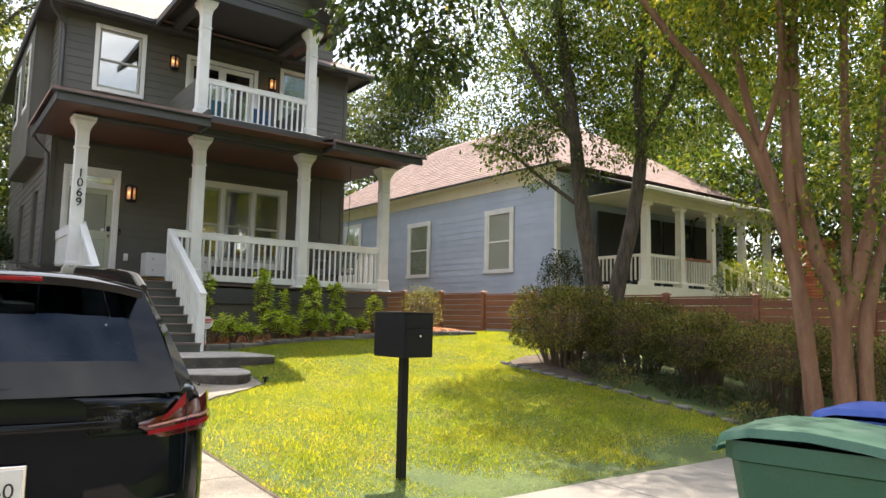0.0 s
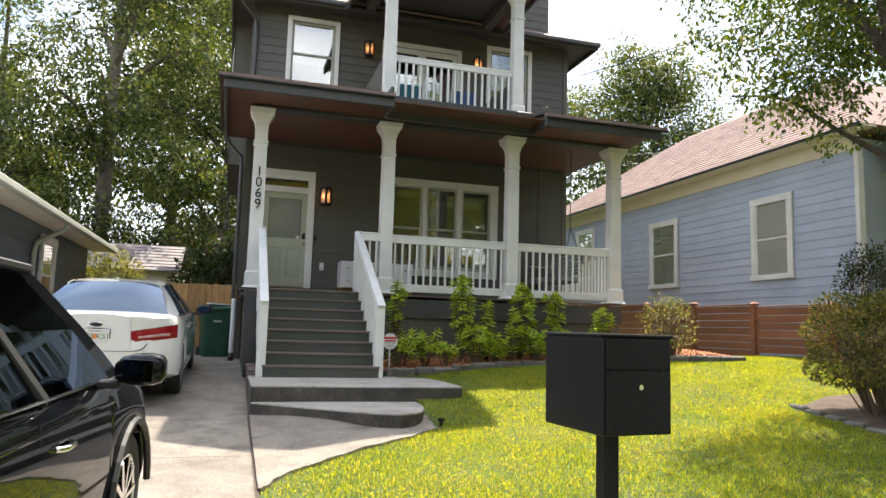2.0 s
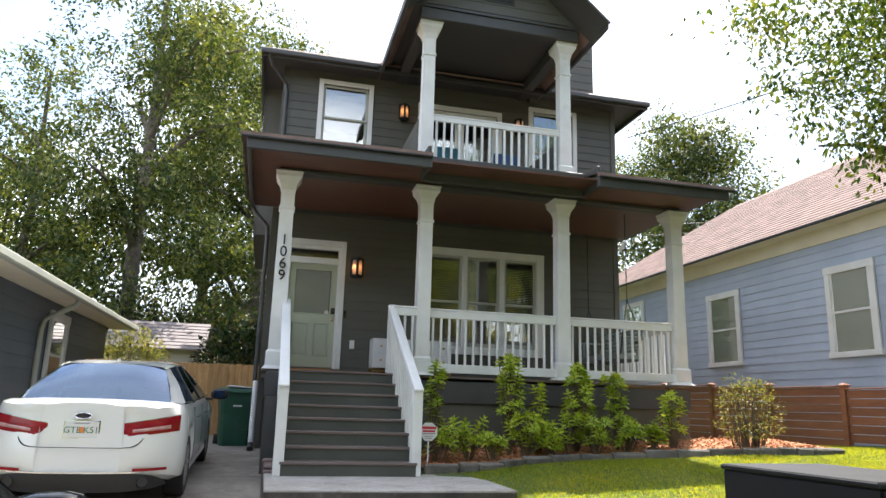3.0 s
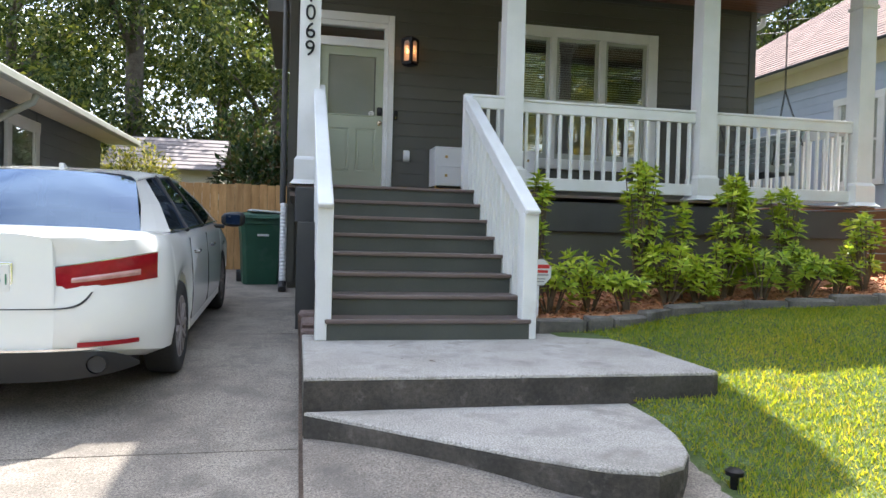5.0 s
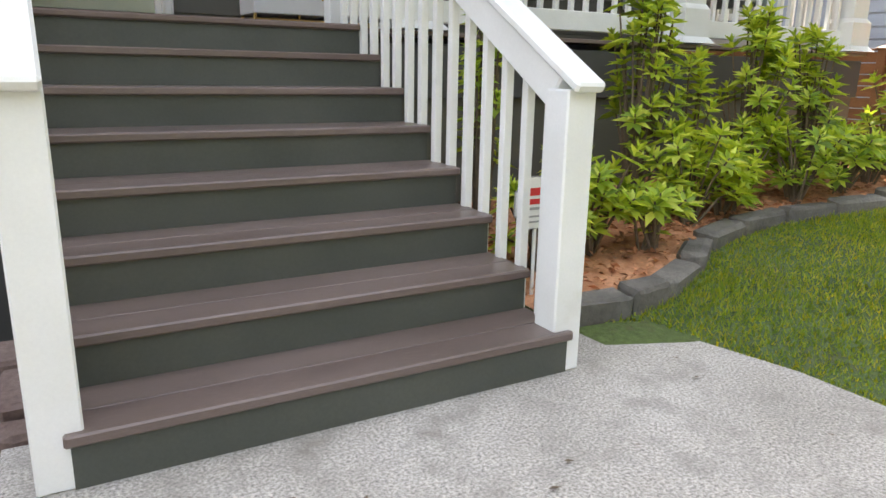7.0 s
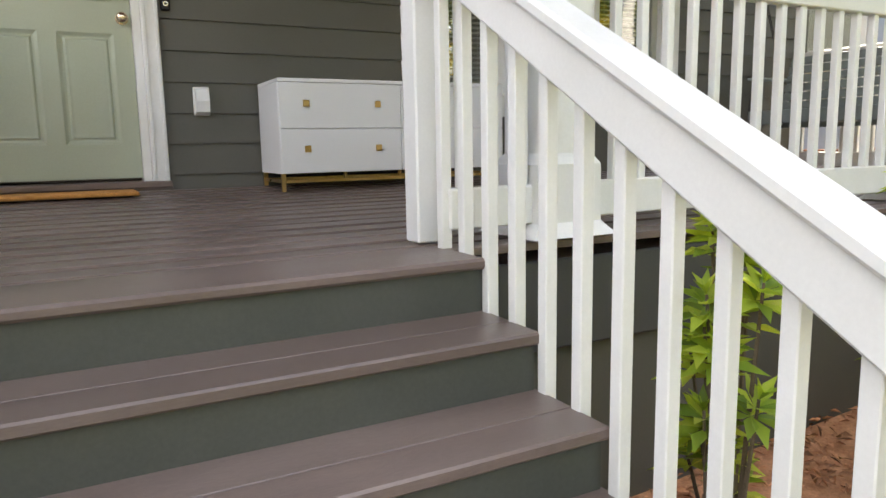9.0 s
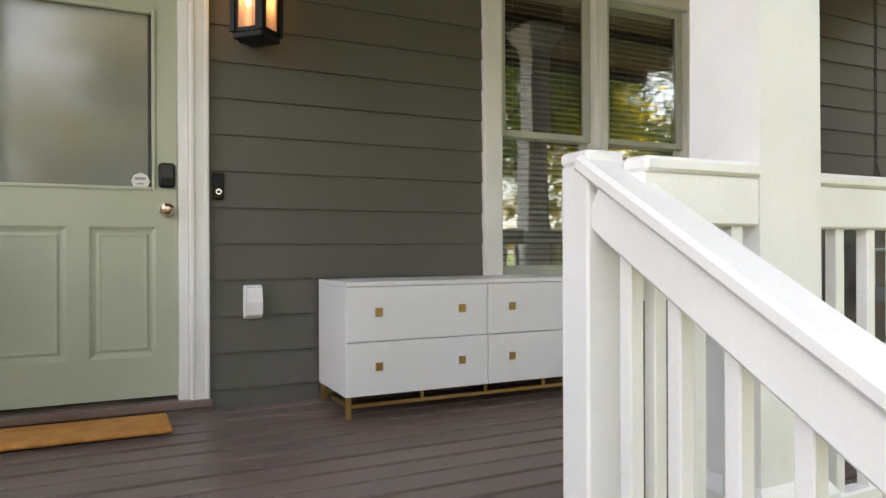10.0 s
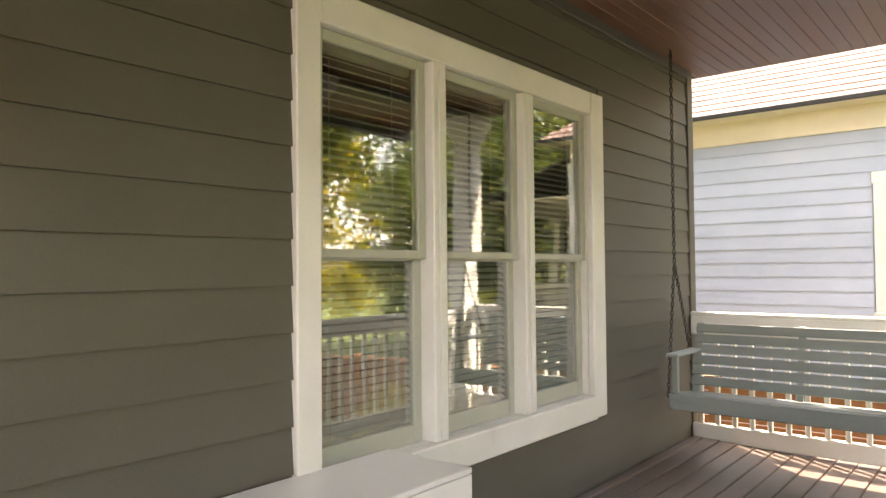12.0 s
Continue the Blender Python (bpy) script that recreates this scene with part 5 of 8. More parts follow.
# two chairs on the balcony
def balcony_chair(x, y, mat, label):
    z = 4.905
    t = thing("balcony_chair", (x, y, z), label, "chair", "balcony chairs")
    put("seat", MB().box(x - .26, y - .25, z + .38, x + .26, y + .25, z + .45, .02), mat, t)
    put("backrest", MB().box(x - .26, y + .2, z + .45, x + .26, y + .27, z + .95, .03), mat, t)
    for dx in (-.23, .23):
        for dy in (-.22, .22):
            put("leg", MB().box(x + dx - .02, y + dy - .02, z, x + dx + .02, y + dy + .02, z + .38), M_IRON, t)


balcony_chair(2.7, 3.2, surf("teal_cushion", (.02, .10, .13), (.03, .14, .17), 5, 80, .8), "balcony chair with dark teal cushions behind the railing")
balcony_chair(3.9, 3.2, surf("blue_cushion", (.03, .07, .16), (.05, .1, .2), 5, 80, .8), "balcony chair with blue cushions behind the railing")

# ==== front garden things ====
DATUM[0] = Vector((0, 0, 0))
def mailbox():
    cx, cy, z0, z1 = .744, -7.588, .325, .727
    t = thing("mailbox", (.89, -7.36, lawn_z(.89, -7.36)), "matte black locking mailbox on a square black post", "mailbox")
    m = pose(cx, cy, 0, 0, 0, 5)
    W, D = .335, .455
    put("box", MB().box(0, .012, z0, W, D, z1 - .012, .006, m), M_BLACK, t)
    put("lid", MB().box(-.004, .004, z1 - .014, W + .004, D + .004, z1, .004, m), M_BLACK, t)
    dr = put("door", MB().box(.012, .002, z0 + .012, W - .012, .013, z1 - .15, .003, m), M_BLACK, t)
    put("flap", MB().box(.012, .003, z1 - .142, W - .012, .013, z1 - .02, .003, m), M_BLACK, t)
    l = MB()
    c = m @ Vector((W * .5, -.004, (z0 + z1) / 2 - .01))
    l.disc(c, m.to_3x3() @ Vector((0, 1, 0)), .011, 12, .014)
    put("lock", l, M_CHROME, dr, "small chrome lock")
    for k in range(4):
        c = m @ Vector((.05 + k * .078, .0, z1 - .146))
        put("rivet", MB().disc(c, m.to_3x3() @ Vector((0, 1, 0)), .003, 8, .006), M_IRON, t)
    px, py = (m @ Vector((.165, .215, 0))).x, (m @ Vector((.165, .215, 0))).y
    put("post", MB().box(-.036, -.036, -1.0, .036, .036, z0 - .001, .006, pose(px, py, 0, 0, 0, 5)), M_BLACK, t)


mailbox()


def yard_sign():
    x, y = 1.72, .62
    t = thing("yard_sign", (x, y, .06), "white octagonal security yard sign with red print on a thin stake", "sign")
    put("stake", MB().box(x - .008, y - .004, 0.0, x + .008, y + .004, .45), M_PLAST, t)
    oc = [(x + .125 * math.cos(math.pi / 8 + k * math.pi / 4), .52 + .125 * math.sin(math.pi / 8 + k * math.pi / 4)) for k in range(8)]
    b = put("sign_board", MB().prism(oc, y - .012, y - .005, "y"), M_SIGN, t)
    oc2 = [(x + .132 * math.cos(math.pi / 8 + k * math.pi / 4), .52 + .132 * math.sin(math.pi / 8 + k * math.pi / 4)) for k in range(8)]
    put("sign_rim", MB().prism(oc2, y - .0045, y - .001, "y"), M_GREYP, t)
    put("print_bar", MB().box(x - .10, y - .014, .555, x + .10, y - .0125, .59).box(x - .085, y - .014, .515, x + .085, y - .0125, .54), M_REDP, b)
    put("print_bar", MB().box(x - .09, y - .014, .49, x + .09, y - .0125, .502).box(x - .06, y - .014, .455, x + .06, y - .0125, .464).box(x - .05, y - .014, .43, x + .05, y - .0125, .439), M_GREYP, b)


yard_sign()
mb = MB().lathe([(.02, -.1), (.02, .05), (.045, .055), (.045, .075), (.03, .085)], 1.66, -2.42, 10, lawn_z(1.66, -2.42))
put("path_light", mb, M_BLACK, label="small black path light at the edge of the lawn", category="path light", smooth=40)


def wheelie_bin(name, x, y, z, yaw, mat, lidmat, label, mark=None, w=.62, d=.72, h=1.02):
    m = pose(x, y, z, 0, 0, yaw)
    t = thing(name, (x, y, z), label, "bin", "wheelie bins")
    b = MB()
    lv = [(.80, .06, .0), (.82, .06, .04), (.93, .0, .72), (1.0, 0, h - .10), (1.06, 0, h - .09), (1.06, 0, h)]
    vs, fs = [], []
    for s, back, zz in lv:
        hw, hd = w / 2 * s, d / 2 * s
        c = .05
        vs += [(-hw + c, -hd + back, zz), (hw - c, -hd + back, zz), (hw, -hd + c + back, zz), (hw, hd - c, zz), (hw - c, hd, zz), (-hw + c, hd, zz), (-hw, hd - c, zz), (-hw, -hd + c + back, zz)]
    for i in range(len(lv) - 1):
        fs += [(i * 8 + k, i * 8 + (k + 1) % 8, i * 8 + 8 + (k + 1) % 8, i * 8 + 8 + k) for k in range(8)]
    fs += [tuple(range(8))[::-1]]
    b.add([m @ Vector(p) for p in vs], fs)
    put("body", b, mat, t)
    l = MB()
    rows = [(-d / 2 - .07, h + .0), (-d / 2 - .06, h + .035), (-d * .3, h + .065), (0, h + .085), (d * .35, h + .075), (d / 2 + .02, h + .04), (d / 2 + .04, h + .0)]
    vs, fs = [], []
    for yy, zz in rows:
        for xx, drop in ((-w / 2 - .05, .05), (-w / 2 - .03, .01), (-w * .3, 0), (0, .004), (w * .3, 0), (w / 2 + .03, .01), (w / 2 + .05, .05)):
            vs.append(m @ Vector((xx, yy, zz - drop)))
    for i in range(len(rows) - 1):
        fs += [(i * 7 + k, i * 7 + k + 1, i * 7 + 8 + k, i * 7 + 7 + k) for k in range(6)]
    l.add(vs, fs)
    put("lid", l, lidmat, t, smooth=50)
    put("lid_handle", MB().box(-.16, -d / 2 - .1, h - .02, .16, -d / 2 - .07, h + .01, .008, m), lidmat, t)
    hb = MB().tube([m @ Vector((-w / 2 + .04, d / 2 + .08, h - .06)), m @ Vector((w / 2 - .04, d / 2 + .08, h - .06))], .016, 8)
    put("handle_bar", hb, mat, t)
    for s in (-1, 1):
        put("wheel", MB().tube([m @ Vector((s * (w / 2 - .06), d / 2 - .06, .12)), m @ Vector((s * (w / 2 + .01), d / 2 - .06, .12))], .12, 16), M_TYRE, t)
    put("axle", MB().tube([m @ Vector((-w / 2 + .06, d / 2 - .06, .12)), m @ Vector((w / 2 - .06, d / 2 - .06, .12))], .014, 8), M_IRON, t)
    if mark == "front":
        k = MB().disc(m @ Vector((0.02, -d / 2 * .965, h * .62)), m.to_3x3() @ Vector((0, 1, -.06)), .085, 20, .006)
        s = put("round_mark", k, M_SIGN, t, "round pale stamped emblem")
        k = MB().disc(m @ Vector((0.02, -d / 2 * .965 - .0035, h * .62)), m.to_3x3() @ Vector((0, 1, -.06)), .062, 20, .004)
        put("mark_centre", k, mat, s)
        for a in (-.03, 0, .03):
            put("mark_bar", MB().box(-.02, -d / 2 * .965 - .009, h * .62 + a - .006, .06, -d / 2 * .965 - .0062, h * .62 + a + .006, 0, m), M_SIGN, s)
    elif mark:
        put("pale_scuff", MB().box(-.08, -d / 2 - .006, h * .74, .08, -d / 2 - .002, h * .77, 0, m), M_SIGN, t)
    return t


wheelie_bin("wheelie_bin", -.97, 5.27, drive_z(5.3) - .06, 8, M_BING, M_BING, "dark green wheeled rubbish bin at the end of the driveway", "scuff")
wheelie_bin("wheelie_bin", .89, -11.04, -.90, 12, M_BING, M_BING, "green wheeled rubbish bin with a pale round emblem by the street", "front")
wheelie_bin("wheelie_bin", 2.43, -10.77, -.93, 8, M_BINB, M_BINB, "blue wheeled recycling bin by the street", None)
put("bin_box_lid", MB().box(-.2, -.2, 0, .22, .2, .03, .01, pose(-.94, 5.23, drive_z(5.3) + 1.045, 0, 3, 12)), M_PLAST, label="white tray lying on top of the bin", category="tray")

# ==== parked cars ====
def car(name, m, S, label):
    """A car built in its own space: tail at y=0, nose at y=L, ground at z=0."""
    t = new(name)
    t.matrix_world = m
    ORG[t.name] = Vector((0, 0, 0))
    tagged(t, label, "car", "parked cars")
    L, hw, paint, gl = S["L"], S["W"] / 2, S["paint"], S["glass"]
    P = 2.7

    def plan(y):
        """Half width of the body at y, rounded at tail and nose."""
        a, b = S["tail"], S["nose"]
        f = 1.0
        if y < a:
            f = min(f, max(0.0, 1 - (1 - y / a) ** P) ** (1 / P))
        if L - y < b:
            f = min(f, max(0.0, 1 - (1 - (L - y) / b) ** P) ** (1 / P))
        return hw * f

    def tail_y(x):
        q = min(.999, abs(x) / hw)
        return S["tail"] * (1 - (1 - q ** P) ** (1 / P))

    def tail_off(z):
        return lerp_table(S["tail_off"], z)

    def low(y):
        z = lerp_table(S["low"], y)
        for yc in S["wheels"]:
            d = S["arch"] ** 2 - (y - yc) ** 2
            if d > 0:
                z = max(z, S["R"] + math.sqrt(d))
        return z
    ys = sorted(set([S["tail"] * q for q in (.035, .05, .08, .12, .2, .32, .48, .7, 1.0)] + [L - S["nose"] * q for q in (.03, .06, .12, .2, .35, .55, .8, 1.0)]
                    + steps(S["tail"], L - S["nose"], .12) + [yc + S["arch"] * math.cos(math.pi * k / 16) for yc in S["wheels"] for k in range(17)]))
    rings = []
    for y in ys:
        w, zt, zl = plan(y), lerp_table(S["top"], y), low(y)
        zw = lerp_table(S["waist"], y)
        zl = min(zl, zw - .06)
        fr = [(.86, 0), (.97, .06), (.995, .25), (1.0, .5), (.992, .78), (.975, .97)]
        pts = [(w * a, zl + (zw - zl) * b) for a, b in fr] + [(w * .965, zw + (zt - zw) * .25), (w * .93, zw + (zt - zw) * .75), (w * .86, zt - .006), (w * .5, zt + .012), (0, zt + .018)]
        k = max(0.0, 1 - y / .6)
        ring = [(x, y + tail_off(z) * k, z) for x, z in pts]
        rings.append(ring + [(-x, yy, z) for x, yy, z in ring[-2::-1]])
    mb = MB()
    n = len(rings[0])
    for r in rings:
        mb.v += r
    for i in range(len(rings) - 1):
        mb.f += [(i * n + k, i * n + k + 1, (i + 1) * n + k + 1, (i + 1) * n + k) for k in range(n - 1)]
    mb.f.append(tuple(range(n)))
    mb.f.append(tuple(range((len(rings) - 1) * n, len(rings) * n))[::-1])
    mb.f = [q[::-1] for q in mb.f]
    body = put("body", mb, paint, t, smooth=38)
    put("underbody", MB().box(-hw + .24, .35, .2, hw - .24, L - .3, .62), M_PLAB, t)
    put("sill", MB().box(-hw + .02, S["wheels"][0] + S["arch"], S["sill"], hw - .02, S["wheels"][1] - S["arch"], S["sill"] + .09, .02), S["trim"], t)
    # cabin
    G = S["cabin"]
    N = 14
    roof = MB()
    sides = {}

    def base(u):
        y = G["rb"] + (G["wb"] - G["rb"]) * u
        return y, lerp_table(S["top"], y) - .01, plan(y) * lerp_table(G["wbase"], u)

    def top(u):
        y = G["rr"] + (G["wr"] - G["rr"]) * u
        return y, lerp_table(G["roof"], u), hw * lerp_table(G["wtop"], u)
    for s in (1, -1):
        for i in range(N):
            u0, u1 = i / N, (i + 1) / N
            q = []
            for u in (u0, u1):
                (yb, zb, wb), (yt, zt, wt) = base(u), top(u)
                q.append([(s * (wb + (wt - wb) * f + .018 * math.sin(math.pi * f)), yb + (yt - yb) * f, zb + (zt - .05 - zb) * f) for f in (0, .5, 1)])
            um = (u0 + u1) / 2
            zone = 0 if um < G["glass"][0] else 2 if um > G["glass"][1] else 1
            tgt = sides.setdefault((s, zone), MB())
            for f in (0, 1):
                quad = [q[0][f], q[1][f], q[1][f + 1], q[0][f + 1]]
                tgt.add(quad if s > 0 else quad[::-1], [(0, 1, 2, 3)])
    M = 10
    vs = []
    for i in range(N + 1):
        y, z, w = top(i / N)
        vs += [(w * math.sin(math.pi / 2 * a) if abs(a) < 1 else w * a, y, z - .05 * abs(a) ** 3.0) for a in [(-1 + 2 * k / M) for k in range(M + 1)]]
    roof.add(vs, [(i * (M + 1) + k, i * (M + 1) + k + 1, (i + 1) * (M + 1) + k + 1, (i + 1) * (M + 1) + k) for i in range(N) for k in range(M)])
    for (s, zone), part_mesh in sides.items():
        if zone == 1:
            put("side_glass", part_mesh, gl, t, "dark tinted side windows", smooth=60)
        else:
            put("pillar", part_mesh, paint, t, smooth=60)
    put("roof", roof, paint, t, smooth=60)
    for u, nm in ((0, "rear_window"), (1, "windscreen")):
        (yb, zb, wb), (yt, zt, wt) = base(u), top(u)
        K = 10
        vs = []
        for j in range(5):
            f = j / 4
            for k in range(K + 1):
                a = -1 + 2 * k / K
                w = wb + (wt - wb) * f
                bow = (1 - a * a) * G["bow"] * (-1 if u == 0 else 1)
                vs.append((a * w, yb + (yt - yb) * f + bow, zb + (zt - .05 * abs(a) ** 3 - zb) * f + .02 * math.sin(math.pi * f)))
        g = MB()
        fs = [(j * (K + 1) + k, j * (K + 1) + k + 1, (j + 1) * (K + 1) + k + 1, (j + 1) * (K + 1) + k) for j in range(4) for k in range(K)]
        edge = [q for q in fs if G.get("frame") and (q[0] % (K + 1) in (0, K - 1) or q[0] < K)] if u == 0 else []
        g.add(vs, [q if u == 0 else q[::-1] for q in fs if q not in edge])
        put(nm, g, gl, t, smooth=60)
        if edge:
            e = MB()
            e.add(vs, edge)
            put("tailgate_frame", e, paint, t, smooth=60)
    # pillars between the doors, belt moulding
    for u in G["posts"]:
        for s in (1, -1):
            (yb, zb, wb), (yt, zt, wt) = base(u), top(u)
            put("door_post", MB().beam((s * (wb + .006), yb, zb), (s * (wt + .010), yt, zt - .05), .03, .055, .006, (0, 1, 0)), M_PLAB, t)
    for s in (1, -1):
        pts = []
        for i in range(N + 1):
            y, z, w = base(G["glass"][0] + (G["glass"][1] - G["glass"][0]) * i / N)
            pts.append((s * (w + .012), y, z + .012))
        put("belt_moulding", MB().tube(pts, .007, 6), M_CHROME, t, "chrome strip under the side windows")
        pts = []
        for i in range(N + 1):
            y, z, w = top(i / N)
            pts.append((s * (w + .004), y, z - .045))
        put("roof_rail", MB().tube(pts, G.get("rail", .012), 6), S["trim"], t)
    put("cabin_floor", MB().box(-hw * .8, G["rb"] + .2, .5, hw * .8, G["wb"], .62), M_PLAB, t)
    for y in S["seats"]:
        for x in (-.38, .38):
            put("car_seat", MB().box(x - .24, y - .06, .55, x + .24, y + .06, 1.12, .04).box(x - .12, y - .04, 1.12, x + .12, y + .03, 1.27, .03).box(x - .24, y + .06, .55, x + .24, y + .5, .68, .04), M_PLAB, t)
    # door gaps and handles on both sides
    for y0, y1 in S["doors"]:
        for s in (1, -1):
            w = plan(y0)
            zt = lerp_table(S["top"], y0) - .02
            pts = [(s * (w * q + .001), y0, z) for q, z in ((.985, .32), (1.0, .5), (.995, .72), (.97, zt - .05))]
            put("door_gap", MB().tube(pts, .004, 4), M_PLAB, t)
        for s in (1, -1):
            yh = y0 + .16
            w = plan(yh) * .985
            zt = lerp_table(S["waist"], yh) - .11
            put("door_handle", MB().tube([(s * (w - .005), yh, zt), (s * (w + .028), yh + .025, zt), (s * (w + .03), yh + .11, zt + .004), (s * (w - .003), yh + .14, zt + .004)], .013, 8), M_CHROME, t, "chrome door handle", smooth=60)
    # mirrors
    ym, zm = S["mirror"]
    for s in (1, -1):
        w = plan(ym)
        mb = MB()
        prof = [(0, .45), (.03, .80), (.09, .98), (.17, 1.0), (.215, .86), (.235, .5)]
        vs, fs = [], []
        for d, k in prof:
            for a in range(10):
                an = 2 * math.pi * (a + .5) / 10
                ca, sa = math.cos(an), math.sin(an)
                ca, sa = math.copysign(abs(ca) ** .6, ca), math.copysign(abs(sa) ** .6, sa)
                vs.append((s * (w + .02 + d), ym - .12 * d + .075 * k * ca, zm + .012 * d / .25 + .078 * k * sa))
        for i in range(len(prof) - 1):
            fs += [(i * 10 + a, i * 10 + (a + 1) % 10, i * 10 + 10 + (a + 1) % 10, i * 10 + 10 + a) for a in range(10)]
        fs += [tuple(range(10)), tuple(range(50, 60))]
        mb.add(vs, fs)
        mir = put("wing_mirror", mb, S["mirror_mat"], t, smooth=60)
        put("mirror_glass", MB().box(-.075, -.004, -.052, .075, .004, .052, .002, pose(s * (w + .14), ym - .088, zm + .006, -4, 0, -16 * s)), M_MIRR, mir)
        put("mirror_stalk", MB().box(min(s * (w - .06), s * (w + .05)), ym - .02, zm - .09, max(s * (w - .06), s * (w + .05)), ym + .04, zm - .05, .01), M_PLAB, mir)
    # wheels
    for yc in S["wheels"]:
        for s in (1, -1):
            R = S["R"]
            xo = s * (hw - .015)
            xi = s * (hw - .225)
            pr = [(xi, R * .62), (xi, R * .93), (xi + s * .02, R * .99), (xo - s * .03, R * .995), (xo - s * .008, R * .95), (xo, R * .85), (xo - s * .008, R * .68), (xo - s * .03, R * .64)]
            vs, fs = [], []
            for x, r in pr:
                vs += [(x, yc + r * math.cos(2 * math.pi * k / 28), R + r * math.sin(2 * math.pi * k / 28)) for k in range(28)]
            for i in range(len(pr) - 1):
                fs += [(i * 28 + k, i * 28 + (k + 1) % 28, i * 28 + 28 + (k + 1) % 28, i * 28 + 28 + k) for k in range(28)]
            wh = put("wheel", MB().add(vs, fs), M_TYRE, t, smooth=50)
            rim = MB()
            rim.tube([(xo - s * .14, yc, R), (xo - s * .12, yc, R)], R * .63, 24)
            put("rim_back", rim, M_PLAB, wh)
            sp = MB()
            for k in range(10):
                a = 2 * math.pi * k / 10
                sp.beam((xo - s * .025, yc + .03 * math.cos(a), R + .03 * math.sin(a)), (xo - s * .02, yc + R * .63 * math.cos(a + .06), R + R * .63 * math.sin(a + .06)), .03, .035, .004, (s, 0, 0))
            sp.tube([(xo - s * .05, yc, R), (xo - s * .012, yc, R)], .055, 14)
            put("rim_spokes", sp, M_CHROME if S["rim"] else M_GALV, wh)
            ring = MB()
            ring.tube([(xo - s * .02, yc + R * .645 * math.cos(2 * math.pi * k / 24), R + R * .645 * math.sin(2 * math.pi * k / 24)) for k in range(25)], .012, 6, False)
            put("rim_edge", ring, M_CHROME if S["rim"] else M_GALV, wh)

    def patch(nm, mat, x0, x1, lo, hi, lift=.010, parent=body, label="", nx=14, nz=4, side=(1, -1)):
        """A patch that follows the rounded tail between x0 and x1; lo and hi give its edges at a share of that width."""
        for s in side:
            vs, fs = [], []
            for i in range(nx + 1):
                x = x0 + (x1 - x0) * i / nx
                for j in range(nz + 1):
                    z = lo(i / nx) + (hi(i / nx) - lo(i / nx)) * j / nz
                    y = tail_y(x)
                    k = max(0.0, 1 - y / .6)
                    bulge = .006 * math.sin(math.pi * j / nz)
                    vs.append((s * (x + (lift if x > hw * .9 else 0)), y + tail_off(z) * k - lift - bulge, z))
            for i in range(nx):
                for j in range(nz):
                    q = (i * (nz + 1) + j, (i + 1) * (nz + 1) + j, (i + 1) * (nz + 1) + j + 1, i * (nz + 1) + j + 1)
                    fs.append(q if s > 0 else q[::-1])
            put(nm, MB().add(vs, fs), mat, parent, label, smooth=60)
    S["extra"](t, body, patch, tail_y, tail_off, plan)
    return t


def plate(t, yb, z, txt, ink, mark, w=.305, h=.155):
    b = put("number_plate", MB().box(-w / 2, yb - .012, z - h / 2, w / 2, yb - .004, z + h / 2, .004), M_SIGN, t, "pale number plate")
    fr = MB().box(-w / 2 - .012, yb - .008, z - h / 2 - .012, w / 2 + .012, yb - .002, z + h / 2 + .012, .004)
    put("plate_frame", fr, M_CHROME, t)
    for s, dx in txt:
        text("plate_number", s, .085, pose(dx, yb - .014, z - .008, 90, 0, 0), ink, b, .001)
    if mark:
        put("plate_mark", MB().disc((0, yb - .0135, z - .005), (0, 1, 0), .03, 12, .002), mark, b)
    put("plate_line", MB().box(-.07, yb - .0135, z + .052, .07, yb - .0125, z + .064), M_GREYP, b)


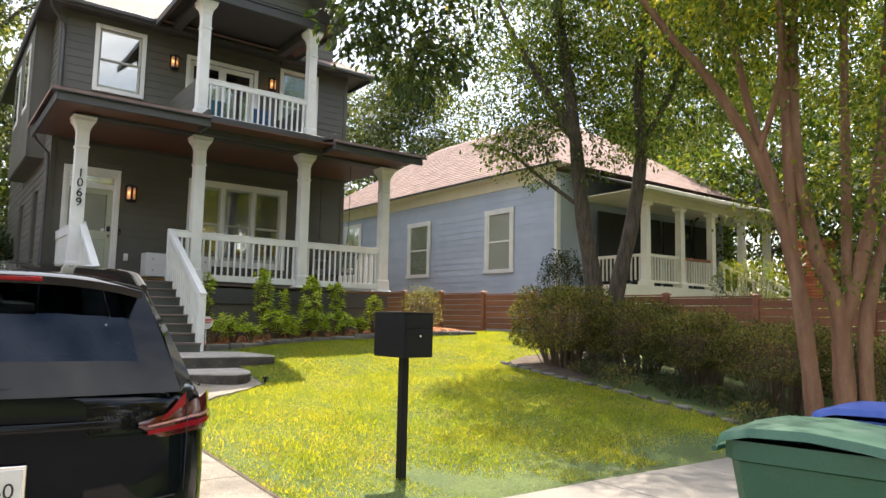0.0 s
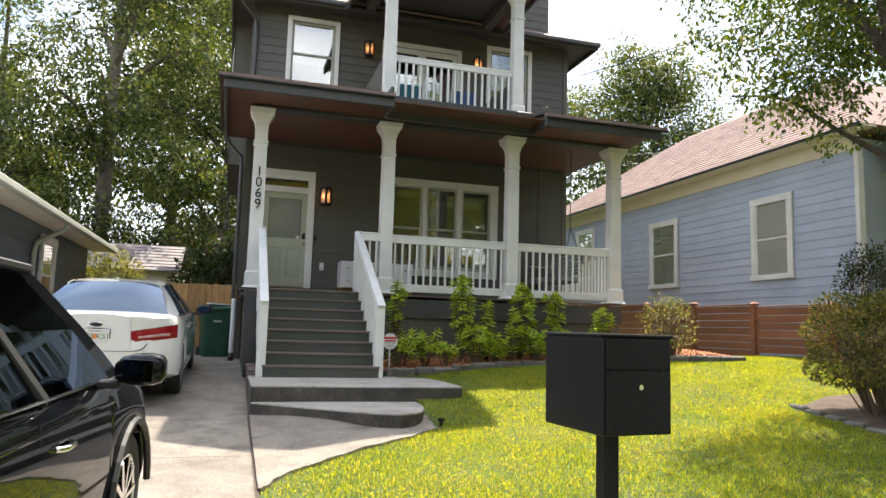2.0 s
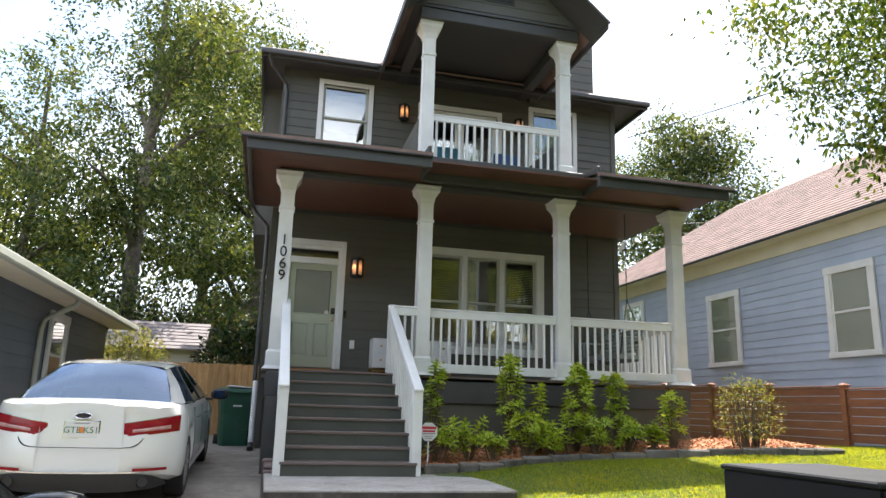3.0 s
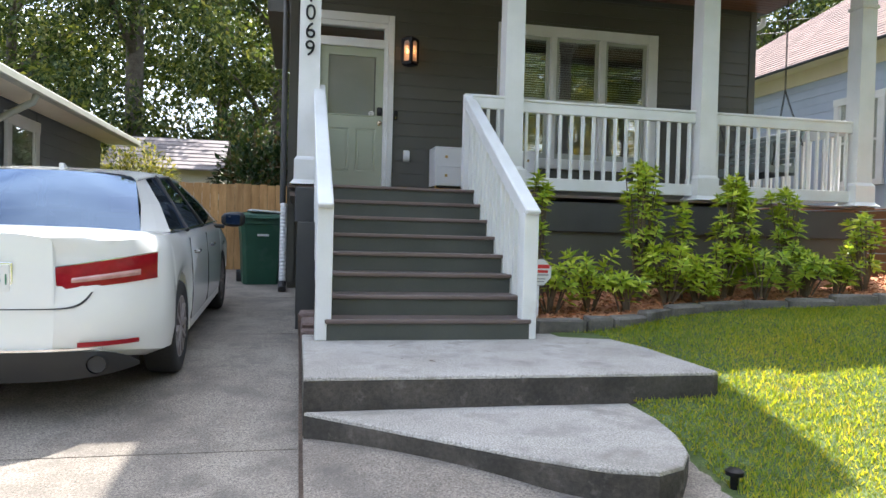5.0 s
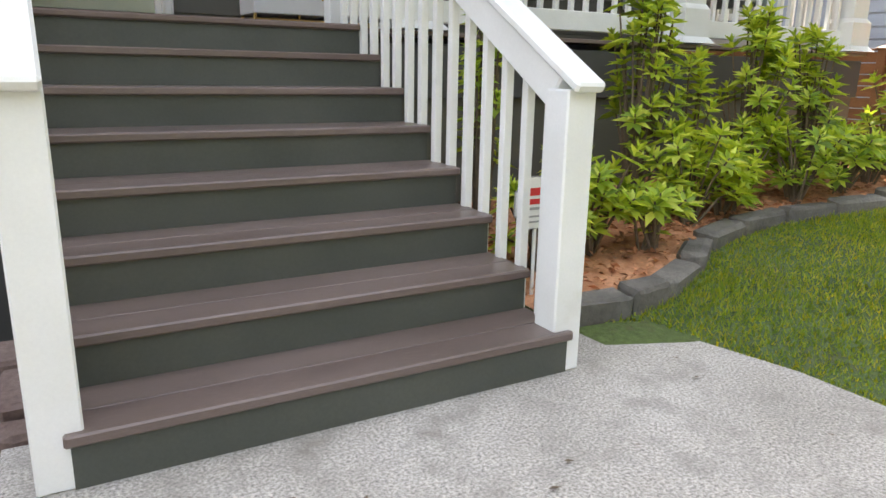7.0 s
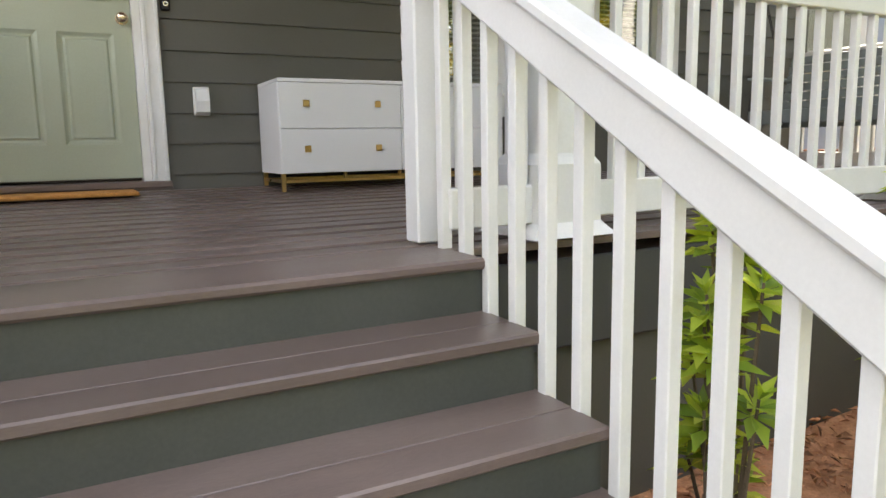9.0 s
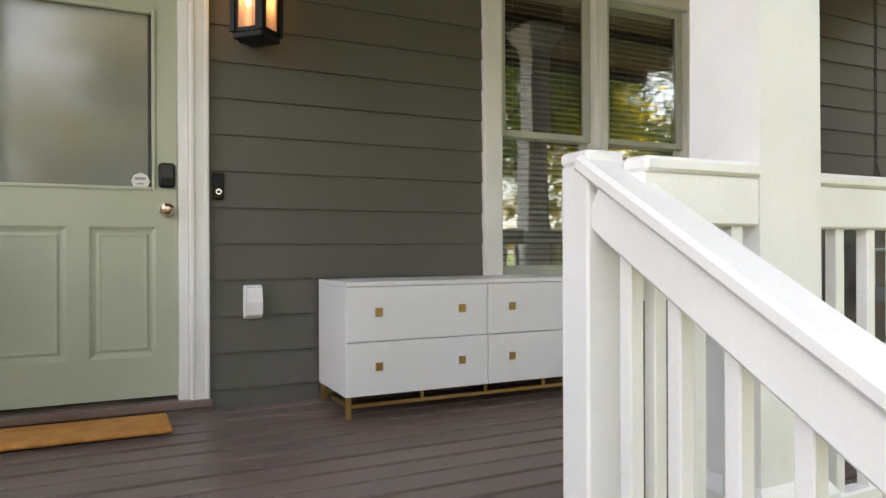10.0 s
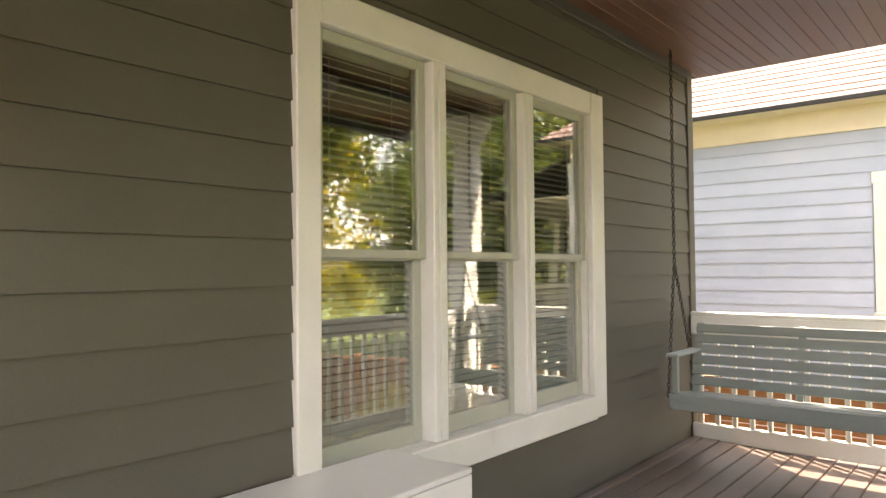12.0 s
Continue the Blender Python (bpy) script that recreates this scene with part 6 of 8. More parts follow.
def sedan_extra(t, body, patch, tail_y, tail_off, plan):
    patch("tail_light", M_REDL, .31, .868, lambda u: .715 + .06 * u + .10 * max(0, 1 - u / .16), lambda u: .846 + .085 * u, label="red wrap-round tail light")
    patch("lamp_insert", M_CLRL, .46, .80, lambda u: .768 + .036 * u, lambda u: .796 + .044 * u, lift=.020)
    patch("lamp_rim", M_CHROME, .32, .868, lambda u: .847 + .085 * u, lambda u: .852 + .085 * u, lift=.012, nz=1)
    patch("boot_gap", M_PLAB, 0.0, .60, lambda u: .622 + .195 * u ** 14, lambda u: .629 + .20 * u ** 12, lift=.004, nx=40, nz=1)
    patch("bumper_moulding", M_CHROME, 0.0, .62, lambda u: .385, lambda u: .397, lift=.012, nz=1, label="thin chrome strip")
    patch("reflector", M_REDL, .50, .80, lambda u: .402, lambda u: .430, lift=.012, nz=1, label="red bumper reflector")
    patch("lower_bumper", M_PLAB, 0.0, .80, lambda u: .20 + .06 * u ** 4, lambda u: .383 - .10 * u ** 8, lift=.012, label="black lower bumper")
    for s in (1, -1):
        ex = put("exhaust", MB().tube([(s * .60, .035, .30), (s * .60, .20, .30)], [.055, .05], 14, False), M_CHROME, t, "round chrome exhaust tip", smooth=40)
        put("exhaust_bore", MB().tube([(s * .60, .05, .30), (s * .60, .20, .30)], [.050, .045], 14), M_PLAB, ex)
    plate(t, tail_off(.79) - .012, .795, (("GTE", -.085), ("K51", .085)), M_GREENP, M_ORANGEP)
    b = MB().tube([(.075 * math.cos(2 * math.pi * k / 20), tail_off(.925) - .034, .925 + .028 * math.sin(2 * math.pi * k / 20)) for k in range(21)], .005, 6, False)
    put("badge_ring", b, M_CHROME, t, "small oval chrome badge ring")
    put("badge_fill", MB().prism([(.072 * math.cos(2 * math.pi * k / 20), .925 + .026 * math.sin(2 * math.pi * k / 20)) for k in range(20)], tail_off(.925) - .033, tail_off(.925) + .01, "y"), M_PLAB, t)
    put("roof_fin", MB().prism([(1.42, 1.44), (1.56, 1.44), (1.44, 1.485), (1.42, 1.482)], -.015, .015, "x"), M_CARW, t, "small white roof aerial fin")


SEDAN = dict(L=4.85, W=1.86, paint=M_CARW, glass=M_CARGS, trim=M_CARW, rim=False, R=.335, arch=.375, wheels=(1.05, 3.85), sill=.22, tail=.62, nose=.9,
             tail_off=[(.2, .05), (.4, .0), (.62, .0), (.70, .025), (.74, .06), (.95, .075), (1.03, .05), (1.1, .08)],
             low=[(0, .36), (.5, .25), (1, .22), (4, .22), (4.85, .3)],
             waist=[(0, .93), (1.0, .95), (3.6, .90), (4.4, .74), (4.85, .60)],
             top=[(0, 1.03), (.45, 1.055), (1.2, 1.02), (3.5, .99), (3.8, .97), (4.5, .83), (4.85, .66)],
             cabin=dict(rb=.50, wb=3.75, rr=1.22, wr=2.95, wbase=[(0, .80), (.12, .90), (.3, .94), (1, .92)], roof=[(0, 1.425), (.25, 1.46), (.6, 1.465), (1, 1.425)],
                        wtop=[(0, .60), (.3, .63), (1, .62)], glass=(.13, .93), posts=(.30, .60), bow=.05),
             doors=[(1.45, 2.4), (2.42, 3.4)], mirror=(3.28, 1.02), mirror_mat=M_PLAB, seats=(1.7, 2.6), extra=sedan_extra)
sy = -1.12
sl = math.atan2(drive_z(2.73) - drive_z(-.07), 2.8)
zc = drive_z(-.07) - math.tan(sl) * 1.05
car("white_sedan", pose(-2.16, sy, zc, math.degrees(sl), 0, 0), SEDAN, "white four-door saloon car parked on the driveway near the house")


def suv_extra(t, body, patch, tail_y, tail_off, plan):
    patch("tail_light", M_REDD, .58, .918, lambda u: .885 + .02 * u + .06 * max(0, 1 - u / .3), lambda u: .965 + .115 * u ** 1.3, label="dark red wrap-round tail light")
    patch("lamp_strip", M_REDL, .62, .914, lambda u: .908 + .025 * u, lambda u: .928 + .032 * u, lift=.016, label="bright red lamp strip", nz=1)
    patch("lamp_strip", M_REDL, .68, .79, lambda u: .958 + .07 * u, lambda u: .972 + .11 * u, lift=.014, label="bright red lamp blade", nz=1)
    patch("lamp_insert", M_CLRL, .62, .90, lambda u: .942 + .03 * u, lambda u: .950 + .036 * u, lift=.017, nz=1)
    patch("tailgate_side_gap", M_PLAB, .795, .80, lambda u: .64, lambda u: 1.05, lift=.018, nx=1)
    patch("tailgate_gap", M_PLAB, 0.0, .76, lambda u: .62, lambda u: .628, lift=.003, nz=1)
    patch("tailgate_trim", M_CARB, 0.0, .50, lambda u: .955, lambda u: .985, lift=.016, nz=2, label="gloss black tailgate strip")
    patch("lower_bumper", M_PLAB, 0.0, .88, lambda u: .28, lambda u: .46, lift=.010, label="black lower bumper")
    patch("reflector", M_REDL, .62, .82, lambda u: .50, lambda u: .53, lift=.012, nz=1)
    plate(t, tail_off(.74) - .014, .74, (("60", .085),), M_PLAB, None)
    sp = MB()
    K = 12
    vs = []
    for k in range(K + 1):
        a = -1 + 2 * k / K
        x, z, ye = .585 * a, 1.615 - .055 * abs(a) ** 3, .20 + .07 * a * a
        vs += [(x, ye, z - .055), (x, ye - .012, z - .02), (x, ye + .03, z - .004), (x, .47, z + .006), (x, .40, z - .05)]
    sp.add(vs, [(k * 5 + j, k * 5 + (j + 1) % 5, (k + 1) * 5 + (j + 1) % 5, (k + 1) * 5 + j) for k in range(K) for j in range(5)] + [(4, 3, 2, 1, 0), tuple(K * 5 + j for j in range(5))])
    put("spoiler", sp, M_CARB, t, smooth=50)
    put("high_brake_light", MB().box(-.17, .186, 1.570, .17, .20, 1.590, .004), M_REDL, t, "red high brake light")
    put("wiper", MB().tube([(.05, .085, 1.12), (.3, .12, 1.15), (.42, .15, 1.17)], .008, 6), M_PLAB, t)
    for s in (1, -1):
        put("shoulder_crease", MB().tube([(s * .905, .42, 1.075), (s * .925, .9, 1.045), (s * .93, 1.8, 1.0), (s * .928, 3.2, .965)], .006, 6), M_CARB, t)
    for s in (1, -1):
        R = .37
        for yc in (1.0, 3.7):
            pts = [(s * .925, yc + .42 * math.cos(math.pi * k / 14), R + .42 * math.sin(math.pi * k / 14)) for k in range(15)]
            put("arch_moulding", MB().tube(pts, .022, 6), M_PLAB, t)


SUV = dict(L=4.65, W=1.84, paint=M_CARB, glass=M_CARG, trim=M_PLAB, rim=True, R=.365, arch=.41, wheels=(1.0, 3.70), sill=.27, tail=.34, nose=.8,
           tail_off=[(.3, .03), (.5, .0), (.7, .02), (.95, .03), (1.05, .05), (1.15, .08)],
           low=[(0, .42), (.5, .3), (1, .28), (4, .28), (4.65, .35)],
           waist=[(0, 1.02), (1.0, 1.03), (3.4, .98), (4.2, .86), (4.65, .72)],
           top=[(0, 1.08), (.4, 1.14), (1.2, 1.11), (3.3, 1.06), (3.6, 1.05), (4.3, .95), (4.65, .78)],
           cabin=dict(rb=.12, wb=3.70, rr=.44, wr=2.85, wbase=[(0, .95), (.06, .92), (.10, .93), (.3, .93), (1, .92)], roof=[(0, 1.60), (.2, 1.66), (.6, 1.69), (1, 1.64)],
                      wtop=[(0, .66), (.3, .70), (1, .68)], glass=(.14, .94), posts=(.16, .38, .66), bow=.06, rail=.02, frame=True),
           doors=[(1.32, 2.3), (2.34, 3.3)], mirror=(3.16, 1.13), mirror_mat=M_CARB, seats=(1.6, 2.5), extra=suv_extra)
sl = math.atan2(drive_z(-5.9) - drive_z(-8.6), 2.7)
car("black_suv", pose(-2.43, -9.32, drive_z(-8.6) - math.tan(sl) * 1.0, math.degrees(sl), 0, -5.7), SUV, "glossy black sport utility car parked on the driveway")

# ==== neighbour on the right: blue-grey bungalow ====
NX = 11.60
DATUM[0] = Vector((-.15, .31, .06))


def side_window(name, x, y0, y1, z0, z1, label, face=-1, trim=M_WHITE):
    """A sash window on a wall in the plane x, seen from the side that face names."""
    t = thing(name, (x, (y0 + y1) / 2, z0), label, "window", kind="structure")
    s = face
    def bx(a, b, c, d, e, f, ch=.004):
        return MB().box(min(x + s * a, x + s * b), c, e, max(x + s * a, x + s * b), d, f, ch)
    put("casing", bx(.0, .05, y0, y0 + .14, z0, z1), trim, t)
    put("casing", bx(.0, .05, y1 - .14, y1, z0, z1), trim, t)
    put("casing", bx(.0, .055, y0 - .02, y1 + .02, z1, z1 + .16), trim, t)
    put("sill", bx(.0, .07, y0 - .03, y1 + .03, z0 - .12, z0), trim, t)
    put("sash", bx(.0, .03, y0 + .14, y0 + .19, z0, z1), trim, t)
    put("sash", bx(.0, .03, y1 - .19, y1 - .14, z0, z1), trim, t)
    put("meeting_rail", bx(.0, .03, y0 + .19, y1 - .19, (z0 + z1) / 2 - .025, (z0 + z1) / 2 + .025), trim, t)
    put("blind", bx(.001, .006, y0 + .19, y1 - .19, z0, z1, 0), M_BLIND, t, "lowered pale blind")
    n = 22
    for k in range(n):
        z = z0 + (z1 - z0) * (k + .5) / n
        put("slat", bx(.007, .014, y0 + .2, y1 - .2, z - .022, z + .014, 0), M_BLIND, t)
    g = put("pane", bx(.018, .022, y0 + .18, y1 - .18, z0, z1, 0), M_GLASS, t)
    g.visible_shadow = False
    return t


nwall = put("neighbour_wall", MB().box(NX, .6, -.2, NX + .2, 16, 4.86), M_BLUE, label="blue-grey lapped siding wall of the bungalow next door", category="wall", kind="structure")
put("neighbour_wall_front", MB().box(NX + .201, .6, -.2, 20, .8, 4.86), M_BLUE, label="blue-grey front wall of the bungalow next door", category="wall", kind="structure")
put("neighbour_wall_rear", MB().box(NX + .201, 15.8, -.2, 20, 16, 4.86), M_BLUE, label="blue-grey rear wall of the bungalow next door", category="wall", kind="structure")
siding(nwall, "y", .65, 15.9, 1.1, 4.62, NX, [(2.28, 3.64, 2.07, 4.03), (6.54, 7.97, 2.07, 4.03), (11.3, 12.75, 2.6, 4.5)], M_BLUE, step=.20, zref=.05)
put("neighbour_corner_trim", MB().box(NX - .035, .54, 1.0, NX + .12, .64, 4.62, .004), M_WHITE, label="white corner board of the bungalow", category="trim", kind="structure")
put("neighbour_frieze", MB().box(NX - .04, .6, 4.62, NX - .001, 16, 4.98, .006), M_CREAM, label="cream frieze board under the bungalow eave", category="trim", kind="structure")
side_window("neighbour_window", NX - .02, 2.30, 3.62, 2.18, 3.88, "white-trimmed sash window with blinds on the blue-grey wall")
side_window("neighbour_window", NX - .02, 6.56, 7.95, 2.18, 3.88, "white-trimmed sash window with blinds on the blue-grey wall")
side_window("neighbour_window", NX - .02, 11.35, 12.7, 2.7, 4.25, "small white-trimmed window on the blue-grey wall")
nr = thing("neighbour_roof", (15.5, 6, 5), "pinkish-brown shingled hipped roof of the bungalow", "roof", kind="structure")
ex0, ex1, ey0, ey1, ez = NX - .42, 20.3, .1, 16.5, 5.0
rz, rxx, ra, rb = 8.3, 15.9, 4.9, 12.0
put("roof_deck", MB().add([(ex0, ey0, ez), (ex1, ey0, ez), (ex1, ey1, ez), (ex0, ey1, ez), (rxx, ra, rz), (rxx, rb, rz)],
                          [(0, 1, 4), (1, 2, 5, 4), (2, 3, 5), (3, 0, 4, 5), (3, 2, 1, 0)]), M_SHING, nr)
put("eave_edge", MB().box(ex0 - .03, ey0, ez - .04, ex0 + .02, ey1, ez + .03, .006), M_IRON, nr)
put("eave_soffit", MB().box(ex0, ey0, ez - .05, NX - .002, ey1, ez - .01), M_CREAM, nr)
# shingle courses on the slope towards the house
course = MB()
for k in range(1, 27):
    f0, f1 = (k - 1) / 27, k / 27
    def at(f, y):
        x = ex0 + (rxx - ex0) * f
        return x, ez + (rz - ez) * f
    ya0, ya1 = ey0 + (ra - ey0) * f0, ey1 + (rb - ey1) * f0
    yb0, yb1 = ey0 + (ra - ey0) * f1, ey1 + (rb - ey1) * f1
    (x0, z0), (x1, z1) = at(f0, 0), at(f1, 0)
    n = 40
    for j in range(n):
        u0, u1 = j / n, (j + .96) / n
        c = [(x0 - .006, ya0 + (ya1 - ya0) * u0, z0 + .02), (x0 - .006, ya0 + (ya1 - ya0) * u1, z0 + .02), (x1, yb0 + (yb1 - yb0) * u1, z1 + .006), (x1, yb0 + (yb1 - yb0) * u0, z1 + .006)]
        course.add(c + [(c[0][0], c[0][1], c[0][2] - .022), (c[1][0], c[1][1], c[1][2] - .022)], [(3, 2, 1, 0), (0, 1, 5, 4)])
tagged(put("shingle_courses", course, M_SHING, nr), kind="stuff")
# bungalow porch
npor = thing("neighbour_porch", (16, -1, 1.5), "cream-white open porch of the bungalow with columns, railing and dark panels", "porch", kind="structure")
px = [12.95, 14.5, 16.05, 17.7, 19.2]
py = -1.4
put("porch_deck", MB().box(NX + .3, py - .2, 1.0, 20.5, .58, 1.62, .01), M_CREAM, npor)
for x in px:
    put("column", MB().sq([(.15, 1.62), (.15, 1.75), (.10, 1.78), (.09, 3.75), (.14, 3.82), (.14, 3.9)], x, py), M_CREAM, npor)
put("porch_beam", MB().box(12.6, py - .12, 3.9, 20.6, py + .12, 4.12, .01), M_CREAM, npor)
put("porch_ceiling", MB().box(12.3, py - .3, 4.121, 20.7, .58, 4.16), M_CREAM, npor)
put("porch_roof_plane", plane([(12.2, py - .55, 4.15), (20.9, py - .55, 4.15), (20.9, 1.2, 5.2), (12.2, 1.2, 5.2)]), M_SHINGD, npor)
put("porch_gutter", MB().box(12.2, py - .66, 4.06, 20.9, py - .56, 4.18, .02), M_CREAM, npor)
for a, b in zip(px, px[1:]):
    # a near-black sheet fills each bay behind the columns
    put("screen", MB().box(a + .1, .3, 1.65, b - .1, .34, 3.85), M_PLAB, npor, "dark panel behind the columns")
    if a < 16:
        put("top_rail", MB().box(a + .1, py - .04, 2.42, b - .1, py + .04, 2.50, .005), M_CREAM if a < 13 else M_BFENCE, npor)
        put("bottom_rail", MB().box(a + .1, py - .03, 1.72, b - .1, py + .03, 1.79, .005), M_CREAM, npor)
        for k in range(11):
            x = a + .16 + k * (b - a - .32) / 10
            put("baluster", MB().box(x - .02, py - .02, 1.79, x + .02, py + .02, 2.42), M_CREAM, npor)
for k in range(12):
    y = py + .2 + k * .14
    put("baluster", MB().box(12.93, y - .02, 1.79, 12.97, y + .02, 2.42), M_CREAM, npor)
put("side_rail", MB().box(12.91, py + .12, 2.42, 12.99, .5, 2.5, .005), M_CREAM, npor)
for x in (16.3, 17.5):
    put("step_rail", MB().beam((x, py - .1, 2.45), (x, py - 2.2, 1.25), .07, .09, .005), M_CREAM, npor)
    for k in range(9):
        y = py - .25 - k * .22
        z = 2.45 - (.15 + k * .22) / 2.1 * 1.2
        put("baluster", MB().box(x - .02, y - .02, z - .75, x + .02, y + .02, z - .03), M_CREAM, npor)
for k in range(6):
    put("step", MB().box(16.3, py - .5 - k * .3, .4, 17.5, py - .2 - k * .3, 1.5 - k * .18, .01), M_CREAM, npor)
pier = thing("brick_pier", (19.3, -2.8, 1), "orange-red brick pier beside the bungalow steps", "pier", kind="structure")
put("core", MB().box(18.82, -3.28, .3, 19.78, -2.32, 3.3), M_DIRT, pier)
for r in range(30):
    for k in range(4):
        o = .12 if r % 2 else 0
        z = .42 + r * .095
        x = 18.80 + k * .25 - o * .5
        put("brick", MB().box(max(x, 18.8), -3.30, z, min(x + .235, 19.8), -3.2, z + .082, .004), M_TERRA, pier)
        put("brick", MB().box(18.80, -3.19 + k * .22, z, 18.9, -3.19 + k * .22 + .205, z + .082, .004), M_TERRA, pier)

# horizontal slat fence along the boundary
DATUM[0] = Vector((-.20, .08, .08))
bf = thing("slat_fence", (9.6, 0, 0), "reddish-brown stained fence of horizontal boards with posts", "fence")
def fence_top(y):
    return 1.33 + .027 * (y - 2.6)
ys = [11 - 1.9 * i for i in range(12)]
for y in ys:
    zt = fence_top(y)
    p = put("post", MB().box(9.55, y - .055, lawn_z(9.6, y) - .2, 9.66, y + .055, zt + .03, .006), M_BFENCE, bf)
    put("post_cap", MB().sq([(.075, zt + .03), (.075, zt + .05), (.02, zt + .085)], 9.605, y), M_BFENCE, p)
for a, b in zip(ys[1:], ys):
    zt = (fence_top(a) + fence_top(b)) / 2
    zg = lawn_z(9.6, (a + b) / 2)
    k = 0
    z = zt - .02
    while z - .135 > zg - .12:
        put("board", MB().box(9.585 + .012 * (k % 2), a + .058, z - .135, 9.61 + .012 * (k % 2), b - .058, z, .004), M_BFENCE, bf)
        z -= .148
        k += 1
    put("top_board", MB().box(9.55, a + .06, zt - .005, 9.66, b - .06, zt + .02, .005), M_BFENCE, bf)
# low stone wall at the street end of the fence
sw = thing("stone_wall", (9.9, -9, -.8), "grey dry stone retaining wall", "wall", kind="structure")
random.seed(21)
for r in range(6):
    y = -11.5
    while y < -6.4:
        d = random.uniform(.22, .42)
        h = .16
        mb = MB().box(9.62 + random.uniform(0, .04), y, -.95 + r * h, 9.95, y + d - .015, -.95 + r * h + h - .012, .03)
        mb.v = [(a + random.uniform(-.012, .012), b + random.uniform(-.012, .012), c + random.uniform(-.008, .008)) for a, b, c in mb.v]
        put("stone", mb, M_STONE, sw)
        y += d

# ==== neighbour on the left ====
DATUM[0] = Vector((.03, -.15, -.15))
LX = -4.25
lw = put("left_neighbour_wall", MB().box(LX - .2, -1.5, -.5, LX, 9.4, 2.72), M_GREYH, label="slate-grey lapped siding wall of the house across the driveway", category="wall", kind="structure")
put("left_neighbour_front", MB().box(-11, -1.5, -.6, LX - .201, -1.3, 2.72), M_GREYH, label="slate-grey front of the house across the driveway", category="wall", kind="structure")
put("left_neighbour_back", MB().box(-11, 9.2, -.6, LX - .201, 9.4, 2.72), M_GREYH, label="slate-grey rear of the house across the driveway", category="wall", kind="structure")
siding(lw, "y", -1.45, 9.35, -.1, 2.62, LX, [(4.75, 6.0, 1.0, 2.5)], M_GREYH, step=.2, zref=0, face=1)
lr_ = thing("left_neighbour_roof", (-7.5, 4, 2.7), "low brown roof with a white gutter on the house across the driveway", "roof", kind="structure")
put("roof_plane", plane([(-3.72, -2.0, 2.74), (-3.72, 9.9, 2.74), (-7.6, 9.9, 4.6), (-7.6, -2.0, 4.6)], .06), M_SHING, lr_)
put("roof_plane", plane([(-7.6, -2.0, 4.6), (-7.6, 9.9, 4.6), (-11.5, 9.9, 2.74), (-11.5, -2.0, 2.74)], .06), M_SHING, lr_)
put("soffit", MB().box(LX + .001, -2.0, 2.62, -3.74, 9.9, 2.66), M_CREAM, lr_)
put("gutter", MB().box(-3.74, -2.0, 2.60, -3.62, 9.9, 2.72, .02), M_SASH, lr_)
put("gable_wall", MB().prism([(-11, 2.7), (-4.3, 2.7), (-7.6, 4.5)], 9.2, 9.38, "y"), M_GREYH, lr_)
put("gable_wall", MB().prism([(-11, 2.7), (-4.3, 2.7), (-7.6, 4.5)], -1.48, -1.3, "y"), M_GREYH, lr_)
side_window("left_neighbour_window", LX + .02, 4.8, 5.95, 1.1, 2.3, "white-trimmed window on the slate-grey wall", 1)
ldp = thing("downpipe", (LX + .06, 4.3, 0), "white downpipe on the slate-grey wall", "downpipe")
put("pipe", MB().tube([(-3.68, 4.3, 2.6), (-3.72, 4.3, 2.5), (LX + .1, 4.3, 2.25), (LX + .06, 4.3, 2.1), (LX + .06, 4.3, .05)], .045, 8), M_SASH, ldp, smooth=50)

# wooden fence and shed at the end of the driveway
DATUM[0] = Vector((0, -.5, -.12))
wf = thing("board_fence", (-2.3, 8.0, .1), "light cedar board fence across the end of the driveway", "fence")
x = -4.2
random.seed(5)
while x < -.5:
    w = .14
    z1 = 1.76 + random.uniform(-.012, .012)
    put("board", MB().box(x + .003, 8.0, drive_z(8) - .02, x + w - .003, 8.02, z1, .003), M_FENCE, wf)
    x += w
for z in (.45, 1.05, 1.6):
    put("rail", MB().box(-4.2, 8.021, z, -.5, 8.06, z + .09), M_FENCE, wf)
DATUM[0] = Vector((-.1, .1, -.22))
sh = thing("garden_shed", (-3.2, 12.2, .2), "small shed with a pale ribbed metal roof behind the fence", "shed")
put("shed_wall", MB().box(-4.5, 11.7, 0, -2.2, 13.8, 2.45), M_CREAM, sh)
for i in range(8):
    f0, f1 = i / 8, (i + 1) / 8
    put("roof_sheet", plane([(-4.7, 11.4 + 1.35 * f0, 2.42 + .85 * f0), (-2.05, 11.4 + 1.35 * f0, 2.42 + .85 * f0), (-2.05, 11.4 + 1.35 * f1, 2.40 + .85 * f1), (-4.7, 11.4 + 1.35 * f1, 2.40 + .85 * f1)], .03), M_GALV, sh)
put("roof_back", plane([(-4.7, 12.75, 3.26), (-2.05, 12.75, 3.26), (-2.05, 14.1, 2.42), (-4.7, 14.1, 2.42)], .03), M_GALV, sh)

# overhead cables
DATUM[0] = Vector((0, 0, 0))
for nm, p, q, sag in (("overhead_cable", (7.4, 5.2, 7.2), (30, -12, 16), .8), ("overhead_cable", (9.5, 20, 8.6), (40, 6, 11.5), .6), ("overhead_cable", (9.5, 20, 8.2), (40, 6, 11.0), .6)):
    pts = []
    for k in range(25):
        f = k / 24
        v = Vector(p).lerp(Vector(q), f)
        v.z -= sag * 4 * f * (1 - f)
        pts.append(v)
    put(nm, MB().tube(pts, .014, 5), M_WIRE, label="thin black overhead cable", category="cable", group="overhead cables")

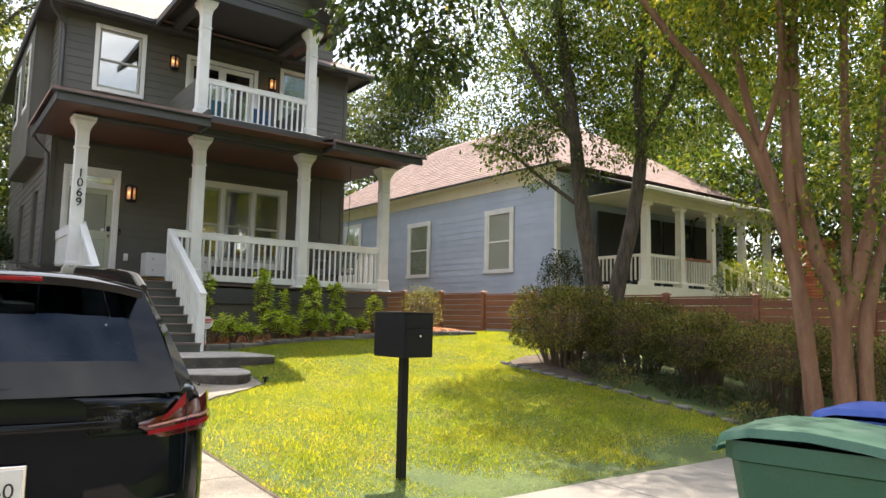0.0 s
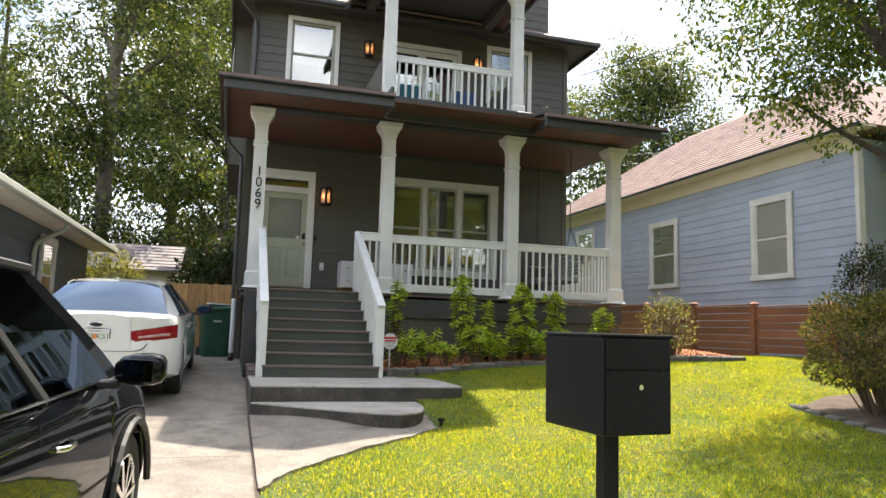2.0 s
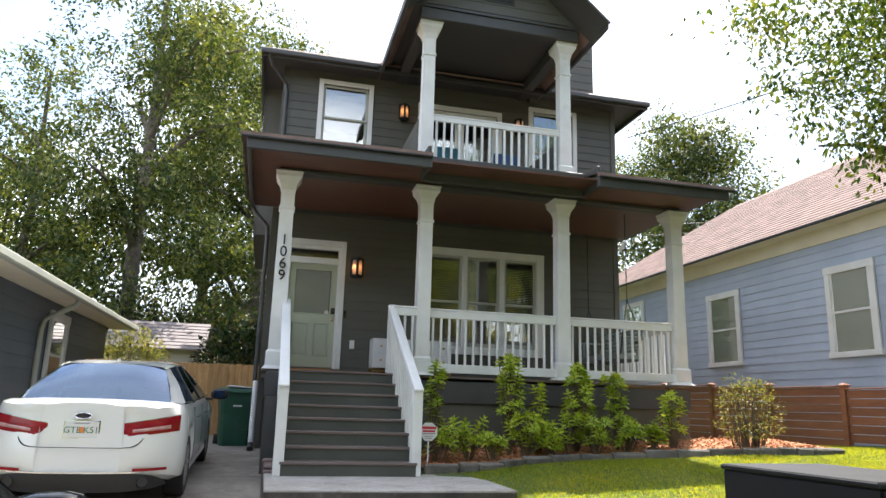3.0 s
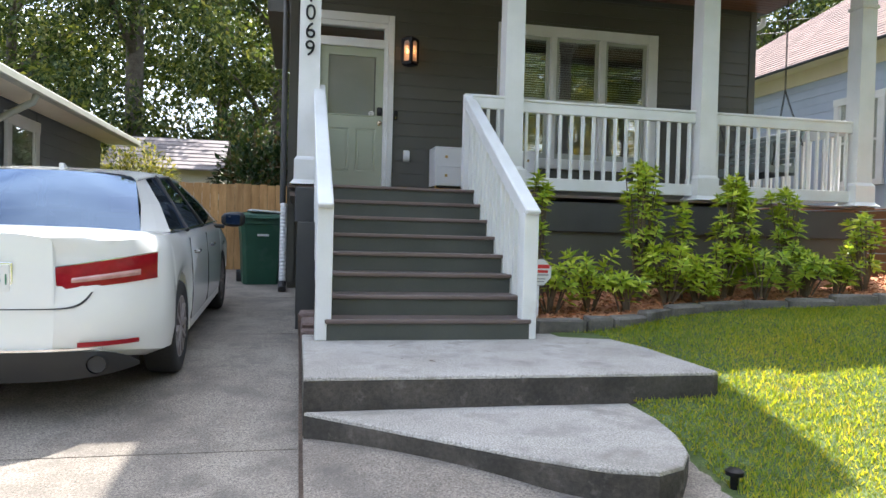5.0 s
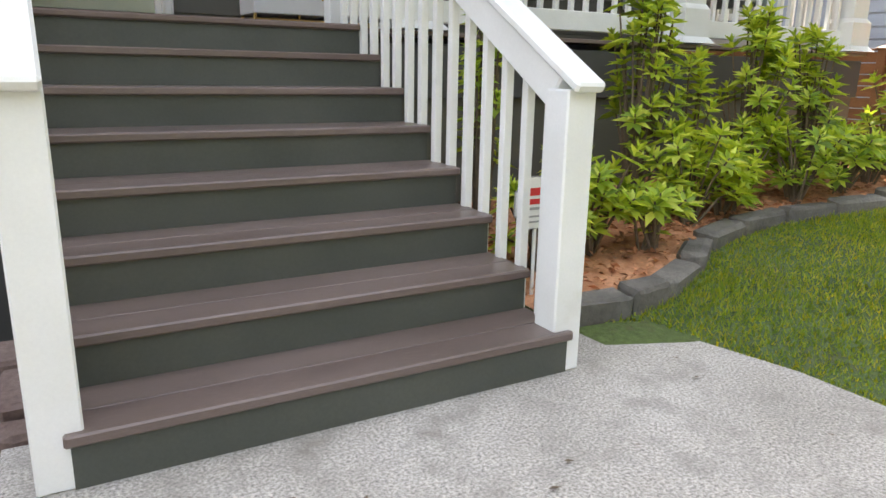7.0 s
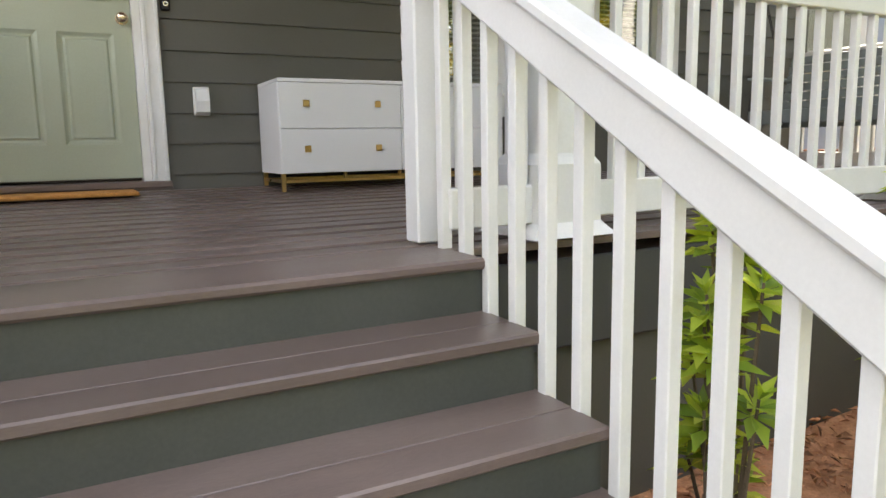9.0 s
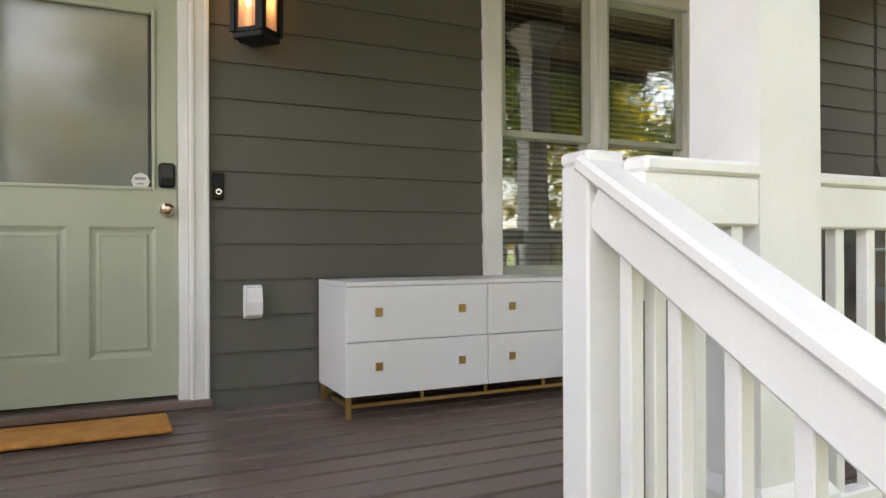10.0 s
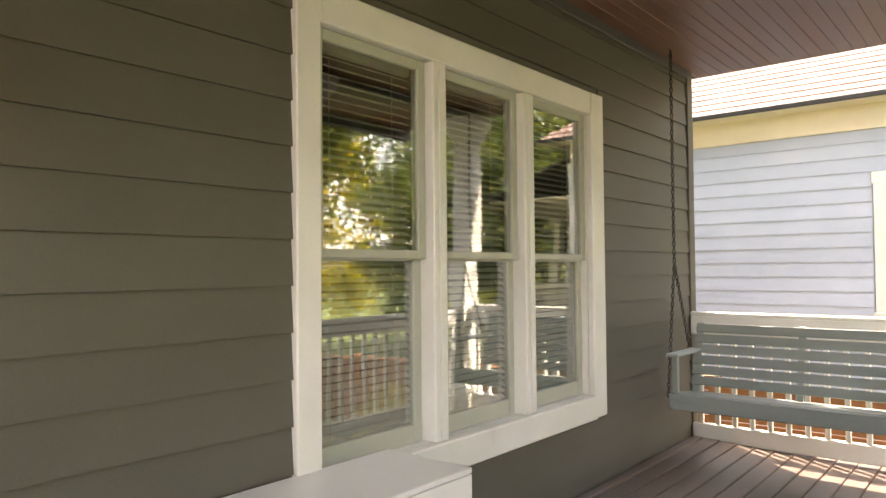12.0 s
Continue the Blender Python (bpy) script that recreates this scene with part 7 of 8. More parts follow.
# ==== plants ====
def leaf_object(name, P, D, size, width, mat, parent=None, fold=.25, kind="", label="", category="", up=None):
    """Many folded leaves in one mesh: P places, D directions (n x 3), size lengths, width as a share of the length."""
    n = len(P)
    D = D / np.maximum(1e-6, np.linalg.norm(D, axis=1))[:, None]
    ref = np.random.normal(size=(n, 3)) * .45 + np.array([0, 0, 1.0]) if up is None else up
    X = np.cross(D, ref)
    X /= np.maximum(1e-6, np.linalg.norm(X, axis=1))[:, None]
    N = np.cross(X, D)
    s = size[:, None]
    w = s * width * .5
    V = np.empty((n, 4, 3))
    V[:, 0] = P
    V[:, 1] = P + D * s * .5 - X * w + N * w * fold
    V[:, 2] = P + D * s - N * s * .12
    V[:, 3] = P + D * s * .5 + X * w + N * w * fold
    o = ORG.get(parent.name, Vector((0, 0, 0))) if parent else Vector((0, 0, 0))
    V = V.reshape(-1, 3) - np.array(o)
    me = bpy.data.meshes.new(name)
    me.vertices.add(4 * n)
    me.vertices.foreach_set("co", V.ravel())
    base = np.arange(n) * 4
    idx = np.stack([base, base + 1, base + 2, base, base + 2, base + 3], 1).ravel()
    me.loops.add(6 * n)
    me.loops.foreach_set("vertex_index", idx)
    me.polygons.add(2 * n)
    me.polygons.foreach_set("loop_start", np.arange(2 * n) * 3)
    me.polygons.foreach_set("loop_total", np.full(2 * n, 3))
    me.update(calc_edges=True)
    me.materials.append(mat)
    ob = new(name, me)
    if parent:
        ob.parent = parent
    return tagged(ob, label, category, "", kind)


def ball(n, centre, r, squash=(1, 1, 1), hollow=.35):
    d = np.random.normal(size=(n, 3))
    d /= np.linalg.norm(d, axis=1)[:, None]
    q = (hollow ** 3 + (1 - hollow ** 3) * np.random.rand(n)) ** (1 / 3)
    return np.array(centre) + d * q[:, None] * r * np.array(squash), d


def foliage(name, clumps, per, size, width, mat, parent, droop=.5):
    """Leaves gathered in sprays round the clump centres: (x, y, z, r)."""
    Ps, Ds = [], []
    for x, y, z, r in clumps:
        k = max(3, int(per * r * r / 18))
        c, d = ball(k, (x, y, z), r, (1, 1, .75), .5)
        m = 18
        spread = .28 * r + size
        p = np.repeat(c, m, 0) + np.random.normal(size=(k * m, 3)) * spread * np.array([.55, .55, .4])
        q = np.repeat(d, m, 0) + np.random.normal(size=(k * m, 3)) * .8 - np.array([0, 0, droop])
        Ps.append(p)
        Ds.append(q)
    P, D = np.concatenate(Ps), np.concatenate(Ds)
    return leaf_object(name, P, D, size * np.random.uniform(.7, 1.3, len(P)), width, mat, parent)


def limb(mb, pts, r0, r1, n=9):
    """A tapered, slightly crooked limb through the points."""
    pts = [Vector(p) for p in pts]
    out = []
    for i in range(len(pts) - 1):
        a, b = pts[max(i - 1, 0)], pts[i]
        c, d = pts[i + 1], pts[min(i + 2, len(pts) - 1)]
        for k in range(4):
            t = k / 4
            out.append(.5 * ((2 * b) + (c - a) * t + (2 * a - 5 * b + 4 * c - d) * t * t + (3 * b - a - 3 * c + d) * t ** 3))
    out.append(pts[-1])
    rs = [r0 + (r1 - r0) * (i / (len(out) - 1)) ** .8 for i in range(len(out))]
    rs = [r * (1 + .06 * math.sin(i * 2.1 + r0 * 50)) for i, r in enumerate(rs)]
    mb.tube(out, rs, n)
    return out


np.random.seed(7)
random.seed(7)

# crape myrtle by the street
DATUM[0] = Vector((.12, .28, .14))
cm = thing("crape_myrtle", (6.4, -8.85, -.75), "multi-stemmed crape myrtle with smooth cinnamon bark and fine leaves", "tree")
CM = [([(6.22, -8.70, -.8), (6.15, -8.72, -.3), (5.93, -8.69, 1.0), (5.71, -8.62, 1.84), (5.41, -8.49, 2.61), (4.91, -8.21, 3.51), (4.42, -7.92, 4.13), (3.9, -7.66, 4.75), (2.7, -7.55, 4.75), (1.6, -7.45, 4.2), (.8, -7.2, 3.6)], .15, .008),
      ([(5.81, -8.67, 1.5), (5.72, -8.72, 2.54), (5.6, -8.75, 3.59), (5.47, -8.79, 4.63), (5.3, -8.84, 6.2)], .10, .04),
      ([(5.70, -8.64, 2.0), (5.32, -8.48, 3.09), (5.1, -8.41, 3.93), (4.89, -8.34, 4.63), (4.6, -8.2, 5.8)], .07, .03),
      ([(6.5, -8.95, -.8), (6.45, -8.96, 0), (6.39, -8.97, .45), (6.3, -8.96, .87), (6.04, -8.84, 1.56), (5.81, -8.78, 2.54), (5.68, -8.82, 3.59), (5.59, -8.92, 5.2), (5.5, -9.1, 6.6)], .17, .05),
      ([(6.38, -8.98, .5), (6.54, -9.22, 1.5), (6.62, -9.45, 2.9), (6.57, -9.59, 4.29), (6.5, -9.8, 6.0)], .12, .05),
      ([(6.42, -9.05, 1.0), (6.28, -9.15, 2.54), (6.16, -9.23, 3.94), (6.05, -9.3, 5.6)], .08, .04),
      ([(6.72, -9.12, -.8), (6.62, -9.19, .73), (6.86, -9.6, 2.55), (7.0, -10.0, 4.6)], .13, .05),
      ([(5.41, -8.49, 2.61), (5.2, -8.9, 3.5), (4.8, -9.1, 4.6), (4.4, -9.2, 5.6)], .05, .02),
      ([(5.6, -8.75, 3.59), (6.2, -8.4, 4.8), (6.6, -8.0, 6.0)], .05, .02)]
for pts, a, b in CM:
    mb = MB()
    limb(mb, pts, a * .85, b, 10)
    put("trunk" if pts[0][2] < -.5 else "branch", mb, M_BARKB, cm, smooth=60)
cl = []
for pts, a, b in CM:
    for p in pts[-3:]:
        for k in range(3):
            cl.append((p[0] + random.uniform(-.9, .9), p[1] + random.uniform(-.9, .9), p[2] + random.uniform(.3, 1.4), random.uniform(.45, .85)))
for k in range(26):
    cl.append((random.uniform(3.6, 8.2), random.uniform(-10.6, -7.2), random.uniform(5.3, 8.0), random.uniform(.6, 1.0)))
# more clumps, mostly overhead, added to shade the pavement and bins
for k in range(60):
    cl.append((random.uniform(5.6, 10.5), random.uniform(-10.0, -5.6), random.uniform(5.2, 8.8), random.uniform(.55, 1.0)))
foliage("crown", cl, 800, .08, .5, L_MYRT, cm, .9)
cl = []
# drooping sprays over the mailbox, in leaf tones darkened to stand for shade
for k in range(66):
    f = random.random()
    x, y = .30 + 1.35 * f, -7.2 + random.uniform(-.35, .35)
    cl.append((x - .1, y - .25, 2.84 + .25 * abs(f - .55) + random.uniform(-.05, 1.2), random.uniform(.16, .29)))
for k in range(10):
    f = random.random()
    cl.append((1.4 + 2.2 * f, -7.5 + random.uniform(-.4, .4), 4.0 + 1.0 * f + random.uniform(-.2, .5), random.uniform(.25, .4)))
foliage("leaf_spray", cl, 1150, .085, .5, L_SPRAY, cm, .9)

# yard tree with two stems behind the hedge
DATUM[0] = Vector((-.10, .25, .07))
yt = thing("yard_tree", (8.5, -3.6, -.1), "two-stemmed rough-barked tree with an airy leafy crown behind the hedge", "tree")
YT = [([(8.45, -3.48, -.4), (8.36, -3.48, 1.24), (8.05, -3.44, 2.8), (7.82, -3.45, 4.29), (7.52, -3.43, 6.02), (7.31, -3.41, 7.17), (7.08, -3.41, 9.0)], .22, .06),
      ([(7.81, -3.46, 4.3), (7.19, -3.11, 5.44), (6.57, -2.77, 6.59), (6.0, -2.5, 8.0)], .09, .03),
      ([(8.65, -3.7, -.4), (8.71, -3.75, 1.19), (8.85, -4.03, 2.57), (8.89, -4.24, 3.96), (8.75, -4.31, 5.46), (8.73, -4.51, 7.19), (8.73, -4.68, 9.0)], .20, .06),
      ([(8.83, -4.22, 4.1), (9.23, -4.64, 5.11), (9.6, -5.1, 6.5), (10.2, -5.6, 7.6)], .08, .03),
      ([(8.05, -3.44, 2.9), (7.4, -2.8, 3.6), (6.9, -2.4, 4.1), (6.3, -2.0, 4.2)], .05, .015),
      ([(7.82, -3.45, 4.2), (8.4, -2.4, 5.0), (8.8, -1.4, 5.6)], .06, .02)]
for pts, a, b in YT:
    mb = MB()
    limb(mb, pts, a, b, 10)
    put("trunk" if pts[0][2] < -.2 else "branch", mb, M_BARK, yt, smooth=60)
cl = []
for pts, a, b in YT:
    for p in pts[-3:]:
        for k in range(3):
            cl.append((p[0] + random.uniform(-.8, 1.0), p[1] + random.uniform(-1.1, .7), p[2] + random.uniform(-.3, 1.2), random.uniform(.45, .9)))
for k in range(16):
    cl.append((random.uniform(6.3, 8.6), random.uniform(-3.8, -2.0), random.uniform(3.6, 5.0), random.uniform(.25, .45)))
for k in range(62):
    a = random.uniform(0, 6.28)
    q = random.uniform(.5, 3.3)
    cl.append((8.5 + q * math.cos(a), -3.7 + q * math.sin(a), random.uniform(5.6, 9.6), random.uniform(.55, 1.0)))
for k in range(46):
    x = random.uniform(7.5, 12.2)
    cl.append((x, random.uniform(-4.8, -2.4), random.uniform(4.4 + .12 * abs(x - 8), 7.4), random.uniform(.35, .62)))
# high clumps added out of view so their shade reaches the hedge bed
for k in range(50):
    cl.append((random.uniform(8.0, 12.4), random.uniform(-5.4, -.6), random.uniform(6.0, 9.2), random.uniform(.5, .95)))
foliage("crown", cl, 700, .09, .5, L_TREE, yt, .6)

DATUM[0] = Vector((0, 0, 0))


def big_tree(x, y, z0, h, r, mat, label, per=150, leaf=.30, lean=0, base_f=.25, seed=0, group="background trees", dense=40):
    random.seed(seed)
    np.random.seed(seed)
    t = thing("tree", (x, y, z0), label, "tree", group)
    mb = MB()
    top = limb(mb, [(x, y, z0 - .3), (x + lean * .3, y, z0 + h * .3), (x + lean * .6, y + .3, z0 + h * .6), (x + lean, y, z0 + h * .92)], h * .019, h * .004, 8)
    cl = []
    for k in range(14):
        f = random.uniform(base_f, .9)
        p = top[int(f * (len(top) - 1))]
        a = random.uniform(0, 6.28)
        q = r * random.uniform(.55, .95) * (1 - .5 * max(0, f - .6))
        e = Vector((p.x + q * math.cos(a), p.y + q * math.sin(a), p.z + h * random.uniform(.04, .16)))
        limb(mb, [p, (p + e) / 2 + Vector((0, 0, h * .03)), e], h * .008, h * .002, 6)
        for w in (.55, .8, 1.0):
            c = p.lerp(e, w)
            cl.append((c.x + random.uniform(-.5, .5), c.y + random.uniform(-.5, .5), c.z + random.uniform(-.3, .6), r * random.uniform(.16, .30)))
    for k in range(dense):
        a, q, f = random.uniform(0, 6.28), r * math.sqrt(random.random()), random.uniform(base_f, 1)
        q *= (1 - .7 * max(0, f - .55) / .45) * (.7 + .3 * min(1, (f - base_f) / .2))
        cl.append((x + lean * f + q * math.cos(a), y + q * math.sin(a), z0 + h * f, r * random.uniform(.14, .26)))
    put("trunk", mb, M_BARKF, t, smooth=60)
    foliage("crown", cl, per, leaf, .55, mat, t, .5)


LBL = "tall leafy tree with a gappy crown behind the houses"
big_tree(-5.3, 17, .2, 19, 4.3, L_TREEF, LBL, seed=31, per=270, leaf=.17, dense=84, base_f=.08)
big_tree(-9.8, 20, .2, 14.5, 3.6, L_TREEF, LBL, seed=32, per=270, leaf=.17, dense=84, base_f=.08)
big_tree(-1.2, 21, .2, 17, 4.4, L_TREEF, LBL, seed=33, per=270, leaf=.17, dense=84, base_f=.08)
big_tree(-14.5, 18, .2, 8.5, 4.0, L_TREEF, LBL, seed=34, per=270, leaf=.17, dense=84, base_f=.08)
big_tree(-13, 27, .2, 12, 5.0, L_TREEF, LBL, seed=35, per=110, leaf=.32, dense=90, base_f=.1)
big_tree(-4, 29, .2, 21, 6.0, L_TREEF, LBL, seed=36, per=110, leaf=.32, dense=90, base_f=.1)
big_tree(4, 24, .2, 15, 5.0, L_TREEF, LBL, seed=37, per=80, leaf=.32, dense=40)
big_tree(22.5, 26, .4, 17.0, 6.2, L_TREEF, "broad round-headed tree standing between the houses", seed=38, per=190, leaf=.22, dense=95, base_f=.25)
big_tree(14, 29, .4, 12, 5.0, L_TREEF, LBL, seed=39, per=80, leaf=.34, dense=40, base_f=.1)
for i, (x, y, h, r) in enumerate([(27, 5, 13, 4.5), (25, -5, 12, 4.5), (32, 0, 17, 6), (23, 14, 8, 4.0), (30, 12, 16, 5.5), (26, -13, 12, 5), (36, -10, 17, 6), (21, -9.5, 8.5, 3.6), (22, 0.5, 10, 4.0), (20, -6, 8.5, 3.6), (27, -9, 12, 4.6)]):
    big_tree(x, y, .3, h, r, L_TREEF if i % 2 else L_TREE, LBL, seed=50 + i, per=170, leaf=.22, dense=75, base_f=.10)
# out of view, these show only as reflections in the panes
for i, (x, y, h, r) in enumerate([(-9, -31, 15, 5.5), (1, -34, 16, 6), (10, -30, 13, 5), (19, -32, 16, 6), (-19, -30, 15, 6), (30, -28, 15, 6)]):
    big_tree(x, y, -1.0, h, r, L_STREET, "leafy tree across the street with yellow sunlight put into its leaf colour", seed=70 + i, per=90, leaf=.38, dense=80, base_f=.12, group="trees across the street")


def bush(name, x, y, z, rx, ry, h, n, leaf, mat, label, seed, twigs=26, width=.5, low=.25, twigmat=None, group=""):
    """A rounded, twiggy bush: stems from the ground and leaves mostly in its outer shell."""
    np.random.seed(seed)
    random.seed(seed)
    t = thing(name, (x, y, z), label, "shrub", group)
    mb = MB()
    for k in range(twigs):
        a = random.uniform(0, 6.28)
        q = math.sqrt(random.random())
        e = (x + rx * .85 * q * math.cos(a), y + ry * .85 * q * math.sin(a), z + h * random.uniform(.65, .97))
        b = (x + rx * .4 * q * math.cos(a), y + ry * .4 * q * math.sin(a), z - .05)
        mid = [(b[i] + e[i]) / 2 + random.uniform(-.06, .06) for i in range(3)]
        mb.tube([b, mid, e], [.012, .008, .004], 5)
    put("stem", mb, twigmat or M_TWIG, t)
    P, D = ball(n, (0, 0, 0), 1.0, (1, 1, 1), .62)
    P = np.sign(P) * np.abs(P) ** .8
    lump = 1 + .10 * np.sin(P[:, 0] * 7 + seed) + .10 * np.sin(P[:, 1] * 6 + 2 * seed) + .06 * np.sin(P[:, 2] * 9)
    P *= lump[:, None]
    zz = low + (1 - low) * (P[:, 2] * .5 + .5)
    Q = np.stack([x + P[:, 0] * rx, y + P[:, 1] * ry, z + zz * h], 1)
    D = D + np.random.normal(size=(n, 3)) * .7 + np.array([0, 0, .25])
    leaf_object("foliage", Q, D, leaf * np.random.uniform(.6, 1.3, n), width, mat, t)
    return t


DATUM[0] = Vector((-.22, .04, 0))
HL = "clipped brown-green hedge bush with bare twiggy base"
bush("hedge_bush", 7.35, -3.55, lawn_z(7.3, -3.5) - .05, 1.0, .85, 1.48, 13000, .058, L_HEDGE, HL, 81, 130, low=.22, group="hedge")
bush("hedge_bush", 8.0, -4.75, lawn_z(8, -4.7) - .05, .80, .8, 1.30, 9500, .058, L_HEDGE, HL, 82, 110, low=.24, group="hedge")
bush("hedge_bush", 7.9, -6.0, lawn_z(8, -6) - .05, .82, .78, 1.24, 9500, .058, L_HEDGE, HL, 83, 110, low=.24, group="hedge")
bush("hedge_bush", 8.0, -7.3, lawn_z(8, -7.3) - .05, .9, .85, 1.3, 8000, .055, L_HEDGE, HL, 84, 80, low=.32, group="hedge")
bush("hedge_bush", 8.3, -8.6, lawn_z(8, -8.5) - .05, .9, .85, 1.35, 8000, .055, L_HEDGE, HL, 85, 80, low=.30, group="hedge")
for i in range(16):
    x, y = random.uniform(6.2, 7.6), -4.4 - i * .28
    bush("ground_cover", x, y, lawn_z(x, y) - .02, .28, .28, random.uniform(.18, .4), 260, .07, L_DARK if i % 4 else L_HEDGE, "low dark ground cover plant under the hedge", 90 + i, 4, .35, group="ground cover")
DATUM[0] = Vector((0, 0, 0))
bush("variegated_bush", 6.95, 1.0, lawn_z(6.95, 1.0) + .02, .46, .42, 1.12, 1500, .05, L_YELL, "loose cream-variegated shrub at the corner of the bed", 110, 40, low=.12)
bush("evergreen_shrub", 10.9, .15, .4, .55, .6, 2.1, 4200, .07, L_DARK, "dark upright shrub at the corner of the bungalow", 111, 30, low=.15)
bush("garden_shrub", 14.2, -3.3, .4, .9, .8, 1.9, 3500, .08, L_MYRT, "green shrub in front of the bungalow porch", 112, 30, low=.2, width=.35)
bush("garden_shrub", 17.2, -4.4, .4, .8, .8, 1.2, 3000, .08, L_VARI, "pale shrub beside the bungalow steps", 113, 30, low=.1)
bush("yellow_bush", -3.75, 10.3, .2, .75, .6, 2.3, 3200, .10, L_YELL, "yellow-green shrub beside the shed", 114, 26, low=.2, width=.4)
for i, (x, y, rx, h) in enumerate([(-1.2, 11.5, 1.1, 2.7), (-.4, 13.5, 1.2, 3.3), (-2.0, 15.0, 1.4, 3.8), (-6.5, 13.5, 1.8, 4.0), (-4.5, 16, 1.8, 4.6), (-10, 14, 2.2, 4.6), (-14, 13, 2.4, 5), (-8, 11.5, 1.6, 3.4), (9.2, 15, 1.5, 4.2), (9.6, 19, 2.0, 6.5)]):
    bush("dark_shrub", x, y, .1, rx, rx, h, 3600, .17, L_DARK if i in (0, 1, 2, 7) else L_TREEF, "dense dark shrub along the back boundary", 120 + i, 12, low=.05, group="boundary shrubs")


# whorled evergreen shrubs along the porch base
def whorl_shrub(x, y, z, h, spread, whorls, seed, leaf=.125):
    np.random.seed(seed)
    random.seed(seed)
    t = thing("glossy_shrub", (x, y, z), "bright green whorled evergreen shrub in the mulch bed by the porch" if h > .8 else "low bright green whorled shrub at the edge of the mulch bed", "shrub", "porch bed shrubs")
    mb = MB()
    Ps, Ds, Ss, Us = [], [], [], []
    main = [Vector((x + random.uniform(-.05, .05), y + random.uniform(-.05, .05), z - .05)) for _ in range(3)]
    for k in range(whorls):
        f = (k + .5) / whorls
        a = random.uniform(0, 6.28)
        zz = z + h * (.34 + .66 * f ** .8) if h > .8 else z + h * random.uniform(.35, 1)
        q = spread * math.sqrt(random.random()) * (1.05 - .45 * f if h > .8 else 1.0)
        c = Vector((x + q * math.cos(a), y + q * math.sin(a), zz))
        b = random.choice(main)
        mb.tube([b, b.lerp(c, .6) + Vector((0, 0, .06)), c], [.011, .008, .005], 5)
        tilt = Vector((math.cos(a) * .55 * q / max(spread, .01), math.sin(a) * .55 * q / max(spread, .01), 1)).normalized()
        e1 = tilt.orthogonal().normalized()
        e2 = tilt.cross(e1)
        for ring, (m, el, ln) in enumerate(((9, .12, 1.0), (8, .55, .85), (5, 1.15, .6))):
            for j in range(m):
                an = 2 * math.pi * (j + random.uniform(-.25, .25)) / m + ring * .4
                out = e1 * math.cos(an) + e2 * math.sin(an)
                d = out * math.cos(el) + tilt * math.sin(el)
                Ps.append(c - tilt * .03 * (2 - ring))
                Ds.append(d)
                Ss.append(leaf * ln * random.uniform(.8, 1.2))
                Us.append(tilt * math.cos(el) - out * math.sin(el))
    put("stem", mb, M_TWIG, t)
    leaf_object("leaves", np.array(Ps), np.array(Ds), np.array(Ss), .36, L_BUSH, t, .35, up=np.array(Us))


SH = [(2.02, 1.55, 1.42, .17, 18), (1.98, .92, .5, .22, 14), (2.38, .98, .6, .24, 18), (2.72, .86, .42, .20, 13), (3.16, 1.50, 1.52, .26, 36), (3.62, 1.45, 1.08, .15, 11), (3.32, 1.12, .64, .30, 24), (3.72, 1.18, .5, .22, 16),
      (4.30, 1.5, 1.36, .28, 32), (4.92, 1.5, 1.22, .24, 24), (4.42, 1.16, .58, .28, 22), (4.98, 1.16, .52, .26, 20), (5.85, 1.35, .92, .26, 16), (4.05, 1.3, .66, .18, 12), (5.42, 1.22, .46, .22, 13)]
for i, (x, y, h, s, w) in enumerate(SH):
    whorl_shrub(x, y, lawn_z(x, 1.0) + .04, h, s, w, 200 + i)

# mulch bed with edging stones
EDGE = [(1.62, .42), (2.08, .38), (2.35, .44), (2.75, .62), (3.15, .86), (3.6, 1.0), (4.1, 1.03), (4.6, .98), (5.1, .92), (5.6, .88), (6.1, .82), (6.6, .72), (7.1, .55), (7.6, .38), (8.1, .35)]
def EDGE_Y(x):
    return lerp_table(EDGE, x)


poly = EDGE + [(8.1, 1.9), (7.1, 2.34), (6.5, 2.26), (5.5, 2.26), (4.5, 2.26), (3.5, 2.26), (2.5, 2.26), (1.55, 2.26)]
mb = MB()
n = len(poly)
bedc = MB()
bedc.v = [(x, y, lawn_z(x, EDGE_Y(x)) + (.05 if i < len(EDGE) else .14)) for i, (x, y) in enumerate(poly)]
bedc.f = [tuple(range(n))]
bed = put("mulch_bed", bedc, M_MULCH, label="bed of red-brown bark mulch along the porch", category="mulch", kind="structure")
np.random.seed(15)
chips = []
while len(chips) < 5200:
    x, y = np.random.uniform(1.62, 8.0), np.random.uniform(.3, 2.24)
    ye = lerp_table(EDGE, x)
    if y > ye + .05:
        f = (y - ye) / (2.26 - ye)
        chips.append((x, y, lawn_z(x, ye) + .055 + .09 * f + np.random.uniform(0, .03)))
P = np.array(chips)
D = np.random.normal(size=(len(P), 3)) * np.array([1, 1, .25])
leaf_object("mulch_chips", P, D, np.random.uniform(.025, .075, len(P)), .42, M_MULCH, None, .5, "stuff", "loose red-brown bark chips on the bed", "mulch")
random.seed(16)
d_all = []
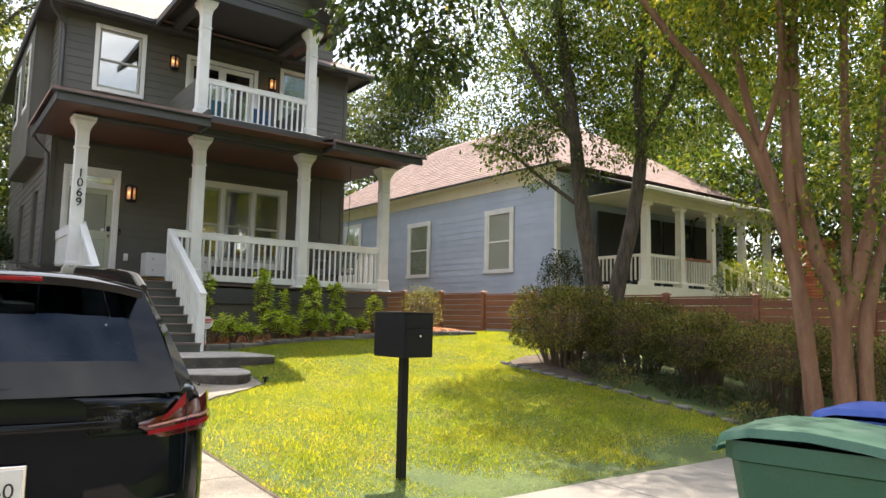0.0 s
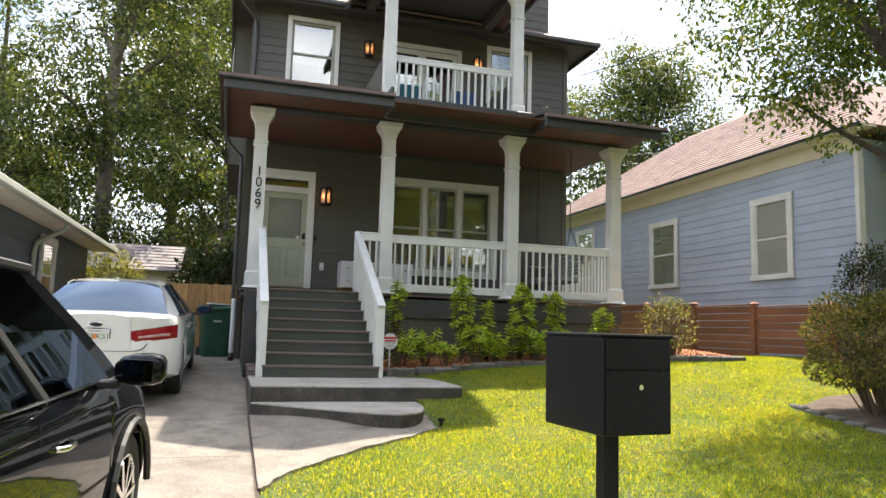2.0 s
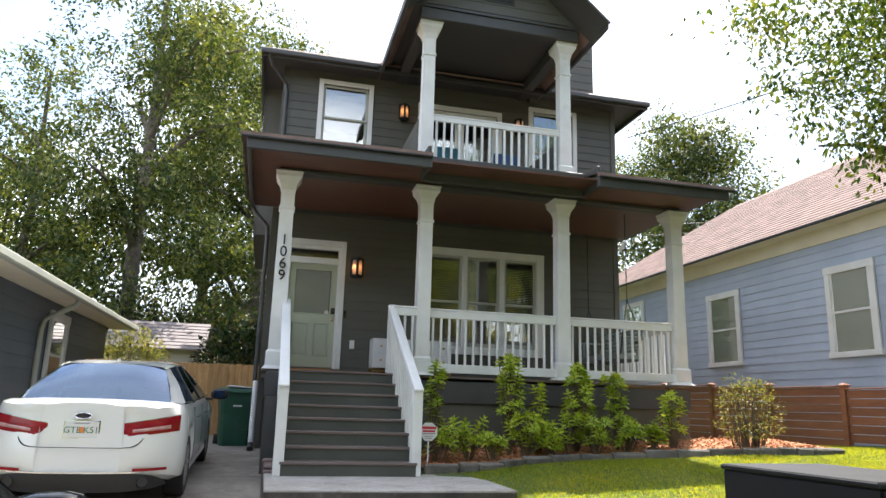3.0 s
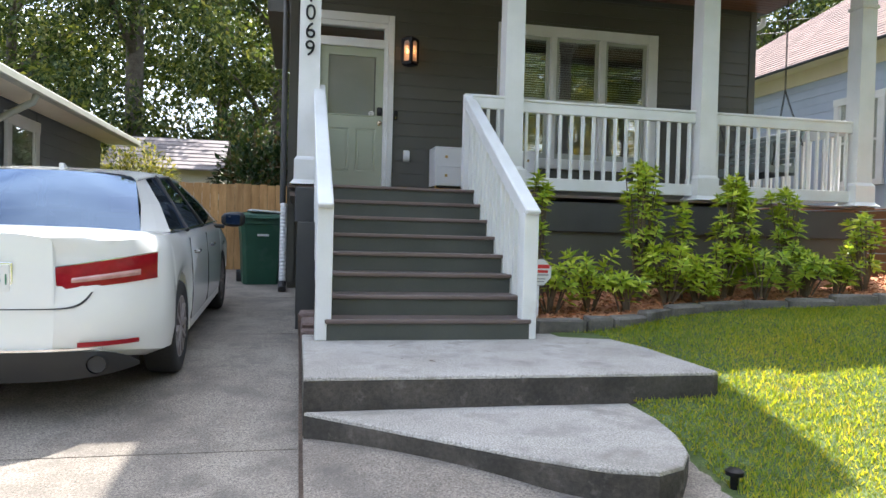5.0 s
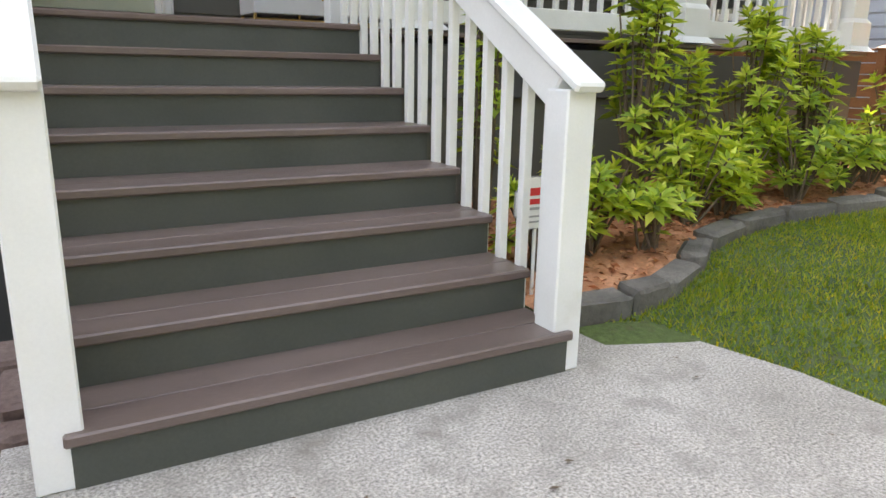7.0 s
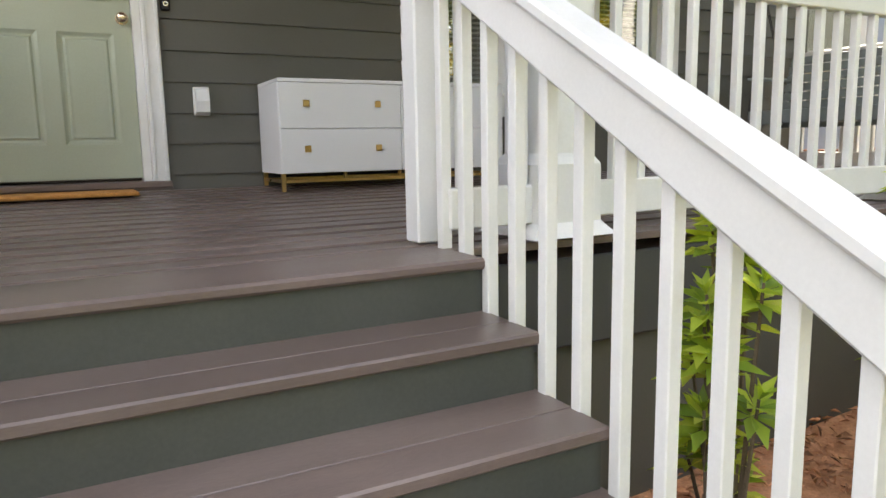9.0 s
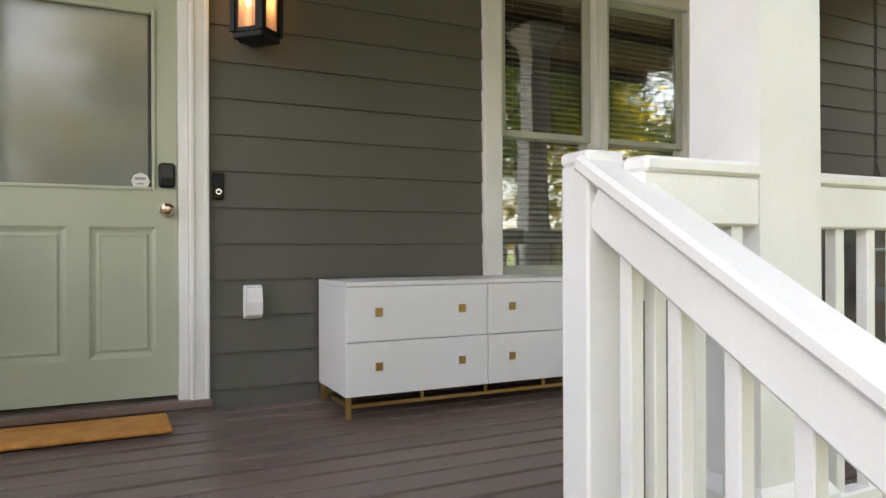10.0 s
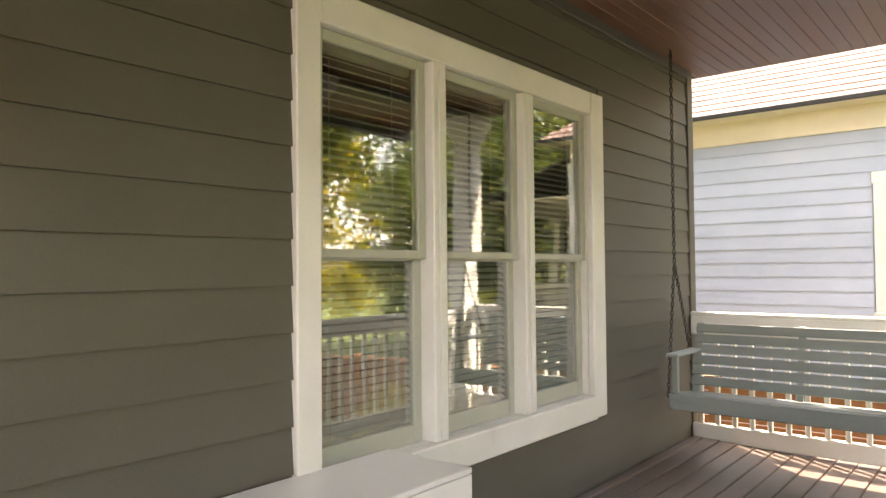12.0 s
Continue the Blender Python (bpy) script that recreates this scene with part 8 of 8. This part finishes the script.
for (x0, y0), (x1, y1) in zip(EDGE, EDGE[1:]):
    seg = Vector((x1 - x0, y1 - y0, 0))
    L = seg.length
    m = max(1, round(L / .34))
    for k in range(m):
        c = Vector((x0, y0, 0)) + seg * (k + .5) / m
        yaw = math.degrees(math.atan2(seg.y, seg.x)) + random.uniform(-5, 5)
        h = random.uniform(.075, .12)
        mb = MB().box(-L / m / 2 + .006, -.075, -.1, L / m / 2 - .006, .07, h, .022, pose(c.x, c.y, lawn_z(c.x, c.y), random.uniform(-4, 4), 0, yaw))
        mb.v = [(a + random.uniform(-.010, .010), b + random.uniform(-.010, .010), q + random.uniform(-.008, .008)) for a, b, q in mb.v]
        put("edging_stone", mb, M_STONE, label="rough grey edging stone around the mulch bed", category="stone", group="edging stones")
# stones round the hedge bed
for k in range(16):
    f = k / 15
    x, y = 6.35 - .25 * math.sin(f * 3.1) - .1 * f, -2.7 - 5.0 * f
    z = lawn_z(x, y)
    mb = MB().box(-.13, -.06, -.1, .13, .06, .035, .02, pose(x, y, z, 0, 0, 88 + random.uniform(-10, 10)))
    put("edging_stone", mb, M_STONE, label="low edging stone along the hedge bed", category="stone", group="hedge edging stones")
hb = MB()
_hp = [(6.4, -2.7), (6.12, -4.2), (6.05, -6.0), (6.2, -7.9), (9.5, -7.9), (9.5, -2.2), (7.2, -2.3)]
hb.v = [(x, y, lawn_z(x, y) + .02) for x, y in _hp]
hb.f = [tuple(range(len(_hp)))]
put("hedge_bed", hb, M_DIRT, label="bare shaded earth under the hedge", category="soil", kind="structure")

# ==== lawn grass ====
np.random.seed(23)
N = 620000
gx, gy = np.random.uniform(-.38, 9.4, N), np.random.uniform(-8.06, 3.6, N)
ex, ey = np.array([p[0] for p in EDGE]), np.array([p[1] for p in EDGE])
edge_y = np.where(gx > 1.62, np.interp(gx, ex, ey) - .06, .3)
edge_y = np.where(gx > 8.15, 3.6, edge_y)
keep = gy < edge_y
keep &= ~((gx < 2.26) & (gy > -1.42) & (gy < .36) & (gx < np.interp(gy, [-1.34, -.4, .24, .4], [2.26, 2.25, 2.10, 1.7])))
keep &= ~((gx < 1.64) & (gy > -2.64 + np.maximum(0, .85 - gx) * .75) & (gy < -1.3))
keep &= ~((gx < np.interp(gy, [p[0] for p in APRON], [p[1] for p in APRON])) & (gy > -4.4) & (gy < -1.3))
keep &= ~((gx > 6.2) & (gy < -2.7))
bald = np.sin(gx * 2.3 + 1.0) * np.sin(gy * 1.9) + .6 * np.sin(gx * 5.1 + gy * 3.3) + .5 * np.random.rand(N)
edge_bald = np.exp(-((gy + 7.9) / .5) ** 2) * 1.0 + np.exp(-((gx + .2) / .35) ** 2) * .55 + np.exp(-(((gx - 1.0) / .5) ** 2 + ((gy + 7.3) / .5) ** 2)) * .8
keep &= np.random.rand(N) > edge_bald * np.where(bald > -.2, 1.0, .35)
far = np.clip((gy + 8) / 9, 0, 1)
keep &= np.random.rand(N) > .25 * far
gx, gy = gx[keep], gy[keep]
gz = np.array([lawn_z(a, b) for a, b in zip(gx, gy)]) - .012
n = len(gx)
ln = np.random.uniform(.018, .046, n) * (1 + .35 * np.sin(gx * 3.1) * np.sin(gy * 2.7))
an = np.random.uniform(0, 6.283, n)
lean = np.random.uniform(.25, 1.1, n)
wd = np.random.uniform(.0028, .0055, n)
B = np.stack([gx, gy, gz], 1)
side = np.stack([np.cos(an), np.sin(an), np.zeros(n)], 1)
fwd = np.stack([-np.sin(an), np.cos(an), np.zeros(n)], 1)
V = np.empty((n, 3, 3))
V[:, 0] = B - side * wd[:, None]
V[:, 1] = B + side * wd[:, None]
V[:, 2] = B + fwd * (ln * lean)[:, None] + np.array([0, 0, 1]) * (ln * np.sqrt(1 - .6 * lean * lean))[:, None]
me = bpy.data.meshes.new("lawn_grass")
me.vertices.add(3 * n)
me.vertices.foreach_set("co", V.ravel())
me.loops.add(3 * n)
me.loops.foreach_set("vertex_index", np.arange(3 * n))
me.polygons.add(n)
me.polygons.foreach_set("loop_start", np.arange(n) * 3)
me.polygons.foreach_set("loop_total", np.full(n, 3))
me.update(calc_edges=True)
me.materials.append(L_GRASS)
tagged(new("lawn_grass", me), "short sunlit yellow-green lawn grass with worn patches", "grass", "", "stuff")
